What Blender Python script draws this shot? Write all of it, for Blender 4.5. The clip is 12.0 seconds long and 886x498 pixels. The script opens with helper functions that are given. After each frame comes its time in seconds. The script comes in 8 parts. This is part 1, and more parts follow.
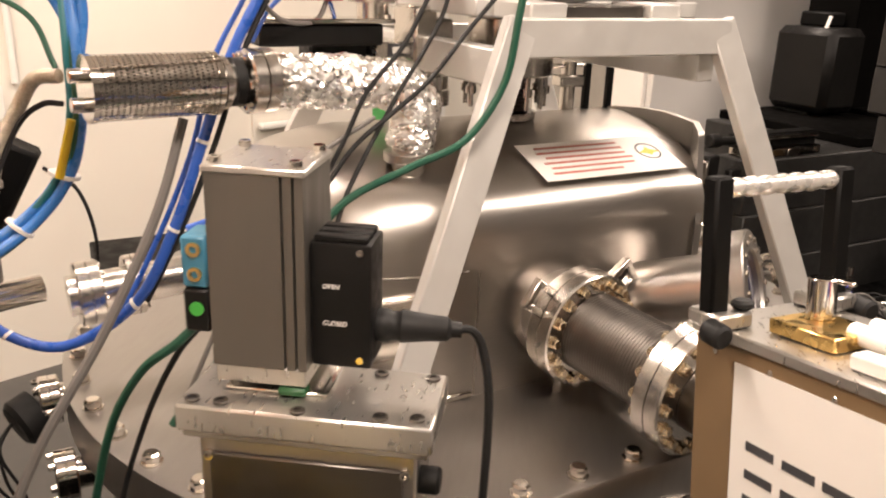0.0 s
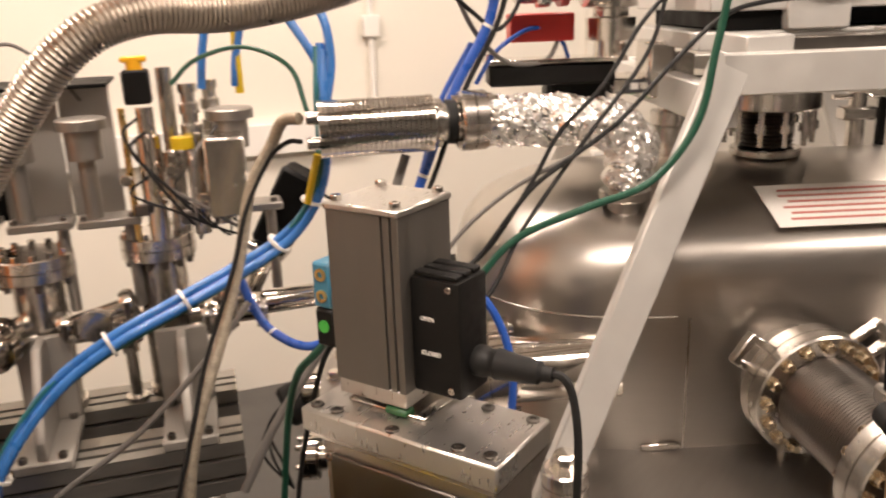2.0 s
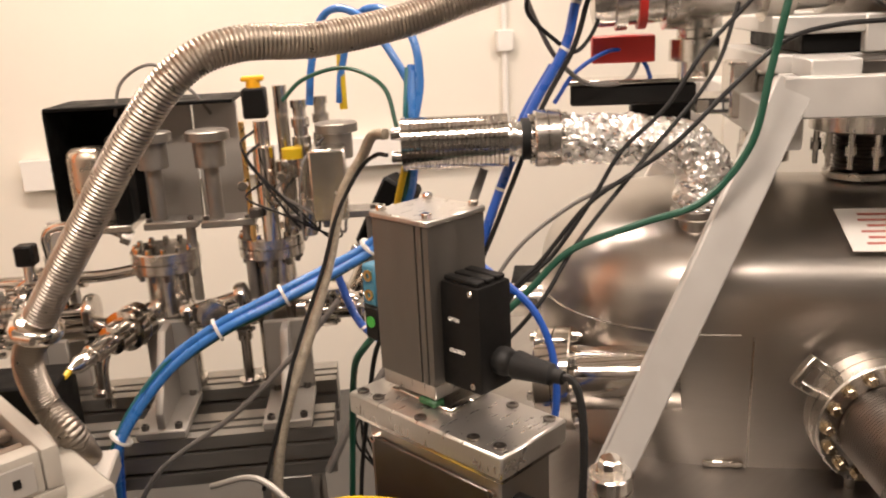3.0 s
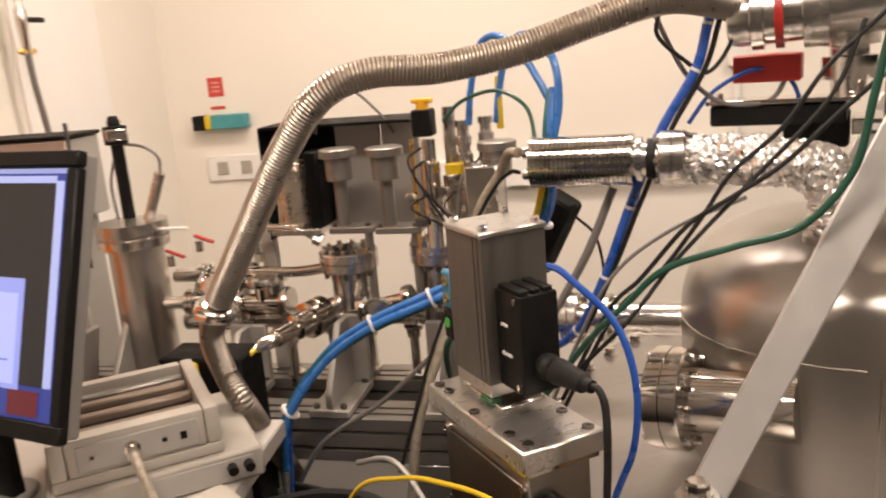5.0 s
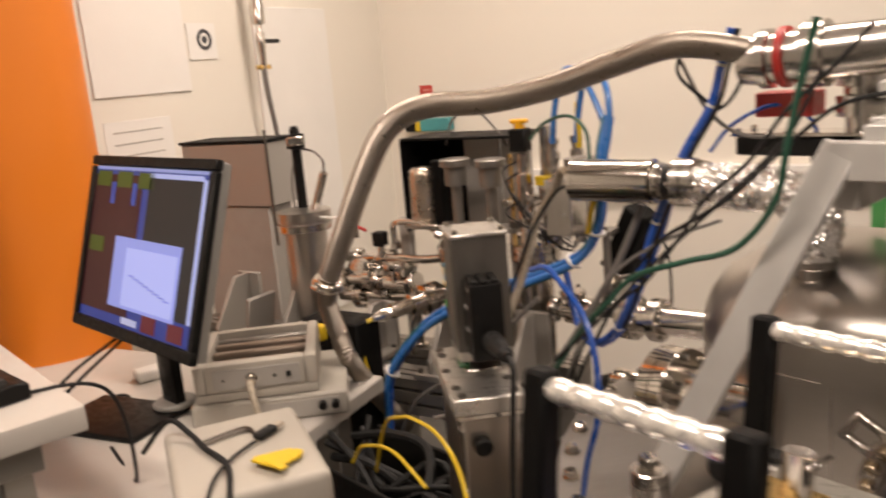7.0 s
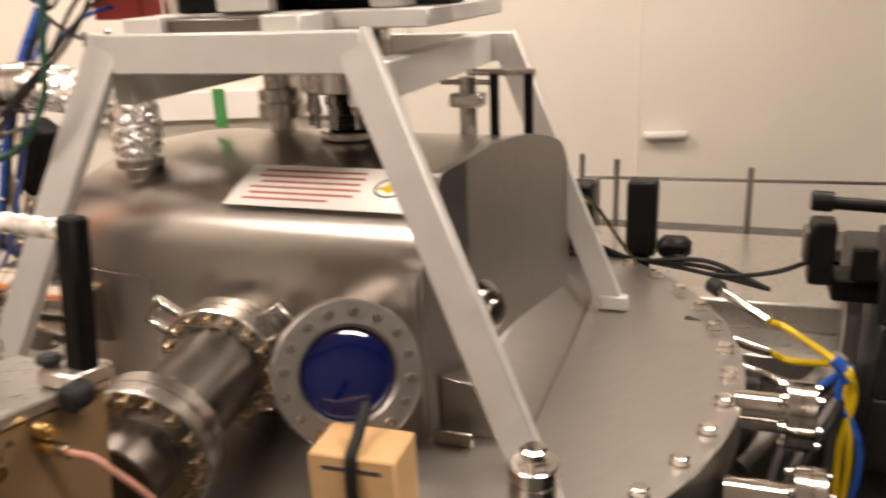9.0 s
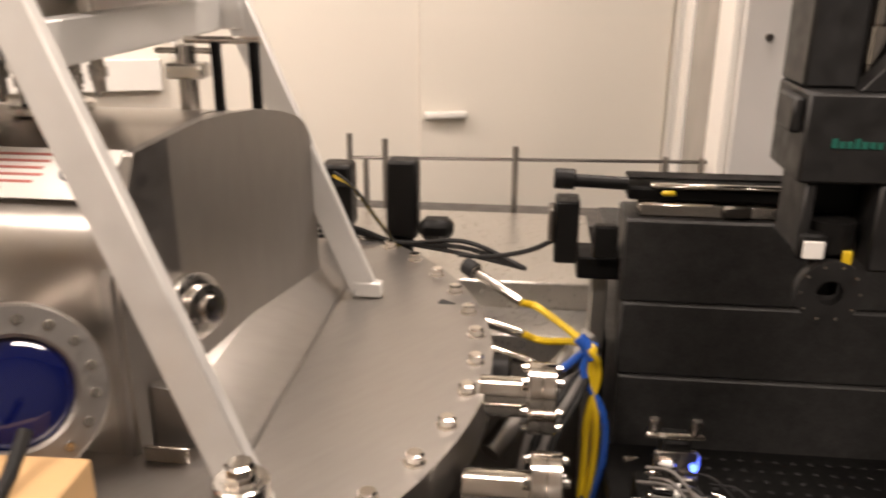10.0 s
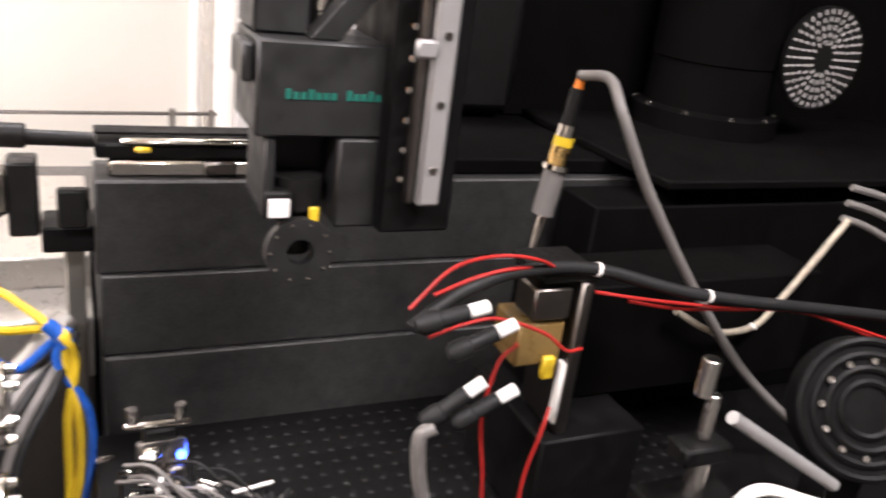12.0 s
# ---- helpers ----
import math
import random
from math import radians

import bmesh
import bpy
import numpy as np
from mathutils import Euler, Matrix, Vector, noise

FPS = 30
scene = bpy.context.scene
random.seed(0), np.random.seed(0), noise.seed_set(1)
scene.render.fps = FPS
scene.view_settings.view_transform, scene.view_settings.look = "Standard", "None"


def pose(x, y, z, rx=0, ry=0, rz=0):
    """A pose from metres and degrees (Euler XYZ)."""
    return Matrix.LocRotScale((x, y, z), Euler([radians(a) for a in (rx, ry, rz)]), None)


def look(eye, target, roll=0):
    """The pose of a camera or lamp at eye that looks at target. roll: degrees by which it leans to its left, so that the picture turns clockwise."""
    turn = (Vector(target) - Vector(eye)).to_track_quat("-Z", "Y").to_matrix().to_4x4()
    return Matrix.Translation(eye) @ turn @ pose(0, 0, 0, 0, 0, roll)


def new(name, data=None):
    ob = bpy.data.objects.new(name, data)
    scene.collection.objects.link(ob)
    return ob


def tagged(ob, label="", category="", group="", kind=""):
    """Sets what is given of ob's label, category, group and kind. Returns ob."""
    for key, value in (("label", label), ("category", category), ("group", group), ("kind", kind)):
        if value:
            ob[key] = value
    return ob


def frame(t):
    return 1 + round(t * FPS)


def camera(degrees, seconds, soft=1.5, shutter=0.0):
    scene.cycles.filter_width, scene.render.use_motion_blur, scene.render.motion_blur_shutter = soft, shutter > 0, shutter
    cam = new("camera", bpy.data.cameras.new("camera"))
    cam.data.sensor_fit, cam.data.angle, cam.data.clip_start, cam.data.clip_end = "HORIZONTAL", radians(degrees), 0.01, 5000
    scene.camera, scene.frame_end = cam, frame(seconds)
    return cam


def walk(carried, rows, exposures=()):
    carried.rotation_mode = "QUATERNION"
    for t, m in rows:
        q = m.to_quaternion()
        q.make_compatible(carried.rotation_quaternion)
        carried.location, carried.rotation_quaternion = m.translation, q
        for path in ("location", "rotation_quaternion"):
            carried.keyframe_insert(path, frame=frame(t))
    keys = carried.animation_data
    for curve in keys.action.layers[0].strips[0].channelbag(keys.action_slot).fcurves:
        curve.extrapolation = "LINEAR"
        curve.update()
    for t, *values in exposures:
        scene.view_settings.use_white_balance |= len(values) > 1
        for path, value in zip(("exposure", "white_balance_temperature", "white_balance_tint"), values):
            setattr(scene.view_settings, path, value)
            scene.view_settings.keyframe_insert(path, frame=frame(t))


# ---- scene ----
cam = camera(56.4, 12.0, soft=2.0, shutter=0.5)
PATH = [
    (0, (0.233, 0.117, 1.767), (-0.007, 1.998, 1.131), 2.0),
    (0.5, (0.271, 0.144, 1.774), (-0.023, 2.02, 1.146), 2.4),
    (1, (0.296, 0.161, 1.778), (-0.171, 2.006, 1.163), 2.1),
    (1.5, (0.355, 0.171, 1.783), (-0.419, 1.912, 1.176), 0.2),
    (2, (0.434, 0.172, 1.788), (-0.642, 1.754, 1.205), -2.1),
    (2.5, (0.5, 0.173, 1.8), (-0.75, 1.629, 1.235), -2.8),
    (3, (0.557, 0.184, 1.803), (-0.81, 1.539, 1.256), -2.8),
    (4.8, (0.691, 0.279, 1.805), (-1.014, 1.2, 1.312), -4.7),
    (5, (0.73, 0.295, 1.806), (-1.022, 1.136, 1.334), -4.7),
    (5.5, (0.766, 0.329, 1.822), (-1.068, 0.974, 1.356), -4.3),
    (6, (0.846, 0.377, 1.827), (-1.069, 0.763, 1.4), -4.9),
    (6.5, (0.964, 0.438, 1.846), (-0.981, 0.651, 1.43), -5.3),
    (6.7, (1.004, 0.467, 1.846), (-0.941, 0.674, 1.428), -5.1),
    (8.3, (1.234, 0.732, 1.785), (-0.5, 1.555, 1.223), -3.0),
    (8.5, (1.236, 0.758, 1.779), (-0.456, 1.658, 1.207), -3.0),
    (9, (1.229, 0.859, 1.77), (-0.348, 1.917, 1.142), -2.4),
    (9.5, (1.227, 0.932, 1.754), (-0.206, 2.164, 1.099), -1.2),
    (10, (1.227, 0.991, 1.743), (-0.041, 2.383, 1.067), 0.3),
    (10.5, (1.229, 1.03, 1.736), (0.157, 2.569, 1.041), 2.0),
    (11, (1.239, 1.071, 1.733), (0.391, 2.737, 1.021), 3.5),
    (11.5, (1.254, 1.105, 1.725), (0.658, 2.876, 1.011), 5.6),
    (12, (1.27, 1.135, 1.725), (0.923, 2.969, 1.007), 7.3),
]
walk(cam, [(t, look(eye, target, roll)) for t, eye, target, roll in PATH],
     exposures=[(0, 0.30, 6500, 10), (1, 0.17, 6500, 10), (3, 0.02, 6500, 10), (5, -0.17, 6500, 10), (5.8, -0.36, 6500, 10), (6.7, -0.5, 6500, 10), (8.5, -0.12, 6500, 10), (9.5, 0.05, 6400, 10), (10.5, 0.36, 6200, 10), (11.2, 0.74, 5850, 10), (12, 1.2, 5450, 10)])

# ---- world and lights ----
world = bpy.data.worlds.new("room_air")
scene.world = world
world.use_nodes = True
world.node_tree.nodes["Background"].inputs[0].default_value = (1.0, 0.9, 0.8, 1)
world.node_tree.nodes["Background"].inputs[1].default_value = 0.12


def area_lamp(name, m, sx, sy, watts, colour):
    d = bpy.data.lights.new(name, "AREA")
    d.shape, d.size, d.size_y, d.energy, d.color = "RECTANGLE", sx, sy, watts, colour
    ob = new(name, d)
    ob.matrix_world = m
    return ob


WARM = (1.0, 0.83, 0.71)
CEIL, FLOOR = 3.2, 0.4

# ---- materials ----
def nodes_of(name):
    m = bpy.data.materials.new(name)
    m.use_nodes = True
    nt = m.node_tree
    return m, nt, nt.nodes["Principled BSDF"]


def surface(name, colour, rough=0.5, metal=0.0, vary=0.15, scale=30.0, bump=0.0, bump_scale=200.0, stretch=(1, 1, 1), rvary=0.12, coat=0.0):
    """A procedural surface: colour and gloss vary at two scales, with fine relief; stretch draws the grain out."""
    m, nt, b = nodes_of(name)
    tc = nt.nodes.new("ShaderNodeTexCoord")
    mp = nt.nodes.new("ShaderNodeMapping")
    mp.inputs["Scale"].default_value = stretch
    nt.links.new(tc.outputs["Object"], mp.inputs["Vector"])
    n1, n2 = nt.nodes.new("ShaderNodeTexNoise"), nt.nodes.new("ShaderNodeTexNoise")
    n1.inputs["Scale"].default_value, n1.inputs["Detail"].default_value = scale * 0.2, 3
    n2.inputs["Scale"].default_value, n2.inputs["Detail"].default_value = scale, 4
    for n in (n1, n2):
        nt.links.new(mp.outputs["Vector"], n.inputs["Vector"])
    mix = nt.nodes.new("ShaderNodeMath")
    mix.operation = "ADD"
    nt.links.new(n1.outputs["Fac"], mix.inputs[0])
    nt.links.new(n2.outputs["Fac"], mix.inputs[1])
    half = nt.nodes.new("ShaderNodeMapRange")
    half.inputs["From Min"].default_value, half.inputs["From Max"].default_value = 0.6, 1.4
    half.inputs["To Min"].default_value, half.inputs["To Max"].default_value = 1 - vary, 1 + vary
    nt.links.new(mix.outputs[0], half.inputs["Value"])
    hsv = nt.nodes.new("ShaderNodeHueSaturation")
    hsv.inputs["Color"].default_value = (*colour, 1)
    nt.links.new(half.outputs[0], hsv.inputs["Value"])
    nt.links.new(hsv.outputs["Color"], b.inputs["Base Color"])
    rr = nt.nodes.new("ShaderNodeMapRange")
    rr.inputs["From Min"].default_value, rr.inputs["From Max"].default_value = 0.3, 0.7
    rr.inputs["To Min"].default_value, rr.inputs["To Max"].default_value = max(0.02, rough - rvary), min(1, rough + rvary)
    nt.links.new(n2.outputs["Fac"], rr.inputs["Value"])
    nt.links.new(rr.outputs[0], b.inputs["Roughness"])
    b.inputs["Metallic"].default_value = metal
    b.inputs["Coat Weight"].default_value = coat
    if bump:
        n3 = nt.nodes.new("ShaderNodeTexNoise")
        n3.inputs["Scale"].default_value, n3.inputs["Detail"].default_value = bump_scale, 3
        nt.links.new(mp.outputs["Vector"], n3.inputs["Vector"])
        bp = nt.nodes.new("ShaderNodeBump")
        bp.inputs["Strength"].default_value, bp.inputs["Distance"].default_value = bump, 0.002
        nt.links.new(n3.outputs["Fac"], bp.inputs["Height"])
        nt.links.new(bp.outputs["Normal"], b.inputs["Normal"])
    return m


def glowing(name, colour, strength):
    m, nt, b = nodes_of(name)
    b.inputs["Base Color"].default_value = (*[c * 0.3 for c in colour], 1)
    b.inputs["Emission Color"].default_value = (*colour, 1)
    b.inputs["Emission Strength"].default_value = strength
    return m


STEEL_BRUSHED = surface("brushed_steel", (0.47, 0.443, 0.41), 0.31, 1.0, 0.025, 60, 0.0, 500, (0.6, 0.6, 5), 0.025)
STEEL_PLATE = surface("plate_steel", (0.37, 0.352, 0.33), 0.40, 1.0, 0.06, 80, 0.05, 500, (6, 1, 1), 0.06)
STEEL_MACHINED = surface("machined_steel", (0.60, 0.57, 0.53), 0.23, 1.0, 0.06, 60, 0.015, 300, (1, 1, 1), 0.05)
STEEL_DARK = surface("dark_steel", (0.17, 0.155, 0.14), 0.34, 1.0, 0.08, 60, 0.02, 300, (1, 1, 1), 0.05)
STEEL_POLISHED = surface("polished_steel", (0.66, 0.62, 0.57), 0.12, 1.0, 0.10, 40, 0.0, 300, (1, 1, 1), 0.06)
HOSE_STEEL = surface("hose_steel", (0.36, 0.32, 0.275), 0.38, 1.0, 0.03, 80, 0.0)
ALU_WHITE = surface("painted_aluminium", (0.57, 0.56, 0.535), 0.45, 0.35, 0.06, 40, 0.05, 250)
ALU_SATIN = surface("satin_rail", (0.36, 0.35, 0.34), 0.45, 0.5, 0.06, 40, 0.02, 250)
ALU_RAW = surface("milled_aluminium", (0.53, 0.51, 0.475), 0.30, 0.9, 0.04, 60, 0.015, 350, (5, 1, 1), 0.04)
ALU_GREY = surface("anodised_grey", (0.145, 0.134, 0.118), 0.45, 0.7, 0.05, 60, 0.05, 400, (1, 1, 0.2))
FOIL = surface("crumpled_foil", (0.92, 0.91, 0.89), 0.28, 1.0, 0.05, 80, 0.0)
BLACK_PLASTIC = surface("black_plastic", (0.007, 0.0066, 0.0062), 0.45, 0.0, 0.2, 90, 0.08, 500)
BLACK_PAINT = surface("black_anodised", (0.0038, 0.0036, 0.0034), 0.55, 0.0, 0.2, 30, 0.05, 300)
BLACK_GRANITE = surface("black_granite", (0.028, 0.0273, 0.0264), 0.45, 0.0, 0.4, 220, 0.03, 500)
RUBBER = surface("black_rubber", (0.010, 0.0098, 0.0096), 0.6, 0.0, 0.2, 60)
WALL_PAINT = surface("cream_wall_panel", (0.78, 0.74, 0.66), 0.55, 0.0, 0.02, 3, 0.02, 60)
WHITE_PAINT = surface("white_paint", (0.80, 0.78, 0.74), 0.45, 0.0, 0.03, 10, 0.02, 80)
WHITE_PLASTIC = surface("white_plastic", (0.78, 0.76, 0.72), 0.4, 0.0, 0.03, 30)
CREAM_PLASTIC = surface("cream_instrument", (0.39, 0.36, 0.31), 0.5, 0.0, 0.05, 40, 0.04, 400)
GREY_PAINT = surface("grey_paint", (0.35, 0.33, 0.30), 0.45, 0.0, 0.08, 30, 0.03, 200)
ORANGE = surface("orange_panel", (0.72, 0.20, 0.010), 0.5, 0.0, 0.05, 5, 0.02, 60)
# for the unseen walls: dark so that front-facing steel reflects less light
DIMMING_WALL = surface("reflection_dimming_wall", (0.13, 0.125, 0.115), 0.55, 0.0, 0.05, 5, 0.02, 60)
FLOOR_MAT = surface("grey_floor", (0.08, 0.077, 0.072), 0.4, 0.0, 0.1, 8, 0.02, 50)
TAN = surface("tan_housing", (0.23, 0.152, 0.08), 0.5, 0.25, 0.08, 40, 0.05, 350)
BRASS = surface("brass", (0.72, 0.50, 0.19), 0.28, 1.0, 0.12, 60)
RED = surface("red_paint", (0.42, 0.025, 0.02), 0.4, 0.0, 0.1, 40)
GREEN = surface("green_plastic", (0.02, 0.085, 0.03), 0.5, 0.0, 0.1, 40)
BLUE_TUBE = surface("blue_tube", (0.02, 0.09, 0.42), 0.32, 0.0, 0.1, 40, coat=0.3)
BLUE_LIGHT = surface("light_blue_tube", (0.035, 0.17, 0.50), 0.32, 0.0, 0.1, 40, coat=0.3)
BLUE_BODY = surface("blue_valve_body", (0.04, 0.17, 0.27), 0.45, 0.0, 0.1, 60)
GREEN_CABLE = surface("green_cable", (0.012, 0.075, 0.045), 0.4, 0.0, 0.1, 40)
YELLOW = surface("yellow_cable", (0.62, 0.43, 0.012), 0.4, 0.0, 0.08, 40)
GREY_CABLE = surface("grey_cable", (0.14, 0.13, 0.12), 0.5, 0.0, 0.1, 40)
BRAID = surface("braided_sleeve", (0.42, 0.37, 0.29), 0.4, 0.5, 0.35, 500, 0.6, 900)
RED_CABLE = surface("red_cable", (0.32, 0.016, 0.012), 0.4, 0.0, 0.1, 40)
CARD = surface("cardboard", (0.50, 0.32, 0.15), 0.8, 0.0, 0.08, 60, 0.06, 200)
PAPER = surface("paper", (0.80, 0.78, 0.74), 0.65, 0.0, 0.02, 30)
INK = surface("ink", (0.05, 0.05, 0.055), 0.6, 0.0, 0.05, 30)
INK_RED = surface("red_ink", (0.50, 0.16, 0.13), 0.6, 0.0, 0.05, 30)
COPPER = surface("copper_gasket", (0.60, 0.33, 0.18), 0.3, 1.0, 0.15, 60)

for m, level in ((BLACK_PLASTIC, 0.18), (BLACK_PAINT, 0.12), (BLACK_GRANITE, 0.25), (RUBBER, 0.3)):
    m.node_tree.nodes["Principled BSDF"].inputs["Specular IOR Level"].default_value = level


def glass_blue():
    m, nt, b = nodes_of("coated_viewport_glass")
    b.inputs["Base Color"].default_value = (0.003, 0.006, 0.06, 1)
    b.inputs["Roughness"].default_value = 0.06
    b.inputs["Specular IOR Level"].default_value = 0.7
    b.inputs["Coat Weight"].default_value = 0.6
    b.inputs["Coat Roughness"].default_value = 0.03
    return m


VIEW_GLASS = glass_blue()

# ---- building tools ----
def bm_new():
    return bmesh.new()


def add_box(bm, size, m=Matrix(), bevel=0.0, seg=1):
    r = bmesh.ops.create_cube(bm, size=1.0)
    vs = r["verts"]
    bmesh.ops.scale(bm, vec=size, verts=vs)
    if bevel:
        es = list({e for v in vs for e in v.link_edges})
        out = bmesh.ops.bevel(bm, geom=es, offset=bevel, segments=seg, affect="EDGES", profile=0.6)
        vs = list({v for f in out["faces"] for v in f.verts} | {v for v in vs if v.is_valid})
    bmesh.ops.transform(bm, matrix=m, verts=vs)
    return bm


def along(p, q):
    """The pose whose z runs from p to q, with its origin at p."""
    d = Vector(q) - Vector(p)
    return Matrix.Translation(p) @ d.to_track_quat("Z", "Y").to_matrix().to_4x4()


def add_lathe(bm, profile, m=Matrix(), seg=32, caps=True):
    """Turns a profile of (radius, height) round the z axis."""
    rings = []
    for r, z in profile:
        if r < 1e-6:
            rings.append([bm.verts.new(m @ Vector((0, 0, z)))])
        else:
            rings.append([bm.verts.new(m @ Vector((r * math.cos(2 * math.pi * i / seg), r * math.sin(2 * math.pi * i / seg), z))) for i in range(seg)])
    for a, b in zip(rings, rings[1:]):
        for i in range(seg):
            j = (i + 1) % seg
            q = [a[i % len(a)], a[j % len(a)], b[j % len(b)], b[i % len(b)]]
            u = []
            for v in q:
                if v not in u:
                    u.append(v)
            if len(u) > 2:
                bm.faces.new(u)
    if caps:
        for ring, flip in ((rings[0], True), (rings[-1], False)):
            if len(ring) > 2:
                bm.faces.new(ring[::-1] if flip else ring)
    return bm


def add_cyl(bm, p, q, r, seg=24, bevel=0.0, r2=None):
    n = (Vector(q) - Vector(p)).length
    r2 = r if r2 is None else r2
    prof = [(r, 0), (r2, n)] if not bevel else [(r - bevel, 0), (r, bevel), (r2, n - bevel), (r2 - bevel, n)]
    return add_lathe(bm, prof, along(p, q), seg)


def smooth_points(pts, n=10):
    """A smooth line through the points (Catmull-Rom)."""
    p = [Vector(v) for v in pts]
    p = [2 * p[0] - p[1]] + p + [2 * p[-1] - p[-2]]
    out = []
    for i in range(1, len(p) - 2):
        for k in range(n):
            t = k / n
            a, b, c, d = p[i - 1], p[i], p[i + 1], p[i + 2]
            out.append(0.5 * (2 * b + (c - a) * t + (2 * a - 5 * b + 4 * c - d) * t * t + (3 * b - a - 3 * c + d) * t ** 3))
    out.append(p[-2])
    return out


def resample(pts, step):
    out, acc = [pts[0]], 0.0
    for a, b in zip(pts, pts[1:]):
        d = (b - a).length
        while acc + d >= step and d > 1e-9:
            a = a + (b - a) * ((step - acc) / d)
            d = (b - a).length
            out.append(a)
            acc = 0.0
        acc += d
    return out


def add_tube(bm, pts, r, seg=8, n=10, ridge=0.0, pitch=0.0, smooth=True):
    """A round cable or hose along the points; ridge and pitch corrugate it."""
    line = smooth_points(pts, n) if smooth else [Vector(v) for v in pts]
    if ridge:
        line = resample(smooth_points(pts, 40), pitch / 4)
    up, rings = None, []
    for i, c in enumerate(line):
        d = (line[min(i + 1, len(line) - 1)] - line[max(i - 1, 0)]).normalized()
        if up is None:
            up = d.orthogonal().normalized()
        up = (up - d * up.dot(d)).normalized()
        side = d.cross(up)
        rr = r + (ridge * (0.0, 0.7, 1.0, 0.7)[i % 4] if ridge else 0.0)
        rings.append([bm.verts.new(c + rr * (up * math.cos(2 * math.pi * k / seg) + side * math.sin(2 * math.pi * k / seg))) for k in range(seg)])
    for a, b in zip(rings, rings[1:]):
        for k in range(seg):
            bm.faces.new((a[k], a[(k + 1) % seg], b[(k + 1) % seg], b[k]))
    bm.faces.new(rings[0][::-1])
    bm.faces.new(rings[-1])
    return bm


def add_prism(bm, outline, h, m=Matrix(), bevel=0.0):
    """A flat outline (x, y), counter-clockwise, raised by h along z."""
    lo = [bm.verts.new(m @ Vector((x, y, 0))) for x, y in outline]
    hi = [bm.verts.new(m @ Vector((x, y, h))) for x, y in outline]
    fs = [bm.faces.new(lo[::-1]), bm.faces.new(hi)]
    for i in range(len(lo)):
        j = (i + 1) % len(lo)
        fs.append(bm.faces.new((lo[i], lo[j], hi[j], hi[i])))
    if bevel:
        es = list({e for f in fs for e in f.edges})
        bmesh.ops.bevel(bm, geom=es, offset=bevel, segments=1, affect="EDGES")
    return bm


def finish(ob, angle=40):
    for p in ob.data.polygons:
        p.use_smooth = True
    ob.data.set_sharp_from_angle(angle=radians(angle))
    return ob


def thing(name, label, category, at, group="", kind=""):
    e = new(name)
    e.empty_display_size = 0.05
    e.matrix_world = at if isinstance(at, Matrix) else Matrix.Translation(at)
    return tagged(e, label, category, group, kind)


WORLD_OF = {}


def place_of(ob):
    return WORLD_OF.get(ob.name) or ob.matrix_basis


def mesh_from(name, bm, mat):
    bmesh.ops.recalc_face_normals(bm, faces=bm.faces)
    me = bpy.data.meshes.new(name)
    bm.to_mesh(me)
    bm.free()
    me.materials.append(mat)
    return me


def part(name, bm, mat, parent, label="", angle=40):
    """One mesh under a thing or a part; the bmesh is in world metres."""
    bm.transform(place_of(parent).inverted())
    ob = new(name, mesh_from(name, bm, mat))
    ob.parent = parent
    WORLD_OF[ob.name] = place_of(parent)
    if label:
        ob["label"] = label
    return finish(ob, angle)


def solo(name, bm, mat, label, category, group="", kind="", at=None, angle=40):
    """A thing of one mesh, its origin at its base."""
    if at is None:
        xs = [v.co for v in bm.verts]
        at = Vector((sum(c.x for c in xs) / len(xs), sum(c.y for c in xs) / len(xs), min(c.z for c in xs)))
    bm.transform(Matrix.Translation(-Vector(at)))
    ob = new(name, mesh_from(name, bm, mat))
    ob.location = at
    WORLD_OF[ob.name] = Matrix.Translation(at)
    return finish(tagged(ob, label, category, group, kind), angle)


SHARED = {}


def shared_part(name, key, make, mat, parent, m):
    """A small repeated part: one mesh, many objects. m is its pose in the world."""
    if key not in SHARED:
        bm = bm_new()
        make(bm)
        SHARED[key] = mesh_from(name, bm, mat)
        for p in SHARED[key].polygons:
            p.use_smooth = False
    ob = new(name, SHARED[key])
    ob.parent = parent
    ob.matrix_basis = place_of(parent).inverted() @ m
    WORLD_OF[ob.name] = m
    return ob


def hex_bolt(r, h):
    def make(bm):
        add_lathe(bm, [(r * 1.25, 0), (r * 1.25, h * 0.2), (r, h * 0.2), (r, h * 0.85), (r * 0.8, h)], seg=8)
    return make


def cap_screw(r, h):
    def make(bm):
        add_lathe(bm, [(r, 0), (r, h * 0.85), (r * 0.9, h), (r * 0.5, h), (r * 0.5, h * 0.4), (0, h * 0.4)], seg=10)
    return make


def bolt_ring(parent, centre, axis, radius, count, r, h, mat, phase=0.0, kind="hex"):
    """Bolts round a flange; their heads point along the axis."""
    base = along(centre, Vector(centre) + Vector(axis))
    for i in range(count):
        a = 2 * math.pi * (i + phase) / count
        m = base @ Matrix.Translation((radius * math.cos(a), radius * math.sin(a), 0))
        shared_part("bolt", (kind, r, h, mat.name), (hex_bolt if kind == "hex" else cap_screw)(r, h), mat, parent, m)


def add_flange(bm, centre, axis, r, t, groove=True, bore=0.0):
    """A vacuum flange pair: two discs with a leak-check groove between, from centre along the axis."""
    c = 0.002
    prof = [(r - c, 0), (r, c), (r, t * 0.47), (r - 0.003, t * 0.49), (r - 0.003, t * 0.51), (r, t * 0.53), (r, t - c), (r - c, t)]
    if not groove:
        prof = [(r - c, 0), (r, c), (r, t - c), (r - c, t)]
    add_lathe(bm, prof, along(centre, Vector(centre) + Vector(axis)), 40)
    return bm


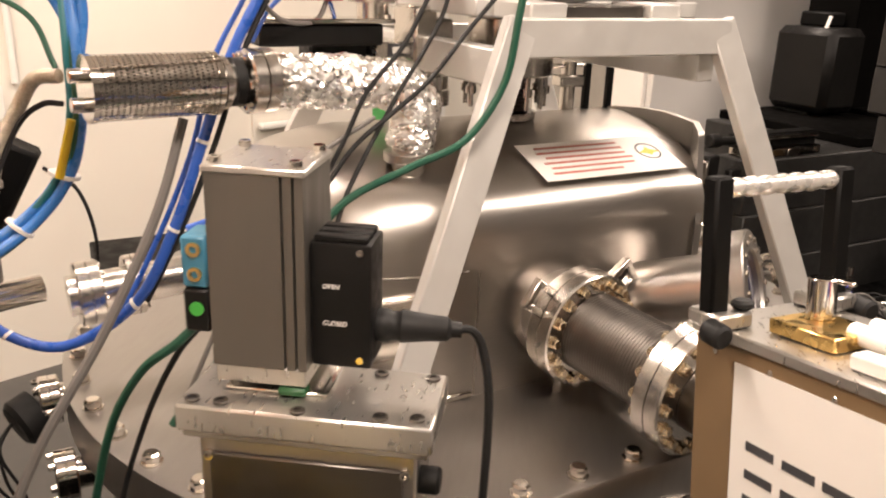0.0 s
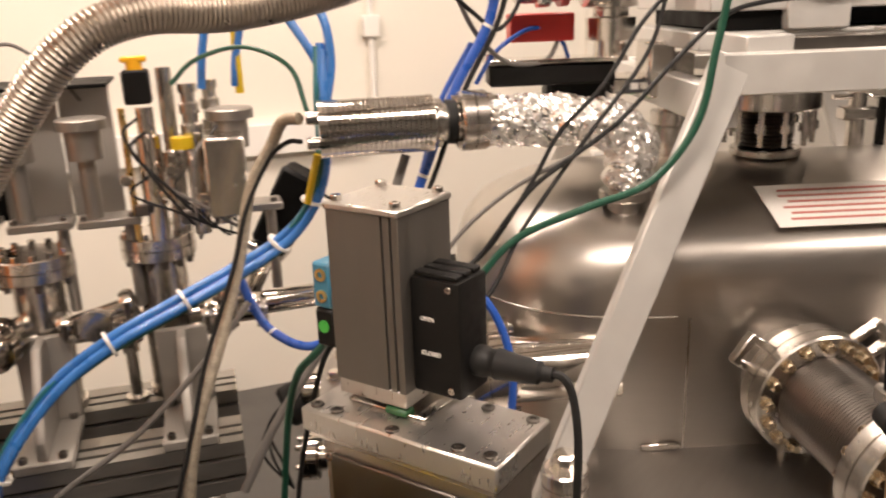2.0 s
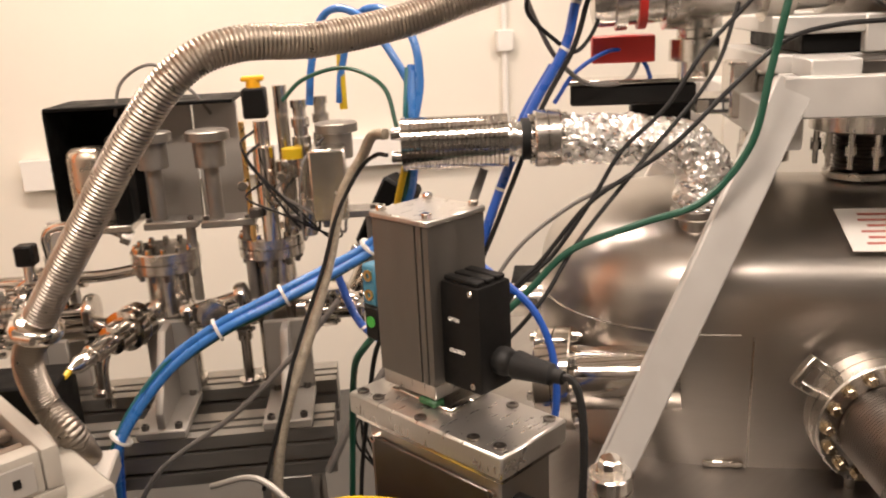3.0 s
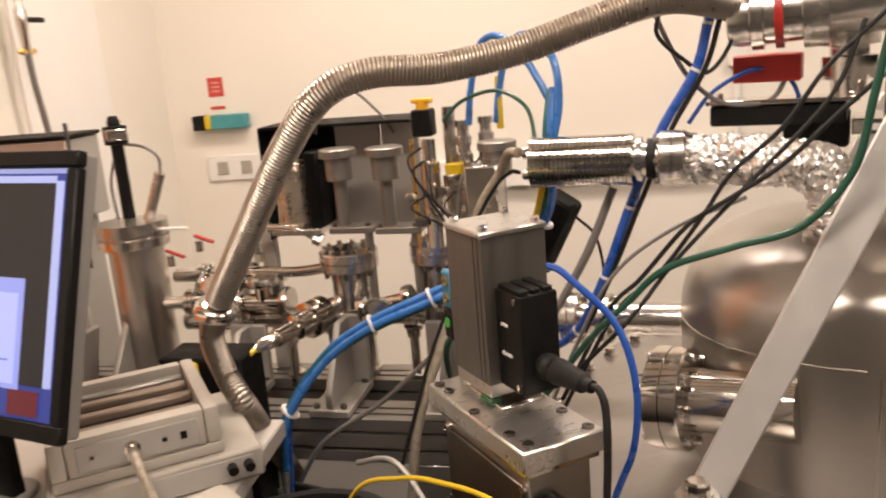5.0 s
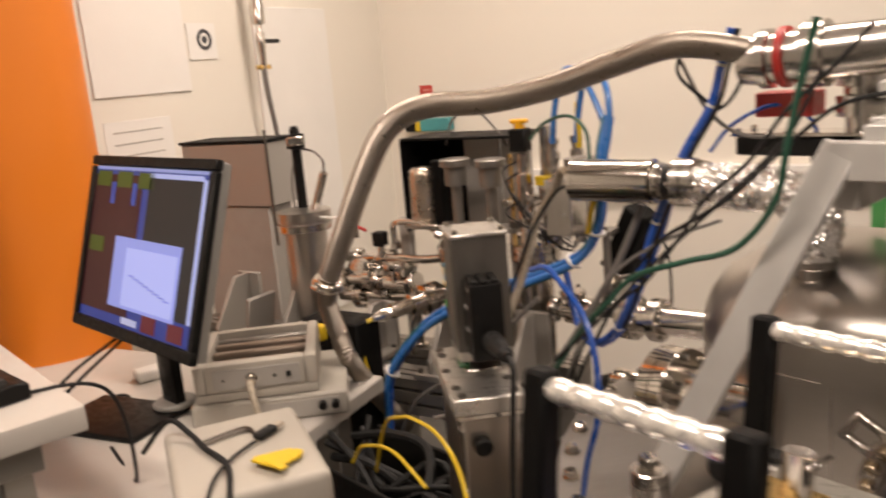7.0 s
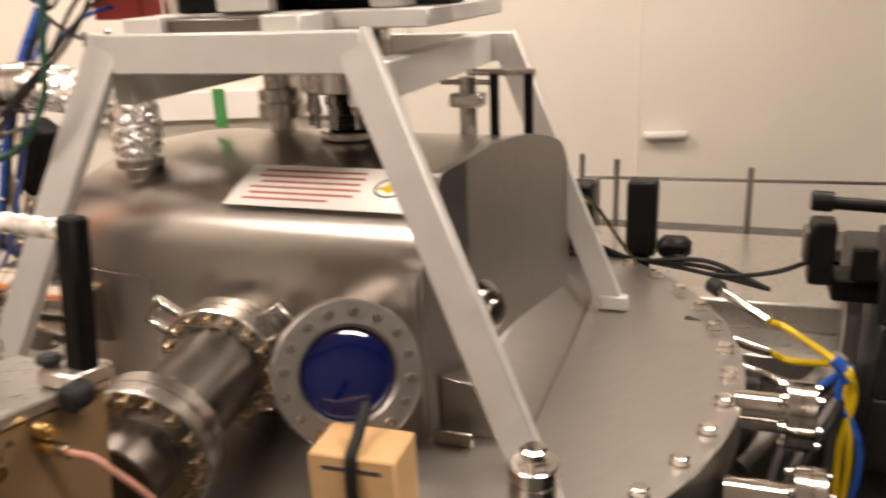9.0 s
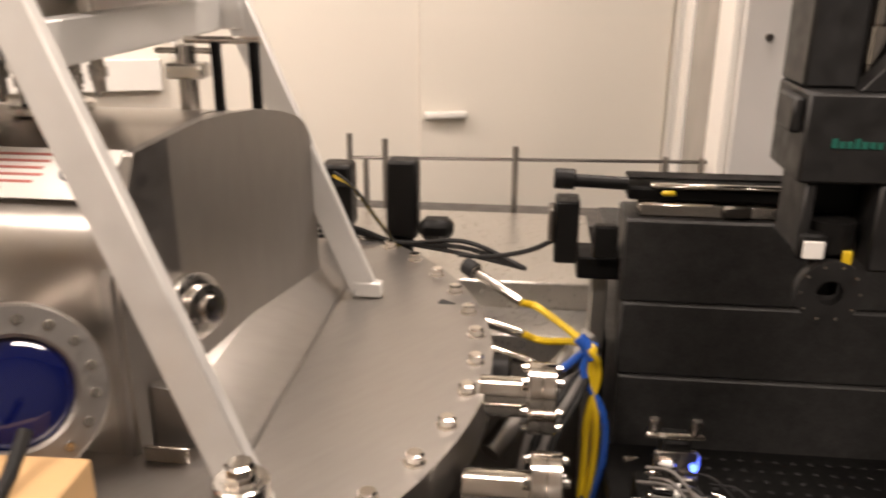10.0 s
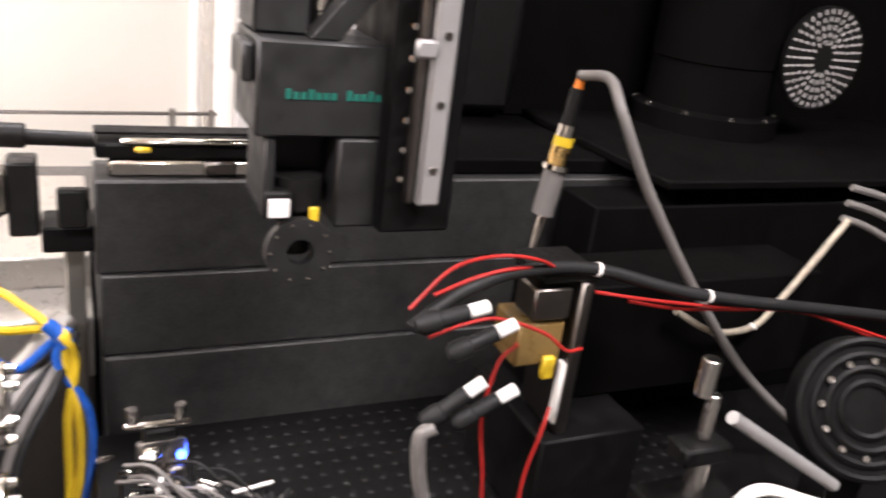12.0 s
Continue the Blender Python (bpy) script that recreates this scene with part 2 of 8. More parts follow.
def text_mesh(name, words, size, m, mat, parent=None, depth=0.0004, align="LEFT"):
    cu = bpy.data.curves.new(name, "FONT")
    cu.body, cu.size, cu.extrude, cu.align_x = words, size, depth, align
    tmp = bpy.data.objects.new(name, cu)
    me = bpy.data.meshes.new_from_object(tmp)
    bpy.data.objects.remove(tmp)
    me.transform(m)
    bm = bm_new()
    bm.from_mesh(me)
    bpy.data.meshes.remove(me)
    return part(name, bm, mat, parent)

# ---- the chamber's own axes: u along its front, v to its back ----
CU, CV = Vector((0.806, 0.593, 0)), Vector((-0.593, 0.806, 0))
CO = Vector((0.11, 1.40, 1.225))
CM = Matrix(((CU.x, CV.x, 0, CO.x), (CU.y, CV.y, 0, CO.y), (0, 0, 1, CO.z), (0, 0, 0, 1)))
UP = Vector((0, 0, 1))


def cl(u, v, z):
    return CM @ Vector((u, v, z))


# the room's axes: the sign wall runs along RU
RU, RV = Vector((0.588, 0.809, 0)), Vector((-0.809, 0.588, 0))
RO = Vector((-2.72, 0.80, 0))
RM = Matrix(((RU.x, RV.x, 0, RO.x), (RU.y, RV.y, 0, RO.y), (0, 0, 1, 0), (0, 0, 0, 1)))


def rl(a, b, z):
    """a along the sign wall from the corner, b into the room (negative is towards the camera)."""
    return RM @ Vector((a, b, z))


def room():
    L, D = 7.0, 5.5
    def slab(name, a0, a1, b0, b1, z0, z1, mat, label):
        bm = bm_new()
        add_box(bm, (a1 - a0, b1 - b0, z1 - z0), RM @ Matrix.Translation(((a0 + a1) / 2, (b0 + b1) / 2, (z0 + z1) / 2)))
        return solo(name, bm, mat, label, name.split("_")[0], kind="structure")
    slab("floor", -0.15, L, -D, 0.15, FLOOR - 0.1, FLOOR, FLOOR_MAT, "grey lab floor under the benches")
    slab("ceiling", -0.15, L, -D, 0.15, CEIL, CEIL + 0.1, WHITE_PAINT, "plain white ceiling of the lab")
    slab("wall_back", -0.15, L, 0, 0.15, FLOOR, CEIL, WALL_PAINT, "cream painted panel wall with a door seam")
    slab("wall_side", -0.15, 0, -D, 0, FLOOR, CEIL, WALL_PAINT, "white side wall with notices pinned on it")
    slab("wall_far", L, L + 0.15, -D, 0.15, FLOOR, CEIL, DIMMING_WALL, "unseen end wall of the lab, dark to dim reflections")
    slab("wall_front", -0.15, L, -D - 0.15, -D, FLOOR, CEIL, DIMMING_WALL, "unseen wall behind the benches, dark to dim reflections")


room()
LAMPS = [(1.2, -1.2), (1.2, -3.2), (3.4, -1.6), (3.4, -3.6), (5.4, -2.6)]
for a, b in LAMPS:
    fx = thing("ceiling_light", "white recessed fluorescent ceiling light panel", "light", rl(a, b, CEIL), "ceiling lights")
    bm = bm_new()
    add_box(bm, (1.24, 0.34, 0.05), RM @ Matrix.Translation((a, b, CEIL - 0.026)), 0.004)
    part("frame", bm, WHITE_PAINT, fx)
    area_lamp("lamp", RM @ Matrix.Translation((a, b, CEIL - 0.06)), 1.2, 0.3, 52, WARM)

# ---- the vacuum chamber ----
def chamber():
    base = thing("chamber_base_plate", "thick round stainless steel base plate ringed with bolts", "plate", cl(0, 0, -0.06))
    R, chord = 0.62, -0.497
    out = []
    a0 = math.asin(chord / R)
    for i in range(97):
        a = a0 + (math.pi - 2 * a0) * i / 96
        out.append((R * math.cos(a), R * math.sin(a)))
    bm = bm_new()
    add_prism(bm, out, 0.06, CM @ Matrix.Translation((0, 0, -0.06)), 0.003)
    part("plate", bm, STEEL_PLATE, base)
    n = 46
    for i in range(n):
        a = 2 * math.pi * i / n
        x, y = (R - 0.022) * math.cos(a), (R - 0.022) * math.sin(a)
        if y < chord + 0.03:
            y = chord + 0.025
        shared_part("bolt", ("plate_bolt",), hex_bolt(0.0105, 0.014), STEEL_POLISHED, base, CM @ Matrix.Translation((x, y, 0)))
    ves = thing("vacuum_chamber", "large brushed stainless steel vacuum chamber with a domed top", "vacuum chamber", cl(0, 0, 0))
    # straight hull: upright wall, tight shoulder, low crown; round end: taller knuckle above a weld seam
    hull = [(0.257, 0.0), (0.257, 0.09), (0.257, 0.18), (0.257, 0.222), (0.2552, 0.238), (0.2505, 0.252), (0.242, 0.265), (0.228, 0.277), (0.205, 0.288), (0.16, 0.303), (0.11, 0.315), (0.06, 0.323), (0.0, 0.327)]
    dome = [(0.257, 0.0), (0.257, 0.09), (0.257, 0.18), (0.2565, 0.201), (0.2525, 0.223), (0.2445, 0.244), (0.232, 0.263), (0.215, 0.280), (0.191, 0.295), (0.155, 0.308), (0.11, 0.317), (0.06, 0.3235), (0.0, 0.327)]
    uL, uR = -0.15, 0.25
    def ring(u0, a, k, sy):
        out = []
        ca, sa = math.cos(a), math.sin(a)
        p = 2.35
        g = (abs(ca) ** p + abs(sa) ** p) ** (-1.0 / p)
        for (r1, z1), (r2, z2) in zip(hull, dome):
            r, z = r1 + (r2 - r1) * k, z1 + (z2 - z1) * k
            out.append(bm.verts.new(cl(u0 + r * g * ca * 0.98, r * g * sa * sy, z)))
        return out
    bm = bm_new()
    rings = [ring(uR, -math.pi / 2, 0.0, 1.0), ring(uL + 0.05, -math.pi / 2, 0.0, 1.0)]
    for i in range(41):
        a = -math.pi / 2 - math.pi * i / 40
        k = min(1.0, min(i, 40 - i) / 7.0)
        k = k * k * (3 - 2 * k)
        rings.append(ring(uL, a, k, 0.84 if math.sin(a) > 0 else 1.0))
    rings += [ring(uL + 0.05, math.pi / 2, 0.0, 0.84), ring(uR, math.pi / 2, 0.0, 0.84)]
    for a, b in zip(rings, rings[1:]):
        for k in range(len(hull) - 1):
            bm.faces.new((a[k], b[k], b[k + 1], a[k + 1]))
    bmesh.ops.remove_doubles(bm, verts=bm.verts, dist=1e-5)
    part("shell", bm, STEEL_BRUSHED, ves, angle=60)
    # end plate: one sheet, a little askew, with an upright fold near its front
    def eu(v):
        return 0.275 + 0.045 * (v + 0.19) / 0.39 if v > -0.19 else 0.275 + (v + 0.19) * 0.6
    bm = bm_new()
    cols = [(0.212, 0.20), (0.208, 0.235), (0.197, 0.262), (0.18, 0.283), (0.155, 0.297), (0.10, 0.314), (0.03, 0.329), (-0.05, 0.338), (-0.12, 0.342), (-0.19, 0.338), (-0.205, 0.334), (-0.222, 0.329), (-0.2245, 0.325), (-0.240, 0.272), (-0.262, 0.20)]
    grid = []
    for v, z in cols:
        u = eu(v)
        grid.append([bm.verts.new(cl(u, v, 0.0)), bm.verts.new(cl(u, v, 0.15)), bm.verts.new(cl(u, v, z)), bm.verts.new(cl(u + 0.012, v, 0.0)), bm.verts.new(cl(u + 0.012, v, 0.15)), bm.verts.new(cl(u + 0.012, v, z))])
    for a, b in zip(grid, grid[1:]):
        for i, j in ((0, 1), (1, 2), (4, 3), (5, 4), (2, 5), (3, 0)):
            bm.faces.new((a[i], a[j], b[j], b[i]))
    for g in (grid[0], grid[-1]):
        bm.faces.new((g[0], g[1], g[4], g[3]))
        bm.faces.new((g[1], g[2], g[5], g[4]))
    bmesh.ops.recalc_face_normals(bm, faces=bm.faces)
    part("end_plate", bm, STEEL_PLATE, ves, angle=14)
    # roof strip closing the crown against the end plate
    bm = bm_new()
    strip = [(-r, z) for r, z in hull] + [(r * 0.84, z) for r, z in hull[-2::-1]]
    pairs = [(bm.verts.new(cl(uR - 0.001, v, z - 0.001)), bm.verts.new(cl(max(uR + 0.001, eu(v) + 0.0005), v, z - 0.001))) for v, z in strip]
    for (a, b), (c, d) in zip(pairs, pairs[1:]):
        bm.faces.new((a, b, d, c))
    part("end_collar", bm, STEEL_BRUSHED, ves, angle=60)
    bm = bm_new()
    loop = []
    for i in range(31):
        a = -math.pi / 2 - math.pi * 0.62 * i / 30
        g = (abs(math.cos(a)) ** 2.35 + abs(math.sin(a)) ** 2.35) ** (-1 / 2.35)
        loop.append(cl(uL + 0.2572 * g * math.cos(a) * 0.98, 0.2572 * g * math.sin(a), 0.181))
    add_tube(bm, loop, 0.0012, 6, 2)
    part("weld_seam", bm, STEEL_MACHINED, ves)
    for u in (-0.165, 0.04):
        bm = bm_new()
        add_box(bm, (0.05, 0.006, 0.010), CM @ Matrix.Translation((u, -0.2605, 0.0055)), 0.002)
        part("weld_tab", bm, STEEL_POLISHED, ves)
    # sheet at the foot of the end, folded down to the plate
    bm = bm_new()
    add_prism(bm, [(0.0, 0.0), (0.108, 0.0), (0.108, 0.007), (0.101, 0.012), (0.045, 0.070), (0.0, 0.076)], 0.485,
              CM @ Matrix(((1, 0, 0, uR + 0.011), (0, 0, -1, 0.245), (0, 1, 0, 0.0005), (0, 0, 0, 1))), 0.001)
    part("foot_sheet", bm, STEEL_PLATE, ves)
    bm = bm_new()
    add_box(bm, (0.05, 0.006, 0.02), CM @ Matrix.Translation((0.285, -0.268, 0.0105)), 0.002)
    part("weld_tab", bm, STEEL_POLISHED, ves)
    # seam where the round end meets the straight wall
    bm = bm_new()
    add_box(bm, (0.003, 0.002, 0.178), CM @ Matrix.Translation((-0.135, -0.2575, 0.09)))
    part("weld_seam", bm, STEEL_MACHINED, ves)
    return base, ves


CH_BASE, CHAMBER = chamber()


def support_frame():
    fr = thing("splayed_leg_stand", "white painted aluminium frame with splayed legs over the chamber", "frame", cl(0.03, 0, 0))
    def bar(name, p, q, w, t, roll=0.0):
        bm = bm_new()
        n = (q - p).length
        add_box(bm, (w, t, n), along(p, q) @ Matrix.Rotation(roll, 4, "Z") @ Matrix.Translation((0, 0, n / 2)), 0.002)
        part(name, bm, ALU_WHITE, fr)
    top, low = 0.495, 0.457
    fl, frr, bl, br = (-0.115, -0.289), (0.197, -0.289), (-0.125, 0.205), (0.227, 0.205)
    for (u, v), (gu, gv) in ((fl, (-0.335, -0.384)), (frr, (0.42, -0.36)), (bl, (-0.335, 0.27)), (br, (0.410, 0.210))):
        p, q = cl(gu, gv, 0.0), cl(u, v, (top if v < 0 else low) - 0.005)
        side = CV
        zax = (q - p).normalized()
        xax = CV.cross(zax).normalized()
        yax = zax.cross(xax)
        m = Matrix(((xax.x, yax.x, zax.x, p.x), (xax.y, yax.y, zax.y, p.y), (xax.z, yax.z, zax.z, p.z), (0, 0, 0, 1)))
        bm = bm_new()
        add_box(bm, (0.042, 0.018, (q - p).length), m @ Matrix.Translation((0, 0, (q - p).length / 2)), 0.002)
        part("leg", bm, ALU_WHITE, fr)
    for (gu, gv) in ((-0.314, -0.400), (0.412, -0.385)):
        bm = bm_new()
        top_c = cl(gu, gv, 0.0)
        add_lathe(bm, [(0.026, 0), (0.026, 0.052), (0.024, 0.0525), (0.024, 0.055), (0.026, 0.0555), (0.026, 0.070), (0.024, 0.072)], Matrix.Translation(top_c), 28)
        foot = part("foot_pillar", bm, STEEL_MACHINED, fr, "turned steel spacer under the leg")
        shared_part("bolt", ("foot_bolt",), hex_bolt(0.014, 0.018), STEEL_POLISHED, foot, Matrix.Translation(cl(gu, gv, 0.072)))
    bm = bm_new()
    add_box(bm, (0.046, 0.020, 0.026), CM @ Matrix.Translation((0.411, 0.208, 0.0135)), 0.003)
    part("foot_block", bm, ALU_WHITE, fr)
    for a, b, h in ((fl, frr, top), (bl, br, low)):
        bm = bm_new()
        add_box(bm, (b[0] - a[0] + 0.03, 0.022, 0.045), CM @ Matrix.Translation(((a[0] + b[0]) / 2, a[1], h - 0.0225)), 0.002)
        part("top_bar", bm, ALU_WHITE, fr)
    for a, b in ((fl, bl), (frr, br)):
        bm = bm_new()
        add_box(bm, (0.03, b[1] - a[1] - 0.024, 0.045), CM @ Matrix.Translation((a[0], (a[1] + b[1]) / 2, low - 0.0225)), 0.002)
        part("side_bar", bm, ALU_WHITE, fr)
    return fr


support_frame()




def chamber_details():
    # label sheet on the crown
    lab = thing("warning_notice", "white paper warning notice taped on the chamber top", "notice", cl(0.09, -0.18, 0.3))
    x, up = CU, (cl(-0.022, -0.153, 0.3135) - cl(-0.022, -0.238, 0.282)).normalized()
    n = x.cross(up)
    o = cl(-0.023, -0.238, 0.282)
    M = Matrix(((x.x, up.x, n.x, o.x), (x.y, up.y, n.y, o.y), (x.z, up.z, n.z, o.z), (0, 0, 0, 1)))
    bm = bm_new()
    add_box(bm, (0.248, 0.091, 0.0008), M @ Matrix.Translation((0.124, 0.0455, 0.0004)))
    sheet = part("sheet", bm, PAPER, lab)
    for i, (x0, w) in enumerate(((0.025, 0.145), (0.022, 0.15), (0.03, 0.14), (0.02, 0.155), (0.025, 0.145), (0.02, 0.12))):
        bm = bm_new()
        add_box(bm, (w, 0.0042, 0.0004), M @ Matrix.Translation((x0 + w / 2, 0.078 - i * 0.0125, 0.0012)))
        part("text_bar", bm, INK_RED, lab)
    bm = bm_new()
    add_lathe(bm, [(0.021, 0.0009), (0.021, 0.0013), (0.018, 0.0013), (0.018, 0.0009)], M @ Matrix.Translation((0.212, 0.05, 0)), 28, caps=False)
    part("ring_mark", bm, INK, lab)
    bm = bm_new()
    add_prism(bm, [(0.192, 0.047), (0.206, 0.053), (0.212, 0.061), (0.218, 0.053), (0.233, 0.047), (0.218, 0.044), (0.212, 0.038), (0.206, 0.044)], 0.0004, M @ Matrix.Translation((0, 0, 0.0011)))
    part("warning_triangle", bm, YELLOW, lab)

    # bellows between chamber and detector
    bl = thing("edge_welded_bellows", "short dark bellows pipe between two bolted steel flanges", "bellows", cl(0, -0.28, 0.02))
    a, b = cl(-0.004, -0.285, 0.10), cl(0.024, -0.505, 0.086)
    ax = (b - a).normalized()
    bm = bm_new()
    add_cyl(bm, cl(-0.002, -0.25, 0.101), a + ax * 0.002, 0.062, 32)
    part("stub", bm, STEEL_BRUSHED, bl)
    bm = bm_new()
    add_flange(bm, a, ax, 0.079, 0.040)
    f1 = part("flange", bm, STEEL_MACHINED, bl)
    bolt_ring(f1, a + ax * 0.040, ax, 0.067, 16, 0.0068, 0.009, BRASS_STEEL)
    bm = bm_new()
    c = b - ax * 0.040
    n = (c - a).length
    prof = [(0.05, 0.038)]
    k = 30
    for i in range(k):
        z = 0.042 + (n - 0.046) * i / k
        prof += [(0.0545, z), (0.0535, z + (n - 0.046) / k * 0.5)]
    prof += [(0.05, n)]
    add_lathe(bm, prof, along(a, b), 40)
    # the sleeve's dark reflections are put into the steel colour
    part("sleeve", bm, STEEL_DARK, bl, "ribbed bellows sleeve, dark reflections in its colour")
    bm = bm_new()
    add_flange(bm, c, ax, 0.079, 0.040)
    f2 = part("flange", bm, STEEL_MACHINED, bl)
    bolt_ring(f2, b, ax, 0.067, 16, 0.0068, 0.009, BRASS_STEEL)
    bolt_ring(f2, c, -ax, 0.067, 16, 0.0068, 0.009, BRASS_STEEL)
    bm = bm_new()
    add_cyl(bm, b - ax * 0.001, b + ax * 0.05, 0.045, 32, 0.002)
    part("neck", bm, STEEL_DARK, bl)
    # lug on the first flange
    for ang in (35, 145, 268):
        m = along(a + ax * 0.008, b) @ Matrix.Rotation(radians(ang), 4, "Z") @ Matrix.Translation((0.089, 0, 0.006))
        bm = bm_new()
        for dy in (-0.016, 0.016):
            add_box(bm, (0.036, 0.010, 0.012), m @ Matrix.Translation((0, dy, 0)), 0.0015)
        add_box(bm, (0.010, 0.042, 0.012), m @ Matrix.Translation((0.020, 0, 0)), 0.0015)
        part("lifting_lug", bm, STEEL_MACHINED, bl)

    # viewport looking up from the front wall
    vp = thing("viewport", "steel viewport flange with dark blue coated glass", "viewport", cl(0.235, -0.26, 0.06))
    c = cl(0.218, -0.398, 0.152)
    ax = (cl(0.216 + 0.54, -0.396 - 0.78, 0.145 + 0.31) - c).normalized()
    bm = bm_new()
    add_cyl(bm, c - ax * 0.16, c - ax * 0.02, 0.054, 36)
    part("tube", bm, STEEL_BRUSHED, vp)
    bm = bm_new()
    d = c - ax * 0.038
    add_lathe(bm, [(0.05, 0), (0.078, 0), (0.080, 0.002), (0.080, 0.018), (0.077, 0.0185), (0.077, 0.0195), (0.080, 0.02), (0.080, 0.036), (0.078, 0.038), (0.054, 0.038), (0.0505, 0.034), (0.0505, 0.028)], along(d, c), 44, caps=False)
    fl = part("flange", bm, STEEL_PLATE, vp)
    bolt_ring(fl, c, ax, 0.067, 16, 0.0045, 0.004, STEEL_POLISHED, 0.5, "cap")
    bm = bm_new()
    add_lathe(bm, [(0.051, -0.012), (0.045, -0.0085), (0.03, -0.006), (0.0, -0.0045)], along(c, c + ax), 36, caps=False)
    part("glass", bm, VIEW_GLASS, vp, "dark blue coated glass")

    # second, angled port behind it
    pt = thing("side_port", "short polished steel port with a blank cap", "vacuum port", cl(0.30, -0.2, 0.05))
    a, b = cl(0.245, -0.165, 0.142), cl(0.290, -0.185, 0.148)
    ax = (b - a).normalized()
    bm = bm_new()
    add_cyl(bm, a, b, 0.02, 24)
    part("tube", bm, STEEL_POLISHED, pt)
    bm = bm_new()
    add_lathe(bm, [(0.02, 0), (0.036, 0.001), (0.038, 0.004), (0.038, 0.012), (0.035, 0.014), (0.026, 0.016), (0.026, 0.030), (0.015, 0.033), (0.015, 0.040), (0.0, 0.042)], along(b, b + ax), 28)
    part("cap", bm, STEEL_MACHINED, pt)
    bm = bm_new()
    add_cyl(bm, b - ax * 0.004, b - ax * 0.001, 0.031, 28)
    part("gasket", bm, COPPER, pt, "thin copper gasket")

    # elbowed port at the round end
    pt = thing("elbow_port", "steel side port of the chamber with a thick bolted flange", "vacuum port", cl(-0.3, -0.2, 0.03))
    b, a = Vector((-0.035, 1.005, 1.335)), Vector((0.08, 1.07, 1.345))
    ax = (b - a).normalized()
    bm = bm_new()
    add_cyl(bm, a, b, 0.042, 32)
    part("tube", bm, STEEL_POLISHED, pt)
    bm = bm_new()
    add_flange(bm, b, ax, 0.068, 0.046)
    fl = part("flange", bm, STEEL_POLISHED, pt)
    bolt_ring(fl, b + ax * 0.046, ax, 0.057, 8, 0.006, 0.009, STEEL_MACHINED)
    bolt_ring(fl, b, -ax, 0.057, 8, 0.0055, 0.008, STEEL_MACHINED)

    # box standing under the glass
    cb = thing("cardboard_block", "small light-brown cardboard box with a black strap", "box", cl(0.25, -0.47, 0.0))
    m = Matrix.Translation(cl(0.262, -0.468, 0.0)) @ CM.to_3x3().to_4x4() @ Matrix.Rotation(radians(2), 4, "Z")
    bm = bm_new()
    add_box(bm, (0.089, 0.06, 0.120), m @ Matrix.Translation((0, 0, 0.0605)), 0.002)
    part("carton", bm, CARD, cb)
    bm = bm_new()
    add_box(bm, (0.06, 0.0008, 0.003), m @ Matrix.Translation((0, -0.0308, 0.108)))
    part("slit", bm, INK, cb)
    bm = bm_new()
    add_tube(bm, [m @ Vector(p) for p in ((0.0, 0.018, 0.152), (0.001, -0.012, 0.132), (0.002, -0.034, 0.117), (0.002, -0.035, 0.05), (0.003, -0.036, 0.004))], 0.006, 8)
    part("strap", bm, RUBBER, cb, "black strap")
    bm = bm_new()
    add_box(bm, (0.014, 0.004, 0.016), m @ Matrix.Translation((0.003, -0.042, 0.035)), 0.001)
    part("tag", bm, WHITE_PLASTIC, cb)


BRASS_STEEL = surface("silver_plated_bolt", (0.60, 0.50, 0.36), 0.25, 1.0, 0.15, 80)
chamber_details()


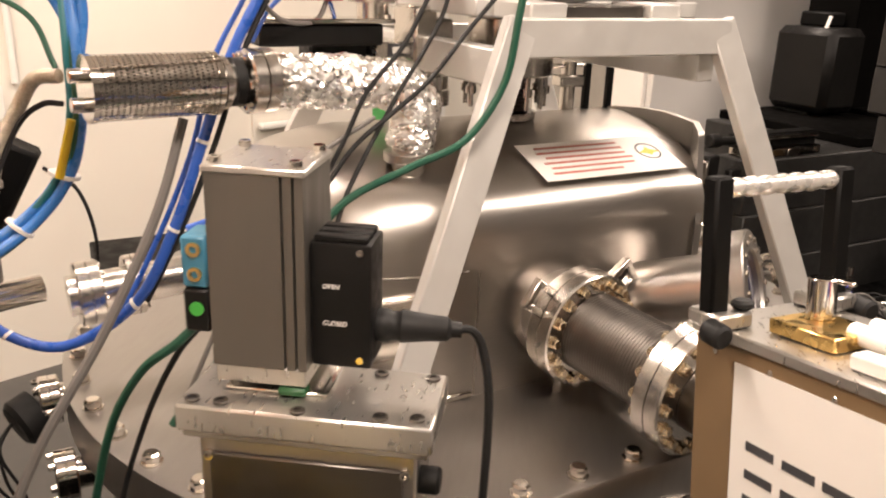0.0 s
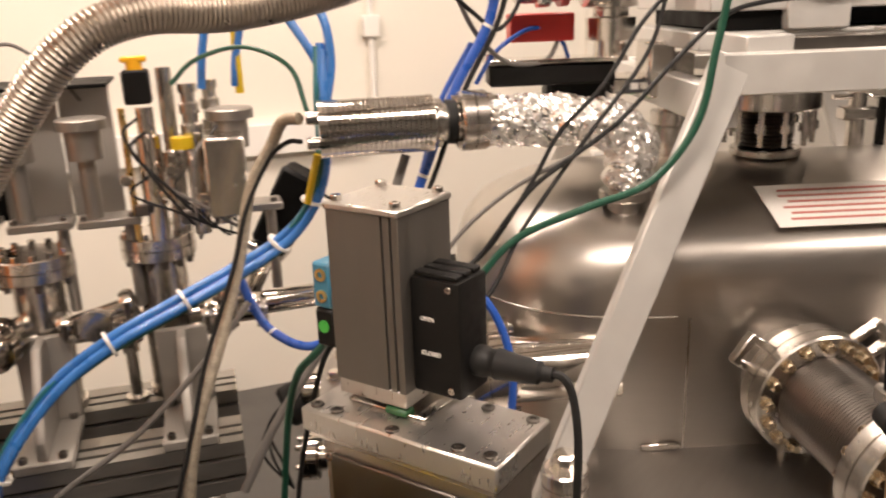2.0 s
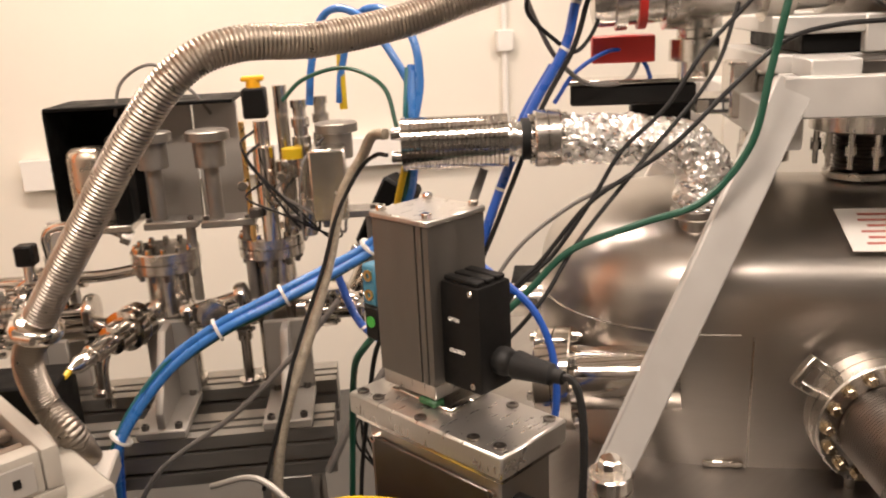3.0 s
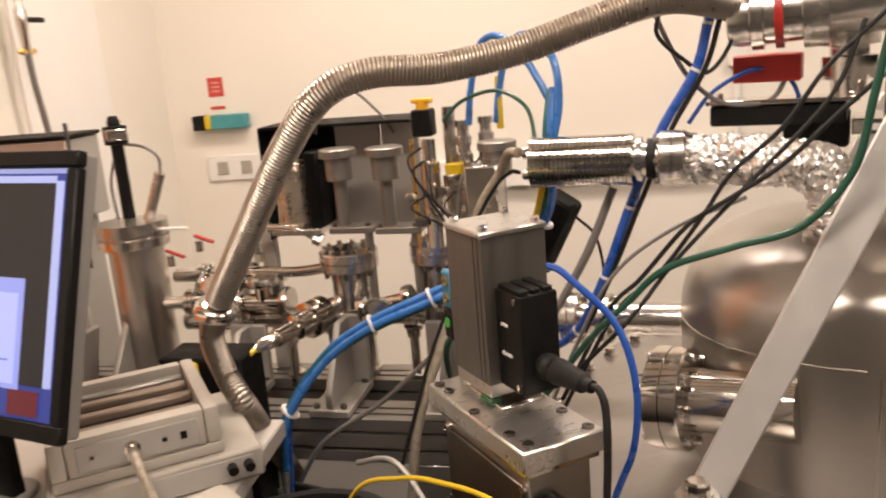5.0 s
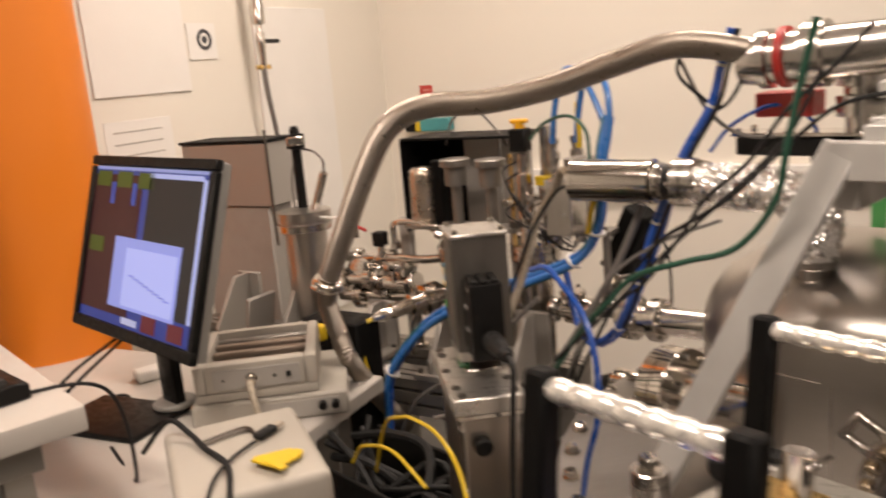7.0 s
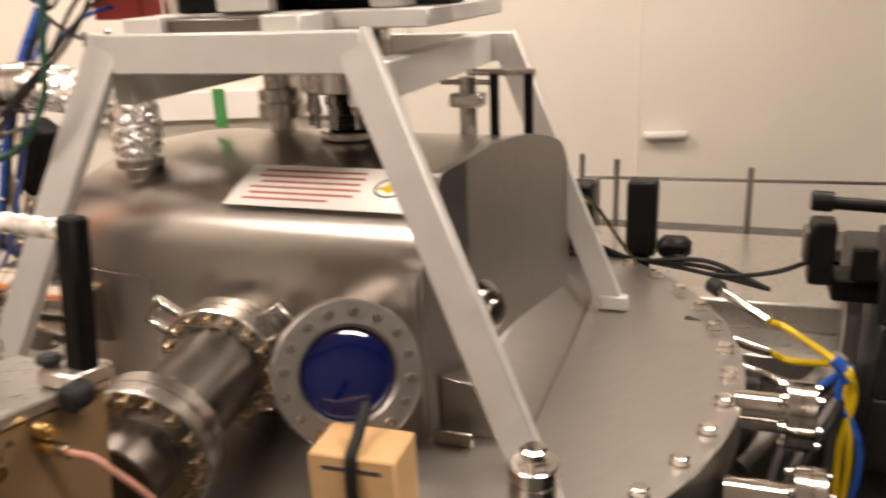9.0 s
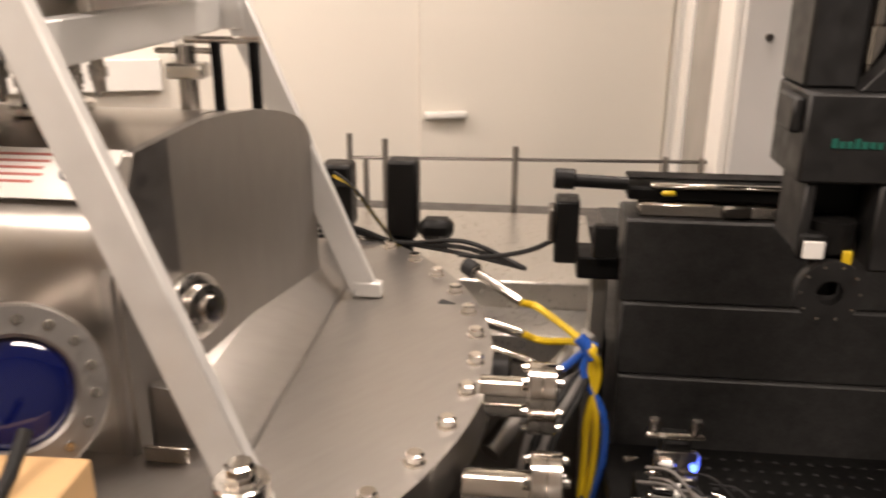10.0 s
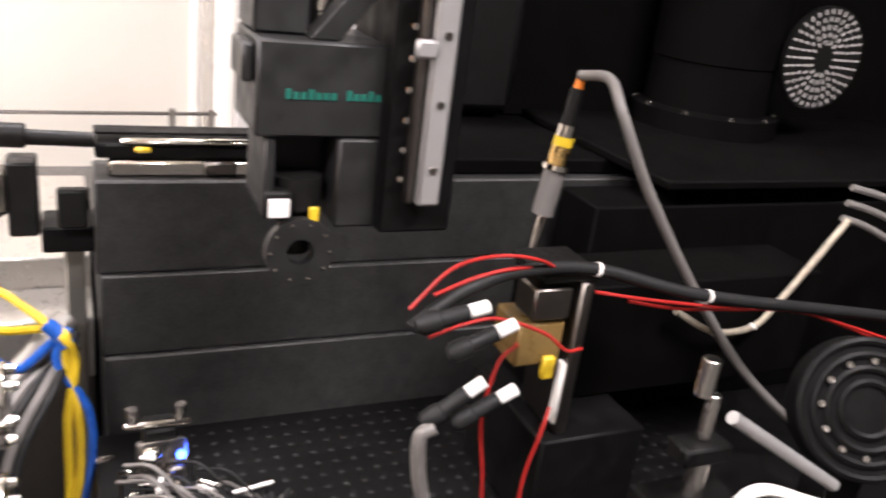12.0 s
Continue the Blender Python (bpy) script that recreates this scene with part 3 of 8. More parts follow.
# ---- gate valve beside the chamber ----
def gate_valve():
    gv = thing("gate_valve", "steel gate valve with a tall grey actuator and black switch box", "valve", (0.07, 0.675, FLOOR + 0.5))
    cx, cy = 0.0295, 0.689
    bm = bm_new()
    s = 0.036
    g = 0.0022
    out = [(s, -s), (s, s), (-s, s), (-s, -s), (0.019, -s), (0.019, -s + 0.006), (0.019 + g, -s + 0.006), (0.019 + g, -s), (0.0275, -s), (0.0275, -s + 0.006), (0.0275 + g, -s + 0.006), (0.0275 + g, -s)]
    add_prism(bm, out, 0.148, Matrix.Translation((cx, cy, 1.481)))
    body = part("actuator", bm, ALU_GREY, gv, "grey extruded actuator body with grooves")
    bm = bm_new()
    add_box(bm, (0.076, 0.076, 0.006), Matrix.Translation((cx, cy, 1.632)), 0.0015)
    cap = part("cap", bm, ALU_RAW, gv)
    for dx in (-1, 1):
        for dy in (-1, 1):
            shared_part("screw", ("cap_screw",), cap_screw(0.0048, 0.005), STEEL_POLISHED, cap, Matrix.Translation((cx + dx * 0.0295, cy + dy * 0.0295, 1.635)))
    bm = bm_new()
    add_box(bm, (0.070, 0.070, 0.014), Matrix.Translation((cx, cy, 1.474)), 0.001)
    part("base_block", bm, ALU_RAW, gv)
    bm = bm_new()
    add_box(bm, (0.022, 0.014, 0.007), Matrix.Translation((cx + 0.024, cy - 0.030, 1.4625)), 0.002)
    part("clip", bm, GREEN, gv, "green plastic clip")
    # switch box with its plug
    bm = bm_new()
    add_box(bm, (0.046, 0.042, 0.098), Matrix.Translation((cx + s + 0.0235, cy - 0.004, 1.531)), 0.003, 2)
    sw = part("switch_box", bm, BLACK_PLASTIC, gv, "black plastic position switch box")
    for k in range(3):
        bm = bm_new()
        add_box(bm, (0.040, 0.010, 0.0045), Matrix.Translation((cx + s + 0.023, cy - 0.017 + 0.013 * k, 1.5822)), 0.001)
        part("rib", bm, BLACK_PLASTIC, sw)
    for dz in (0.047, -0.047):
        shared_part("screw", ("sw_screw",), cap_screw(0.003, 0.002), STEEL_POLISHED, sw, Matrix.Translation((cx + s + 0.038, cy - 0.0255, 1.532 + dz * 0.9)) @ Matrix.Rotation(radians(90), 4, "X"))
    for word, z in (("OPEN", 1.545), ("CLOSED", 1.516)):
        m = Matrix.Translation((cx + s + 0.010, cy - 0.0254, z)) @ Matrix.Rotation(radians(90), 4, "X")
        text_mesh("lettering", word, 0.005, m, WHITE_PLASTIC, sw)
    bm = bm_new()
    p, d = Vector((cx + s + 0.045, cy - 0.001, 1.509)), Vector((0.9, 0.09, -0.02)).normalized()
    add_lathe(bm, [(0.012, 0), (0.013, 0.004), (0.013, 0.010), (0.0115, 0.012), (0.0115, 0.018), (0.013, 0.02), (0.0105, 0.04), (0.0095, 0.055), (0.0065, 0.058), (0.006, 0.066)], along(p, p + d), 20)
    part("plug", bm, RUBBER, gv, "round black cable plug")
    q = p + d * 0.062
    bm = bm_new()
    add_tube(bm, [q, q + d * 0.012, q + Vector((0.021, 0.001, -0.016)), q + Vector((0.028, -0.004, -0.06)), q + Vector((0.027, -0.01, -0.16)), q + Vector((0.02, -0.012, -0.30))], 0.0035, 8)
    part("cable", bm, RUBBER, gv)
    # flange plate and body
    bm = bm_new()
    add_box(bm, (0.194, 0.088, 0.022), Matrix.Translation((0.068, 0.671, 1.447)), 0.002)
    fp = part("top_flange", bm, ALU_RAW, gv, "milled flange plate")
    bm = bm_new()
    add_box(bm, (0.080, 0.050, 0.003), Matrix.Translation((0.040, 0.682, 1.4598)), 0.001)
    part("inlay", bm, STEEL_POLISHED, fp, "polished inlay plate")
    bm = bm_new()
    add_box(bm, (0.186, 0.080, 0.006), Matrix.Translation((0.068, 0.671, 1.4328)), 0.001)
    part("step", bm, STEEL_POLISHED, fp)
    for x, y in ((-0.018, 0.637), (0.004, 0.637), (0.064, 0.634), (0.125, 0.637), (0.152, 0.640), (-0.018, 0.704), (0.112, 0.704), (0.154, 0.704)):
        shared_part("screw", ("fp_screw",), cap_screw(0.0058, 0.0022), STEEL_DARK, fp, Matrix.Translation((x, y, 1.4582)))
    bm = bm_new()
    add_box(bm, (0.168, 0.068, 0.30), Matrix.Translation((0.068, 0.673, 1.286)), 0.002)
    bd = part("valve_body", bm, STEEL_BRUSHED, gv)
    # dark panel in place of a recessed window, the recess's shade in its colour
    bm = bm_new()
    add_box(bm, (0.150, 0.004, 0.27), Matrix.Translation((0.068, 0.637, 1.28)), 0.001)
    part("dark_recess_panel", bm, STEEL_DARK, bd)
    for x, z in ((-0.008, 1.412), (0.144, 1.412), (-0.008, 1.33), (0.144, 1.33)):
        shared_part("screw", ("bd_screw",), cap_screw(0.0045, 0.004), STEEL_POLISHED, bd, Matrix.Translation((x, 0.6388, z)) @ Matrix.Rotation(radians(90), 4, "X"))
    bm = bm_new()
    add_cyl(bm, (0.150, 0.66, 1.395), (0.168, 0.66, 1.395), 0.011, 16, 0.002)
    part("side_knob", bm, BLACK_PLASTIC, gv)
    bm = bm_new()
    add_box(bm, (0.10, 0.10, 0.255), Matrix.Translation((0.068, 0.673, 1.01)), 0.003)
    add_box(bm, (0.16, 0.16, 0.02), Matrix.Translation((0.068, 0.673, 0.90)), 0.003)
    part("pedestal", bm, ALU_RAW, gv)
    # blue solenoid block
    bm = bm_new()
    add_box(bm, (0.020, 0.030, 0.040), Matrix.Translation((-0.0175, 0.668, 1.561)), 0.002)
    sb = part("solenoid_block", bm, BLUE_BODY, gv, "blue pneumatic valve block with brass ports")
    for dz in (0.010, -0.009):
        bm = bm_new()
        add_lathe(bm, [(0.0055, 0), (0.0055, 0.002), (0.003, 0.002), (0.003, 0.0005)], Matrix.Translation((-0.017, 0.6532, 1.561 + dz)) @ Matrix.Rotation(radians(90), 4, "X"), 14, caps=False)
        part("port", bm, BRASS, sb)
    bm = bm_new()
    add_box(bm, (0.020, 0.030, 0.034), Matrix.Translation((-0.0175, 0.668, 1.523)), 0.002)
    part("coil", bm, BLACK_PLASTIC, gv)
    bm = bm_new()
    add_lathe(bm, [(0.0055, 0), (0.0055, 0.0012)], Matrix.Translation((-0.017, 0.6525, 1.525)) @ Matrix.Rotation(radians(90), 4, "X"), 16)
    part("green_dot", bm, surface("green_sticker", (0.05, 0.35, 0.05), 0.5), gv)
    # stand table under the valve
    return gv


gate_valve()


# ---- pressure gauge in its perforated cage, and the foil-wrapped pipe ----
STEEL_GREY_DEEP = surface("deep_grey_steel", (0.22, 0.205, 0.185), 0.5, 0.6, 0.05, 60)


def caged_gauge():
    g = thing("ion_gauge", "vacuum gauge in a perforated steel cage with a bolted flange", "gauge", (-0.19, 0.965, 1.60))
    a, b = Vector((-0.241, 0.914, 1.641)), Vector((-0.134, 1.017, 1.641))
    d = (b - a).normalized()
    e = b - d * 0.017
    n = (e - a).length
    R = 0.0345
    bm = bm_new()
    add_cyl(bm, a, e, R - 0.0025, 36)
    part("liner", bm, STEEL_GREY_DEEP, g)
    # perforated sheet: a lattice of strips with round-cornered gaps
    bm = bm_new()
    m = along(a, b)
    rows, cols = 22, 60
    hx = n / rows
    for j in range(rows + 1):
        z = j * hx
        z0, z1 = max(0, z - hx * 0.26), min(n, z + hx * 0.26)
        add_lathe(bm, [(R, z0), (R, z1)], m, cols, caps=False)
    for j in range(rows):
        z0, z1 = j * hx + hx * 0.2, (j + 1) * hx - hx * 0.2
        for i in range(cols):
            t = 2 * math.pi * (i + 0.5 * (j % 2)) / cols
            w = 2 * math.pi / cols * 0.28
            vs = [bm.verts.new(m @ Vector((R * math.cos(q), R * math.sin(q), z))) for q, z in ((t - w, z0), (t + w, z0), (t + w, z1), (t - w, z1))]
            bm.faces.new(vs)
    c = part("cage", bm, STEEL_POLISHED, g, "perforated steel cage")
    for k, p in ((0, a), (1, e)):
        bm = bm_new()
        add_cyl(bm, p - d * 0.003, p + d * 0.003, R + 0.001, 40)
        part("end_ring", bm, STEEL_POLISHED, g)
    bm = bm_new()
    add_cyl(bm, e, b + d * 0.018, 0.023, 24)
    add_cyl(bm, e + d * 0.008, e + d * 0.014, 0.030, 24)
    part("collar", bm, STEEL_MACHINED, g)
    bm = bm_new()
    add_cyl(bm, b + d * 0.004, b + d * 0.016, 0.0275, 20)
    part("strap", bm, RUBBER, g)
    bm = bm_new()
    add_flange(bm, b + d * 0.020, d, 0.037, 0.034)
    f = part("flange", bm, STEEL_MACHINED, g)
    bolt_ring(f, b + d * 0.054, d, 0.030, 6, 0.005, 0.012, STEEL_POLISHED)
    bolt_ring(f, b + d * 0.020, -d, 0.030, 6, 0.005, 0.006, STEEL_POLISHED)
    for off in (0.014, -0.016):
        bm = bm_new()
        q = a + Vector((0, 0, off)) - d * 0.002
        add_cyl(bm, q, q - d * 0.016, 0.008, 14, 0.001)
        part("connector", bm, STEEL_MACHINED, g)
    # foil-wrapped elbow
    f = thing("foil_wrapped_pipe", "elbow pipe wrapped in crumpled aluminium foil", "pipe", cl(-0.17, -0.2, 0.3))
    p0 = b + d * 0.052
    p3 = Vector((0.046, 1.142, 1.634))
    line = smooth_points([p0, p0 + (p3 - p0) * 0.35, p0 + (p3 - p0) * 0.72, p3 - Vector((0.01, 0.008, 0.004)), p3 + Vector((0.012, 0.006, -0.025)), p3 + Vector((0.012, 0.006, -0.055)), p3 + Vector((0.006, 0.006, -0.082))], 20)
    bm = bm_new()
    seg, rings, up = 72, [], None
    rnd = random.Random(5)
    for i, c in enumerate(line):
        dd = (line[min(i + 1, len(line) - 1)] - line[max(i - 1, 0)]).normalized()
        if up is None:
            up = Vector((0, 0, 1))
        up = (up - dd * up.dot(dd)).normalized()
        side = dd.cross(up)
        ring = []
        for k in range(seg):
            t = 2 * math.pi * k / seg
            v = up * math.cos(t) + side * math.sin(t)
            q = c + v * 0.034
            w1 = noise.voronoi(q * 75)[0]
            w2 = noise.voronoi(q * 150)[0]
            rr = 0.0295 + 0.0055 * (w1[1] - w1[0]) + 0.0028 * (w2[1] - w2[0]) + 0.005 * noise.noise(q * 28) + rnd.uniform(-0.0006, 0.0006)
            if i < 2 or i > len(line) - 3:
                rr *= 0.94
            ring.append(bm.verts.new(c + v * rr))
        rings.append(ring)
    for r1, r2 in zip(rings, rings[1:]):
        for k in range(seg):
            j = (k + 1) % seg
            bm.faces.new((r1[k], r1[j], r2[j]))
            bm.faces.new((r1[k], r2[j], r2[k]))
    part("foil", bm, FOIL, f, angle=14)
    bm = bm_new()
    add_cyl(bm, Vector((0.052, 1.148, 1.49)), Vector((0.052, 1.148, 1.565)), 0.021, 28)
    add_cyl(bm, Vector((0.052, 1.148, 1.535)), Vector((0.052, 1.148, 1.548)), 0.032, 28, 0.002)
    part("riser", bm, STEEL_BRUSHED, f)


caged_gauge()

# ---- pump and stages on top of the frame ----
def top_assembly():
    st = thing("manipulator_stage", "white and black alignment stage bolted on the frame", "stage", cl(0.03, -0.1, 0.49))
    def blk(name, u0, u1, v0, v1, z0, z1, mat, label="", bev=0.002):
        bm = bm_new()
        add_box(bm, (u1 - u0, v1 - v0, z1 - z0), CM @ Matrix.Translation(((u0 + u1) / 2, (v0 + v1) / 2, (z0 + z1) / 2)), bev)
        return part(name, bm, mat, st, label)
    blk("notch_block", -0.098, -0.045, -0.282, -0.2, 0.4905, 0.512, ALU_WHITE)
    blk("notch_block", 0.085, 0.135, -0.282, -0.2, 0.4905, 0.512, ALU_WHITE)
    blk("rail", -0.044, 0.084, -0.27, -0.21, 0.4905, 0.509, STEEL_DARK)
    blk("base", -0.12, 0.25, -0.195, 0.12, 0.4905, 0.512, ALU_WHITE)
    blk("slide", -0.085, 0.06, -0.19, 0.10, 0.5125, 0.535, BLACK_PAINT)
    blk("slide", 0.075, 0.17, -0.15, 0.10, 0.5125, 0.532, BLACK_PAINT)
    blk("top_plate", -0.11, 0.17, -0.20, 0.12, 0.5355, 0.556, ALU_WHITE)
    blk("riser_block", -0.02, 0.055, -0.205, -0.16, 0.5125, 0.556, ALU_WHITE)
    blk("motor_block", 0.19, 0.25, -0.12, -0.06, 0.5125, 0.545, BLACK_PLASTIC)
    blk("grey_block", 0.176, 0.215, -0.19, -0.14, 0.5125, 0.54, GREY_PAINT)
    # central bellows column between frame and chamber
    col = thing("bellows_column", "steel flange column with long studs under the frame", "vacuum port", cl(0.055, 0.0, 0.325))
    for z, r, t in ((0.326, 0.05, 0.012), (0.395, 0.072, 0.03), (0.43, 0.062, 0.05)):
        bm = bm_new()
        add_lathe(bm, [(r - 0.002, 0), (r, 0.002), (r, t - 0.002), (r - 0.002, t)], Matrix.Translation(cl(0.055, 0.0, z)), 36)
        part("flange", bm, STEEL_MACHINED, col)
    bm = bm_new()
    add_lathe(bm, [(0.035 + 0.004 * (i % 2), 0.338 + 0.0029 * i) for i in range(20)], Matrix.Translation(cl(0.055, 0.0, 0)), 30)
    part("bellows", bm, STEEL_DARK, col)
    def stud(bm):
        add_lathe(bm, [(0.004, -0.05), (0.004, -0.03), (0.008, -0.03), (0.008, -0.018), (0.0045, -0.018), (0.0045, 0.0)], seg=8)
    for i in range(12):
        a = 2 * math.pi * i / 12
        shared_part("stud", ("stud",), stud, STEEL_MACHINED, col, Matrix.Translation(cl(0.055 + 0.062 * math.cos(a), 0.062 * math.sin(a), 0.396)))
    c2 = thing("small_valve_column", "short steel valve column beside the bellows", "vacuum port", cl(-0.075, 0.02, 0.32))
    for z, r, t in ((0.318, 0.02, 0.075), (0.35, 0.036, 0.022), (0.375, 0.034, 0.018), (0.394, 0.024, 0.03)):
        bm = bm_new()
        add_lathe(bm, [(r, 0), (r, t)], Matrix.Translation(cl(-0.075, 0.02, z)), 28)
        part("collar", bm, STEEL_MACHINED, c2)
    bm = bm_new()
    add_box(bm, (0.16, 0.10, 0.022), CM @ Matrix.Translation((-0.10, 0.02, 0.4355)), 0.002)
    pl = part("valve_plate", bm, STEEL_MACHINED, c2)
    bm = bm_new()
    add_box(bm, (0.055, 0.001, 0.018), CM @ Matrix.Translation((-0.135, -0.0306, 0.4355)))
    part("name_plate", bm, INK, c2)
    for k in range(3):
        bm = bm_new()
        add_box(bm, (0.011, 0.0006, 0.009), CM @ Matrix.Translation((-0.150 + 0.015 * k, -0.0315, 0.4355)))
        part("text_bar", bm, WHITE_PLASTIC, c2)
    # plain black box and green tag hanging at the back
    bm = bm_new()
    add_box(bm, (0.085, 0.05, 0.05), CM @ Matrix.Translation((-0.225, 0.02, 0.43)), 0.004)
    solo("black_valve_drive", bm, BLACK_PLASTIC, "black plastic drive box on the valve plate", "drive")
    bm = bm_new()
    add_box(bm, (0.022, 0.002, 0.06), CM @ Matrix.Translation((-0.165, -0.01, 0.365)), 0.0005)
    solo("green_tag", bm, surface("green_tag_plastic", (0.10, 0.40, 0.12), 0.5), "small green tag hanging from the valve", "tag")

    # right-angle gate valve with black body over the foil pipe
    gv = thing("small_gate_valve", "flat steel gate valve with a black drive above the foil pipe", "valve", (-0.06, 1.22, 1.64))
    m = Matrix.Translation((-0.06, 1.225, 1.690)) @ CM.to_3x3().to_4x4()
    bm = bm_new()
    add_box(bm, (0.17, 0.055, 0.028), m @ Matrix.Translation((-0.03, 0, -0.006)), 0.003)
    part("body", bm, BLACK_PLASTIC, gv)
    bm = bm_new()
    add_box(bm, (0.19, 0.065, 0.006), m @ Matrix.Translation((-0.025, 0, 0.012)), 0.001)
    pl = part("cover", bm, STEEL_POLISHED, gv)
    for dx in (-0.11, 0.06):
        for dy in (-0.026, 0.026):
            shared_part("screw", ("gvs",), cap_screw(0.005, 0.006), STEEL_POLISHED, pl, m @ Matrix.Translation((dx, dy, 0.015)))
    bm = bm_new()
    add_lathe(bm, [(0.022, 0), (0.022, 0.02), (0.034, 0.021), (0.034, 0.05), (0.024, 0.052), (0.024, 0.062), (0.036, 0.064), (0.036, 0.092), (0.026, 0.094), (0.026, 0.11)], m @ Matrix.Translation((0.055, 0.01, 0.014)), 28)
    part("riser", bm, STEEL_MACHINED, gv)
    bm = bm_new()
    add_box(bm, (0.035, 0.07, 0.075), m @ Matrix.Translation((0.115, 0, -0.005)), 0.004)
    add_box(bm, (0.03, 0.05, 0.05), m @ Matrix.Translation((0.148, 0, -0.01)), 0.003)
    part("bonnet", bm, STEEL_MACHINED, gv)

    # horizontal pump above
    p = thing("turbo_pump", "horizontal steel vacuum pump body with clamped flanges", "pump", cl(-0.15, -0.05, 0.58))
    a, b = Vector((-0.085, 1.135, 1.812)), Vector((0.27, 1.43, 1.830))
    d = (b - a).normalized()
    n = (b - a).length
    bm = bm_new()
    add_lathe(bm, [(0.02, -0.015), (0.034, -0.012), (0.036, 0.0), (0.036, 0.014), (0.042, 0.016), (0.042, 0.03), (0.036, 0.032), (0.036, 0.075), (0.046, 0.077), (0.046, 0.105), (0.037, 0.107), (0.035, 0.2), (0.046, 0.202), (0.046, 0.235), (0.035, 0.237), (0.035, 0.28), (0.065, 0.285), (0.065, n), (0.05, n + 0.01)], along(a, b), 36)
    part("body", bm, STEEL_MACHINED, p)
    bm = bm_new()
    add_lathe(bm, [(0.0425, 0.044), (0.0425, 0.054)], along(a, b), 28)
    part("clamp_band", bm, RED, p, "red clamp band")
    bm = bm_new()
    add_box(bm, (0.085, 0.05, 0.036), Matrix.Translation((-0.095, 1.20, 1.745)) @ CM.to_3x3().to_4x4(), 0.002)
    part("red_box", bm, RED, p, "red valve drive box")
    disc = thing("round_flange_top", "large round steel flange standing on the stage", "flange", cl(0.03, -0.1, 0.56))
    a = cl(0.03, -0.19, 0.615)
    bm = bm_new()
    add_flange(bm, a, -CV, 0.062, 0.03)
    add_cyl(bm, a, a + CV * 0.2, 0.045, 32)
    part("flange", bm, STEEL_MACHINED, disc)
    bm = bm_new()
    add_cyl(bm, cl(0.19, -0.10, 0.60), cl(0.30, -0.10, 0.585), 0.032, 28, 0.003)
    add_cyl(bm, cl(0.30, -0.10, 0.585), cl(0.32, -0.10, 0.583), 0.038, 28, 0.003)
    part("cross_tube", bm, STEEL_MACHINED, disc)

    # stage with black posts standing behind the chamber top
    hb = thing("target_stage", "small steel stage with black posts and a cross rod", "stage", cl(0.25, 0.08, 0.3))
    for u in (0.255, 0.305):
        bm = bm_new()
        add_box(bm, (0.012, 0.012, 0.105), CM @ Matrix.Translation((u, 0.05, 0.358)), 0.002)
        part("post", bm, BLACK_PAINT, hb)
    bm = bm_new()
    add_cyl(bm, cl(0.175, 0.05, 0.398), cl(0.258, 0.05, 0.398), 0.004, 10)
    add_cyl(bm, cl(0.215, 0.05, 0.412), cl(0.315, 0.05, 0.412), 0.005, 10)
    part("rod", bm, STEEL_POLISHED, hb)
    bm = bm_new()
    add_cyl(bm, cl(0.215, 0.05, 0.306), cl(0.215, 0.05, 0.405), 0.013, 16)
    add_box(bm, (0.05, 0.03, 0.02), CM @ Matrix.Translation((0.215, 0.05, 0.373)), 0.003)
    part("column", bm, STEEL_MACHINED, hb)
    bm = bm_new()
    add_box(bm, (0.04, 0.03, 0.014), CM @ Matrix.Translation((0.285, 0.045, 0.313)), 0.002)
    part("clip", bm, BLUE_TUBE, hb)


top_assembly()


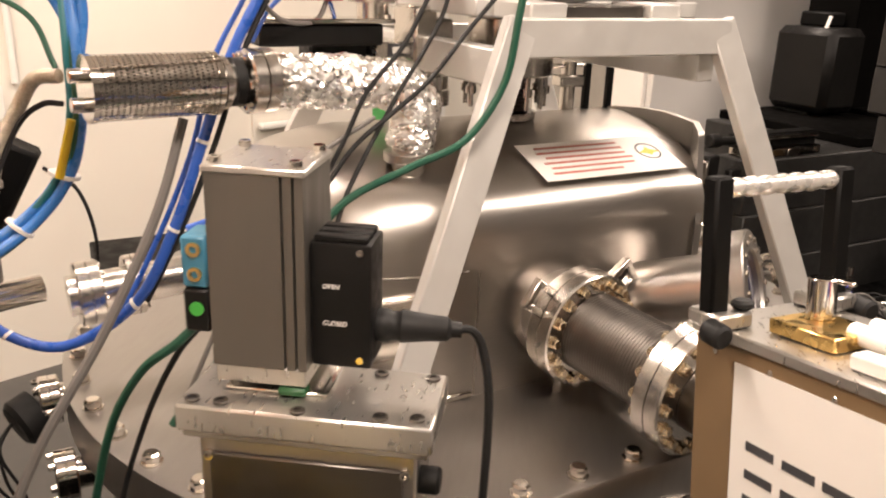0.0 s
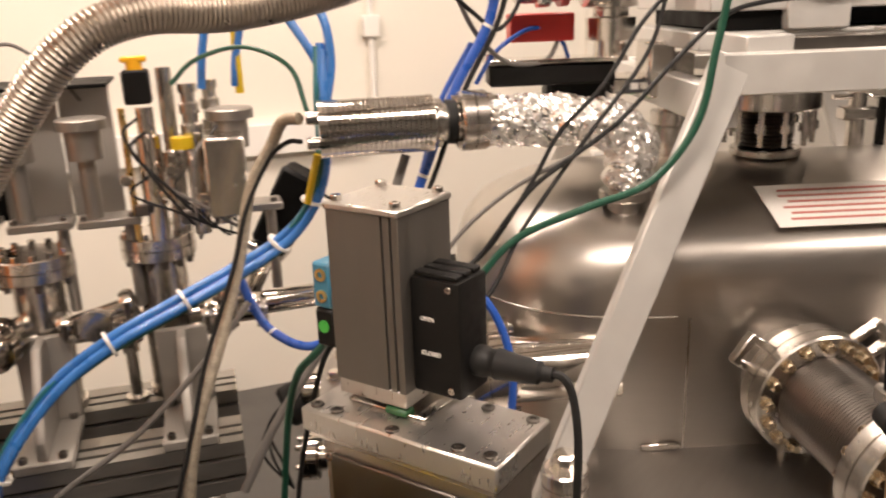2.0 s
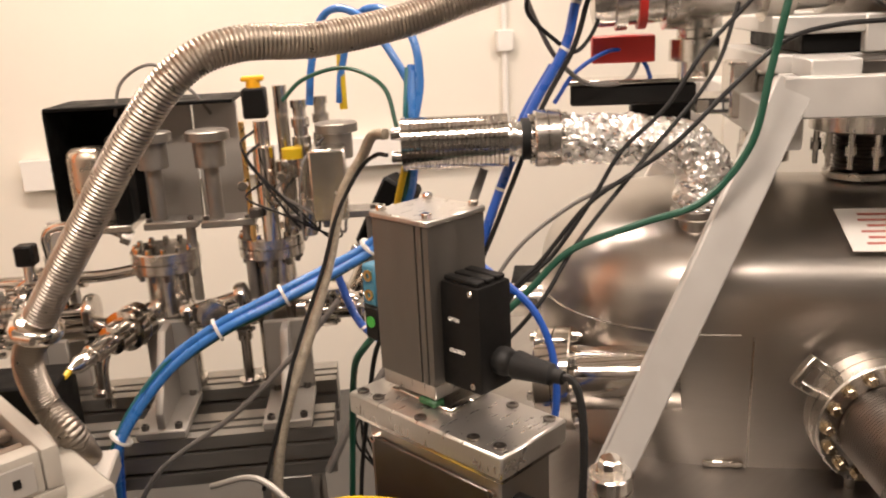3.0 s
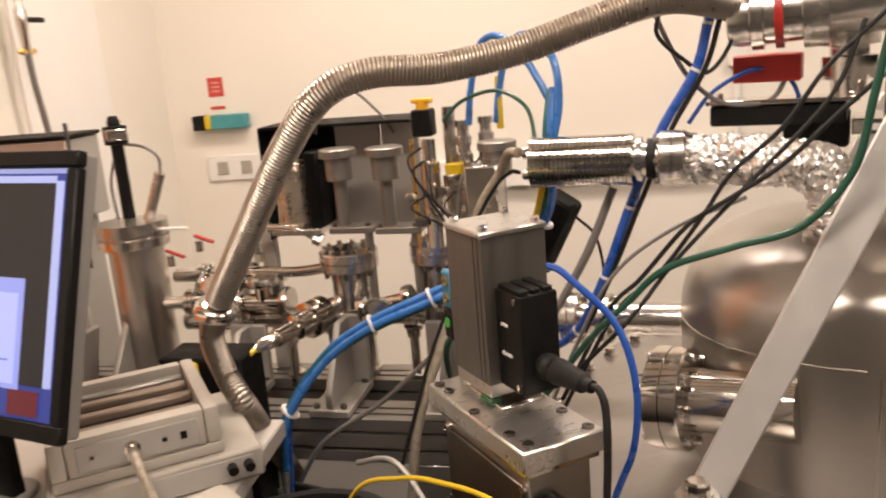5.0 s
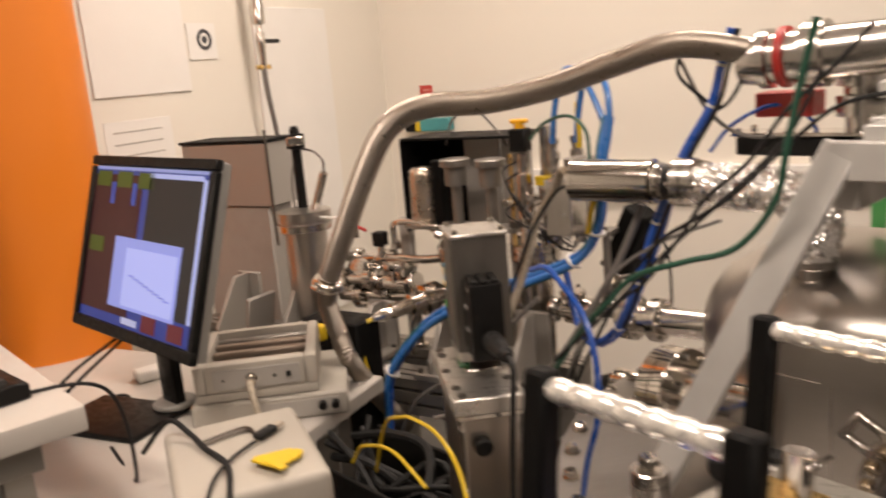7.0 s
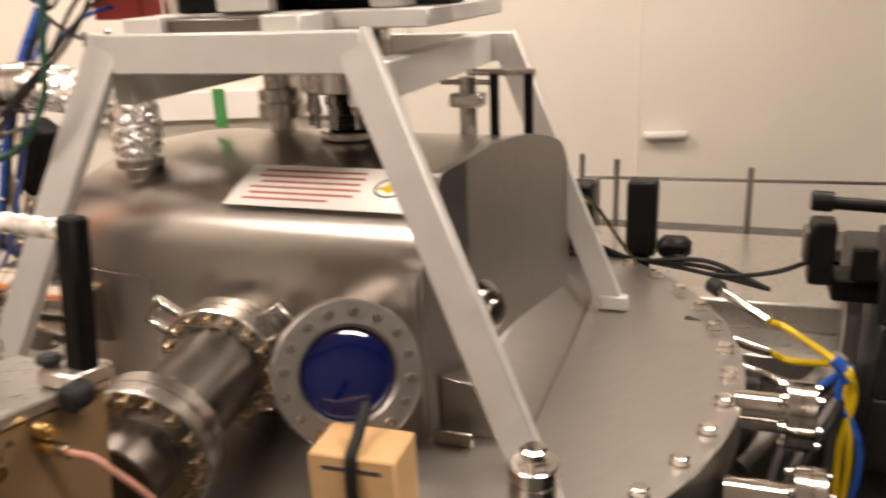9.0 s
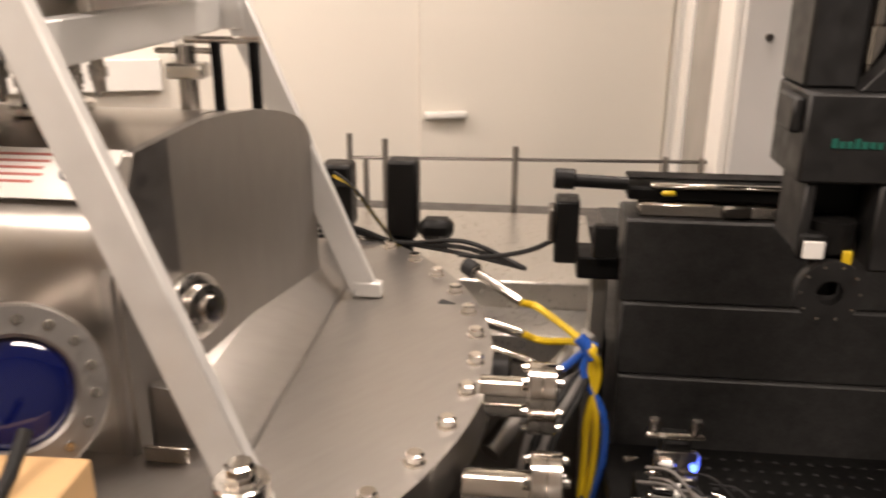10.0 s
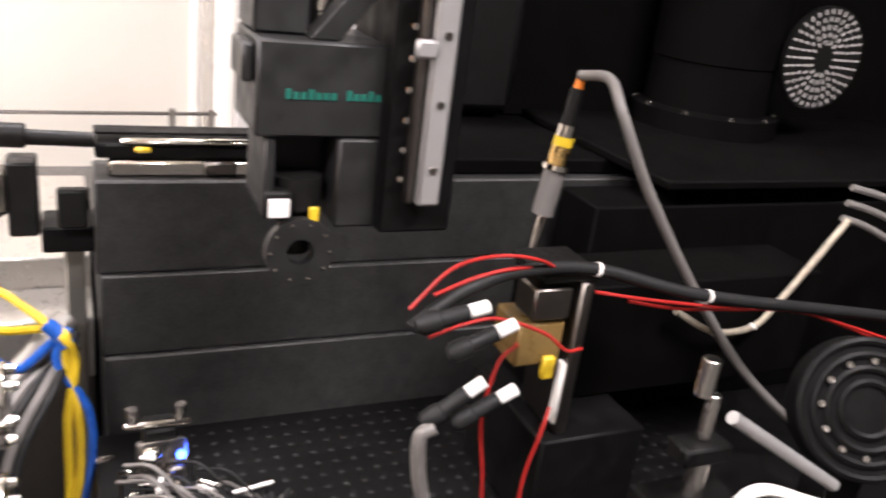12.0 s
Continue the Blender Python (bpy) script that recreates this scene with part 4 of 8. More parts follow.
# ---- the X-ray detector box in front ----
def detector():
    dt = thing("detector_box", "tan metal detector housing with a white label and handles", "detector", cl(0.0, -0.75, -0.1))
    T0 = CM @ Matrix.Translation((0.011, -0.575, 0.212)) @ Matrix.Rotation(radians(-5), 4, "Z")
    T = T0 @ Matrix.Rotation(radians(-7.5), 4, "X") @ Matrix.Translation((0, 0, -0.218))
    def q(x, y, z):
        return T @ Vector((x, y, z))
    bm = bm_new()
    add_box(bm, (0.145, 0.42, 0.30), T @ Matrix.Translation((-0.010, -0.21, 0.068)), 0.003)
    body = part("housing", bm, TAN, dt)
    bm = bm_new()
    add_box(bm, (0.152, 0.43, 0.012), T @ Matrix.Translation((-0.010, -0.213, 0.2245)), 0.002)
    lid = part("lid", bm, ALU_RAW, dt, "bare aluminium lid")
    for k in range(6):
        for sx in (-1, 1):
            shared_part("screw", ("lid_screw",), cap_screw(0.003, 0.0015), STEEL_POLISHED, body, T @ Matrix.Translation((sx * 0.0726 - 0.010, -0.03 - 0.07 * k, 0.206)) @ Matrix.Rotation(radians(90 * sx), 4, "Y"))
    # label with its mark on the side
    mL = T @ Matrix(((0, 0, -1, -0.0828), (-1, 0, 0, -0.057), (0, 1, 0, 0.018), (0, 0, 0, 1)))
    bm = bm_new()
    add_box(bm, (0.30, 0.19, 0.001), mL @ Matrix.Translation((0.15, 0.09, 0.0006)))
    lab = part("label", bm, PAPER, dt, "white printed label")
    # mark and small print as plain dark bars
    for x, w, z in ((0.020, 0.034, 0.096), (0.064, 0.036, 0.096), (0.108, 0.038, 0.096)):
        for dz in (-0.014, 0.014):
            bm = bm_new()
            add_box(bm, (w, 0.009, 0.0006), mL @ Matrix.Translation((x + w / 2, z + dz, 0.0014)))
            part("mark_bar", bm, INK, lab)
    for k in range(7):
        bm = bm_new()
        add_box(bm, (0.010, 0.012, 0.0006), mL @ Matrix.Translation((0.024 + 0.0145 * k, 0.055, 0.0014)))
        part("text_bar", bm, INK, lab)
    # corner clamps, handles
    for y in (-0.028, -0.32):
        for sx in (-1, 1):
            bm = bm_new()
            add_box(bm, (0.042, 0.046, 0.016), T @ Matrix.Translation((sx * 0.068 - 0.010, y, 0.239)), 0.003)
            cl_ = part("clamp", bm, ALU_RAW, dt)
            bm = bm_new()
            add_cyl(bm, q(sx * 0.094 - 0.010, y - 0.012, 0.234), q(sx * 0.094 - 0.010, y - 0.036, 0.23), 0.012, 14, 0.003)
            add_cyl(bm, q(sx * 0.052 - 0.010, y - 0.012, 0.248), q(sx * 0.052 - 0.010, y - 0.012, 0.257), 0.011, 14, 0.003)
            part("thumb_screw", bm, RUBBER, cl_)
            bm = bm_new()
            add_box(bm, (0.022, 0.020, 0.132), T @ Matrix.Translation((sx * 0.0765 - 0.010, y, 0.309)), 0.003)
            part("post", bm, BLACK_PAINT, dt, "black handle post")
        bm = bm_new()
        pr = []
        n = 0.135
        for i in range(29):
            z = n * i / 28
            pr.append((0.0080 + 0.0018 * abs(math.sin(math.pi * i / 4)), z))
        add_lathe(bm, pr, along(q(-0.0775, y, 0.363), q(0.0575, y, 0.363)), 18)
        part("grip", bm, WHITE_GRIP, dt, "ribbed silver-white grip")
    # brass block and fittings on the lid
    bm = bm_new()
    add_box(bm, (0.060, 0.075, 0.014), T @ Matrix.Translation((-0.026, -0.105, 0.2385)), 0.0015)
    br = part("brass_block", bm, BRASS, dt, "brass block")
    bm = bm_new()
    add_cyl(bm, q(-0.016, -0.09, 0.2455), q(-0.016, -0.09, 0.284), 0.013, 20, 0.001)
    add_box(bm, (0.006, 0.04, 0.004), T @ Matrix.Translation((0.002, -0.09, 0.279)), 0.001)
    part("fitting", bm, STEEL_POLISHED, dt)
    bm = bm_new()
    add_box(bm, (0.030, 0.17, 0.016), T @ Matrix.Translation((0.040, -0.235, 0.239)), 0.002)
    add_box(bm, (0.02, 0.17, 0.014), T @ Matrix.Translation((-0.062, -0.255, 0.238)), 0.002)
    part("white_block", bm, WHITE_PLASTIC, dt)
    for x, mat, lab_ in ((0.006, RED_CABLE, "red tube"), (-0.020, BLUE_TUBE, "blue tube")):
        bm = bm_new()
        add_cyl(bm, q(x, -0.13, 0.243), q(x, -0.17, 0.243), 0.010, 14)
        part("ferrule", bm, WHITE_PLASTIC, dt)
        bm = bm_new()
        add_tube(bm, [q(x, -0.165, 0.243), q(x, -0.27, 0.245), q(x + 0.005, -0.36, 0.242), q(x + 0.01, -0.46, 0.235), q(x + 0.02, -0.56, 0.16)], 0.0095, 12)
        part("water_tube", bm, mat, dt, lab_)
    # brass connectors on the other side
    for k in range(6):
        y = -0.075 - 0.05 * k
        z = 0.195
        bm = bm_new()
        add_lathe(bm, [(0.004, 0), (0.004, 0.01), (0.006, 0.01), (0.006, 0.022)], along(q(0.0625, y, z), q(0.13, y, z)), 12)
        part("connector", bm, BRASS, dt)
        bm = bm_new()
        add_lathe(bm, [(0.0045, 0), (0.0045, 0.008), (0.0065, 0.008), (0.0065, 0.020), (0.004, 0.021), (0.004, 0.026)], along(q(0.0625, y - 0.004, z + 0.016), q(0.13, y - 0.004, z + 0.016)), 12)
        part("connector", bm, BRASS, dt)
        if k % 2 == 0:
            bm = bm_new()
            add_lathe(bm, [(0.006, 0), (0.006, 0.014)], along(q(0.0845, y, z), q(0.15, y, z)), 12)
            part("connector_cap", bm, STEEL_POLISHED, dt)
            bm = bm_new()
            add_tube(bm, [q(0.098, y, z), q(0.125, y + 0.01, z - 0.01), q(0.155, y + 0.05, z - 0.08), q(0.15, y + 0.06, z - 0.2)], 0.003, 8)
            part("coax", bm, COAX, dt, "pinkish-brown coaxial cable")
    bm = bm_new()
    add_box(bm, (0.12, 0.30, 0.56), T0 @ Matrix.Translation((-0.01, -0.22, -0.568)), 0.004)
    add_box(bm, (0.20, 0.40, 0.02), T0 @ Matrix.Translation((-0.01, -0.22, FLOOR - CO.z - 0.212 + 0.18)), 0.003)
    part("stand", bm, ALU_RAW, dt)


WHITE_GRIP = surface("wrapped_grip", (0.72, 0.70, 0.66), 0.28, 0.6, 0.08, 80, 0.05, 200)
COAX = surface("coax_jacket", (0.40, 0.20, 0.15), 0.5, 0.0, 0.1, 60)
detector()

# ---- beamline bench behind the valve ----
BU = Vector((0.64, 0.768, 0))
BV = Vector((-0.768, 0.64, 0))
BM = Matrix(((BU.x, BV.x, 0, -0.52), (BU.y, BV.y, 0, 0.715), (0, 0, 1, 1.20), (0, 0, 0, 1)))


def bq(a, b, z):
    """a along the rail, b behind its front edge, z over its top."""
    return BM @ Vector((a, b, z))


def column(name, label, a, b, z0, z1, r, fr, bolts=8, top=True):
    c = thing(name, label, "vacuum tube", bq(a, b, z0))
    bm = bm_new()
    add_cyl(bm, bq(a, b, z0), bq(a, b, z1), r, 28)
    part("tube", bm, STEEL_MACHINED, c)
    bm = bm_new()
    add_flange(bm, bq(a, b, z1 - 0.004), UP, fr, 0.036)
    f = part("flange", bm, STEEL_MACHINED, c)
    bolt_ring(f, bq(a, b, z1 + 0.032), UP, fr * 0.83, bolts, 0.005, 0.008, STEEL_POLISHED)
    bolt_ring(f, bq(a, b, z1 - 0.004), -UP, fr * 0.83, bolts, 0.005, 0.012, STEEL_DARK)
    bm = bm_new()
    add_lathe(bm, [(fr * 0.75, -0.012), (fr * 0.75, 0.0)], Matrix.Translation(bq(a, b, z0 + 0.012)), 28)
    part("foot_flange", bm, STEEL_MACHINED, c)
    return c


def drive_pillar(a, b, z):
    """A turned pillar with a broad head, carried on an arm."""
    t = thing("drive_pillar", "grey steel drive pillar with a broad round head", "feedthrough", bq(a, b, z), "drive pillars")
    bm = bm_new()
    add_lathe(bm, [(0.012, 0), (0.012, 0.082), (0.024, 0.084), (0.025, 0.124), (0.034, 0.126), (0.034, 0.139), (0.031, 0.141)], Matrix.Translation(bq(a, b, z)), 28)
    part("pillar", bm, STEEL_GREY, t)
    bm = bm_new()
    add_box(bm, (0.085, 0.05, 0.012), BM @ Matrix.Translation((a + 0.02, b, z - 0.006)), 0.002)
    arm = part("arm", bm, STEEL_GREY, t)
    for dx in (-0.015, 0.05):
        shared_part("screw", ("arm_screw",), cap_screw(0.005, 0.006), STEEL_DARK, arm, BM @ Matrix.Translation((a + dx, b - 0.015, z)))
    bm = bm_new()
    add_cyl(bm, bq(a + 0.045, b + 0.0, z - 0.14), bq(a + 0.045, b + 0.0, z - 0.012), 0.008, 12)
    part("stem", bm, STEEL_GREY, t)


def pipe_run(name, label, p, q, r, rings, mat=None):
    t = thing(name, label, "vacuum tube", (Vector(p) + Vector(q)) / 2 - Vector((0, 0, r)))
    mat = mat or STEEL_POLISHED
    bm = bm_new()
    add_cyl(bm, p, q, r, 22)
    part("tube", bm, mat, t)
    d = (Vector(q) - Vector(p)).normalized()
    for s, rr, w in rings:
        bm = bm_new()
        add_flange(bm, Vector(p) + d * s, d, rr, w)
        f = part("flange", bm, mat, t)
        bolt_ring(f, Vector(p) + d * (s + w), d, rr * 0.8, 6, 0.0035, 0.005, STEEL_MACHINED)
    return t


STEEL_GREY = surface("grey_machined_steel", (0.27, 0.25, 0.225), 0.40, 0.75, 0.12, 60, 0.05, 300)


def bench():
    bn = thing("beamline_bench", "long grey slotted aluminium profile bench under the beamline", "bench", bq(0, 0.1, FLOOR - 1.2))
    for b in (0.0, 0.17):
        bm = bm_new()
        w, h = 0.08, 0.08
        out = [(0, -h), (w, -h), (w, 0), (0.052, 0), (0.052, -0.01), (0.044, -0.01), (0.044, 0), (0.028, 0), (0.028, -0.01), (0.02, -0.01), (0.02, 0), (0, 0), (0, -0.02), (0.01, -0.02), (0.01, -0.028), (0, -0.028), (0, -0.052), (0.01, -0.052), (0.01, -0.06), (0, -0.06)]
        m = BM @ Matrix(((0, 0, 1, -0.95), (1, 0, 0, b), (0, 1, 0, 0), (0, 0, 0, 1)))
        add_prism(bm, out, 1.15, m)
        part("profile", bm, ALU_DULL, bn)
    for a in (-0.9, -0.3, 0.12):
        bm = bm_new()
        add_box(bm, (0.08, 0.25, 0.08), BM @ Matrix.Translation((a, 0.125, -0.122)), 0.002)
        part("cross_profile", bm, ALU_DULL, bn)
        for b in (0.05, 0.20):
            bm = bm_new()
            add_box(bm, (0.08, 0.08, 1.2 - FLOOR - 0.162), BM @ Matrix.Translation((a, b, -(1.2 - FLOOR + 0.162) / 2)), 0.002)
            part("leg", bm, ALU_DULL, bn)
    # angle brackets standing on the bench
    def bracket(a, b, ln, h, mat=GREY_BRACKET):
        t = thing("angle_bracket", "grey cast angle bracket bolted to the bench", "bracket", bq(a, b, 0.0), "angle brackets")
        bm = bm_new()
        add_box(bm, (0.075, ln, 0.014), BM @ Matrix.Translation((a, b + ln / 2, 0.0075)), 0.002)
        base = part("base", bm, mat, t)
        for db in (0.012, ln - 0.012):
            for da in (-0.025, 0.025):
                shared_part("screw", ("brk_screw",), cap_screw(0.006, 0.008), STEEL_DARK, base, BM @ Matrix.Translation((a + da, b + db, 0.0145)))
        bm = bm_new()
        add_prism(bm, [(0.0, 0.0), (ln - 0.02, 0.0), (ln - 0.02, h), (ln * 0.55, h), (0.0, 0.025)], 0.012, BM @ Matrix(((0, 0, 1, a - 0.006), (1, 0, 0, b + 0.008), (0, 1, 0, 0.0145), (0, 0, 0, 1))), 0.001)
        part("web", bm, mat, t)
        bm = bm_new()
        add_box(bm, (0.075, 0.012, h), BM @ Matrix.Translation((a, b + ln - 0.006, 0.015 + h / 2)), 0.002)
        part("upright", bm, mat, t)
    for a, b, ln, h in ((-0.26, 0.01, 0.13, 0.11), (-0.06, 0.0, 0.14, 0.13), (0.13, 0.0, 0.13, 0.12), (-0.50, 0.02, 0.14, 0.13), (-0.72, 0.03, 0.15, 0.14)):
        bracket(a, b, ln, h)
    # tube columns
    column("tube_column", "tall steel tube with a bolted flange on the bench", 0.112, 0.19, 0.012, 0.235, 0.036, 0.054, 12)
    column("tube_column", "steel tube column with a clamped flange and copper band", -0.06, 0.18, 0.012, 0.225, 0.036, 0.055, 12)
    drive_pillar(0.034, 0.16, 0.305)
    drive_pillar(-0.058, 0.172, 0.305)
    drive_pillar(0.235, 0.165, 0.305)
    # instrument cluster on the first column
    BK, BH = BM @ Matrix.Translation((0.135, -0.02, 0)), BM @ Matrix.Translation((0.115, 0, 0))
    bk, bh = (lambda a, b, z: BK @ Vector((a, b, z))), (lambda a, b, z: BH @ Vector((a, b, z)))
    ic = thing("sample_manipulator", "cluster of steel feedthroughs with a black cube and yellow cap", "manipulator", bk(-0.02, 0.195, 0.268))
    def cyl(name, a, b, prof, mat, lab=""):
        bm = bm_new()
        add_lathe(bm, prof, Matrix.Translation(bk(a, b, 0.267)), 20)
        part(name, bm, mat, ic, lab)
    cyl("rod", -0.045, 0.165, [(0.0045, 0), (0.0045, 0.19)], BRASS, "brass rod")
    cyl("barrel", -0.015, 0.165, [(0.014, 0), (0.014, 0.05), (0.017, 0.052), (0.017, 0.15), (0.012, 0.152), (0.012, 0.19)], STEEL_POLISHED)
    cyl("barrel", 0.015, 0.205, [(0.014, 0), (0.014, 0.09), (0.018, 0.092), (0.018, 0.12), (0.011, 0.122), (0.011, 0.24)], STEEL_MACHINED)
    cyl("feedthrough", 0.045, 0.175, [(0.012, 0), (0.012, 0.10), (0.015, 0.102), (0.015, 0.16), (0.011, 0.162), (0.011, 0.175), (0.014, 0.176), (0.014, 0.19), (0.010, 0.192), (0.010, 0.205), (0.013, 0.206), (0.013, 0.218)], STEEL_MACHINED)
    cyl("feedthrough", 0.075, 0.225, [(0.012, 0), (0.012, 0.10), (0.015, 0.102), (0.015, 0.16), (0.011, 0.162), (0.011, 0.175), (0.014, 0.176), (0.014, 0.19), (0.010, 0.192), (0.010, 0.205), (0.013, 0.206), (0.013, 0.218)], STEEL_MACHINED)
    cyl("collar", 0.03, 0.155, [(0.016, 0.13), (0.016, 0.146)], YELLOW, "yellow collar")
    bm = bm_new()
    add_box(bm, (0.036, 0.036, 0.046), BK @ Matrix.Translation((-0.02, 0.165, 0.485)), 0.003)
    cube = part("encoder", bm, BLACK_PLASTIC, ic, "black cube encoder")
    bm = bm_new()
    add_box(bm, (0.034, 0.02, 0.008), BK @ Matrix.Translation((-0.02, 0.165, 0.522)), 0.002)
    add_cyl(bm, bk(-0.02, 0.165, 0.506), bk(-0.02, 0.165, 0.52), 0.011, 14)
    part("yellow_cap", bm, surface("yellow_plastic", (0.85, 0.42, 0.01), 0.45), ic, "yellow cap")
    bm = bm_new()
    add_box(bm, (0.055, 0.075, 0.11), BK @ Matrix.Translation((0.085, 0.135, 0.36)), 0.003)
    part("terminal_box", bm, STEEL_MACHINED, ic)
    rnd = random.Random(21)
    for k in range(7):
        a0, z0 = rnd.uniform(-0.04, 0.08), rnd.uniform(0.36, 0.45)
        a1, z1 = rnd.uniform(-0.03, 0.10), rnd.uniform(0.272, 0.33)
        sag = rnd.uniform(0.02, 0.05)
        bm = bm_new()
        add_tube(bm, [bk(a0, 0.15, z0), bk(a0 - sag * 0.6, 0.128, z0 - 0.02), bk((a0 + a1) / 2 - sag * 0.4, 0.115, (z0 + z1) / 2 - 0.01), bk(a1 + sag * 0.2, 0.122, z1 - 0.012), bk(a1 + 0.012, 0.15, z1)], rnd.uniform(0.0016, 0.0028), 6)
        part("lead", bm, GREY_CABLE if k % 3 == 1 else RUBBER, ic)
    # small knobs, nuts and plates among the feedthroughs
    for a, b, z, w in ((-0.035, 0.15, 0.315, 0.020), (0.0, 0.145, 0.335, 0.016), (0.052, 0.15, 0.325, 0.018), (0.028, 0.165, 0.295, 0.024)):
        bm = bm_new()
        add_box(bm, (w, 0.014, w * 0.8), BK @ Matrix.Translation((a, b, z)), 0.002)
        part("mounting_block", bm, STEEL_MACHINED if z > 0.32 else STEEL_DARK, ic)
    for a, b, z, r in ((-0.05, 0.16, 0.36, 0.008), (0.068, 0.16, 0.345, 0.009), (0.012, 0.15, 0.372, 0.007)):
        bm = bm_new()
        add_cyl(bm, bk(a, b - 0.02, z), bk(a, b, z), r, 14, 0.001)
        part("thumb_nut", bm, STEEL_POLISHED, ic)

    # open housing with a canister
    hb = thing("instrument_housing", "open black-lipped sheet metal housing with grey side panels", "housing", bh(-0.2, 0.28, 0.26))
    bm = bm_new()
    add_box(bm, (0.004, 0.14, 0.215), BH @ Matrix.Translation((-0.345, 0.29, 0.375)), 0.001)
    part("side_lip", bm, BLACK_PAINT, hb)
    bm = bm_new()
    add_box(bm, (0.30, 0.14, 0.006), BH @ Matrix.Translation((-0.196, 0.29, 0.4835)), 0.001)
    part("top_lip", bm, BLACK_PAINT, hb)
    bm = bm_new()
    add_box(bm, (0.12, 0.004, 0.215), BH @ Matrix.Translation((-0.284, 0.358, 0.375)), 0.001)
    part("back_panel", bm, BLACK_PAINT, hb)
    bm = bm_new()
    add_box(bm, (0.092, 0.008, 0.20), BH @ Matrix.Translation((-0.175, 0.30, 0.378)), 0.002)
    part("side_panel", bm, GREY_PANEL, hb)
    bm = bm_new()
    add_box(bm, (0.075, 0.008, 0.20), BH @ Matrix.Translation((-0.089, 0.30, 0.378)), 0.002)
    part("side_panel", bm, GREY_PANEL, hb)
    bm = bm_new()
    add_box(bm, (0.03, 0.02, 0.30), BH @ Matrix.Translation((-0.358, 0.235, 0.1505)), 0.002)
    part("post", bm, GREY_PAINT, hb)
    cn = thing("canister", "brushed metal canister with rounded top", "canister", bh(-0.27, 0.20, 0.29))
    bm = bm_new()
    add_lathe(bm, [(0.036, 0), (0.036, 0.005), (0.033, 0.008), (0.033, 0.105), (0.031, 0.115), (0.024, 0.122), (0.0, 0.125)], Matrix.Translation(bh(-0.285, 0.215, 0.30)), 30)
    part("body", bm, surface("warm_canister", (0.55, 0.47, 0.38), 0.3, 0.9, 0.05, 40), cn)
    bm = bm_new()
    add_box(bm, (0.028, 0.05, 0.15), BH @ Matrix.Translation((-0.235, 0.215, 0.365)), 0.004)
    part("heat_sink", bm, BLACK_PAINT, cn)
    bm = bm_new()
    add_box(bm, (0.10, 0.09, 0.012), BH @ Matrix.Translation((-0.27, 0.215, 0.293)), 0.002)
    part("shelf", bm, STEEL_MACHINED, cn)
    # beam pipes
    pipe_run("beam_pipe", "polished steel beam pipe joined by clamped flanges", bq(-0.42, 0.19, 0.115), bq(0.34, 0.19, 0.135), 0.019, ((0.05, 0.035, 0.026), (0.13, 0.032, 0.02), (0.30, 0.036, 0.03), (0.46, 0.034, 0.026), (0.60, 0.036, 0.03)))
    pipe_run("beam_pipe", "upper polished steel pipe with clamps", bq(-0.45, 0.22, 0.20), bq(-0.2, 0.2, 0.205), 0.013, ((0.06, 0.024, 0.02), (0.16, 0.026, 0.022)))
    pipe_run("beam_pipe", "thin polished cross pipe", bq(-0.5, 0.14, 0.165), bq(-0.24, 0.165, 0.165), 0.012, ((0.03, 0.026, 0.02), (0.11, 0.026, 0.02), (0.18, 0.023, 0.018)))
    pipe_run("chamber_pipe", "dark steel pipe running to the chamber", Vector((-0.36, 1.02, 1.36)), cl(-0.395, -0.02, 0.145), 0.026, ((0.01, 0.042, 0.03), (0.07, 0.04, 0.02)), STEEL_MACHINED)
    # clamped tees and bent lines between the columns
    def clamped_tee(p, ax, up, r, n, label):
        t = thing("clamped_tee", label, "vacuum fitting", Vector(p) - UP * r, "clamped tees")
        p, ax, up = Vector(p), Vector(ax).normalized(), Vector(up).normalized()
        bm = bm_new()
        add_cyl(bm, p - ax * n, p + ax * n, r, 22)
        part("run", bm, STEEL_POLISHED, t)
        bm = bm_new()
        add_cyl(bm, p, p + up * n * 0.9, r * 0.95, 22)
        part("branch", bm, STEEL_POLISHED, t)
        for q, d in ((p - ax * n, ax), (p + ax * n, ax), (p + up * n * 0.9, up)):
            bm = bm_new()
            add_lathe(bm, [(r * 1.1, -0.010), (r * 1.75, -0.008), (r * 1.9, -0.002), (r * 1.9, 0.002), (r * 1.75, 0.008), (r * 1.1, 0.010)], along(q, q + d), 24)
            c = part("clamp", bm, STEEL_MACHINED, t)
            side = d.cross(UP) if abs(d.dot(UP)) < 0.8 else d.cross(BU)
            e = q + side.normalized() * r * 2.0
            bm = bm_new()
            add_cyl(bm, e - UP * 0.010, e + UP * 0.012, r * 0.28, 10)
            part("wing_nut", bm, STEEL_DARK, c)
        return t
    clamped_tee(bq(-0.235, 0.165, 0.158), BU, UP, 0.017, 0.048, "polished steel tee with clamp rings beside the column")
    clamped_tee(bq(0.02, 0.135, 0.165), BU + UP * 0.25, -BV, 0.013, 0.045, "small polished tee on the slanting beam line")
    clamped_tee(bq(-0.34, 0.20, 0.175), BU, -BV + UP * 0.3, 0.015, 0.04, "polished tee with clamp rings at the beam pipe end")
    clamped_tee(bq(0.21, 0.15, 0.135), BU, UP, 0.014, 0.04, "polished tee with clamp rings behind the valve")
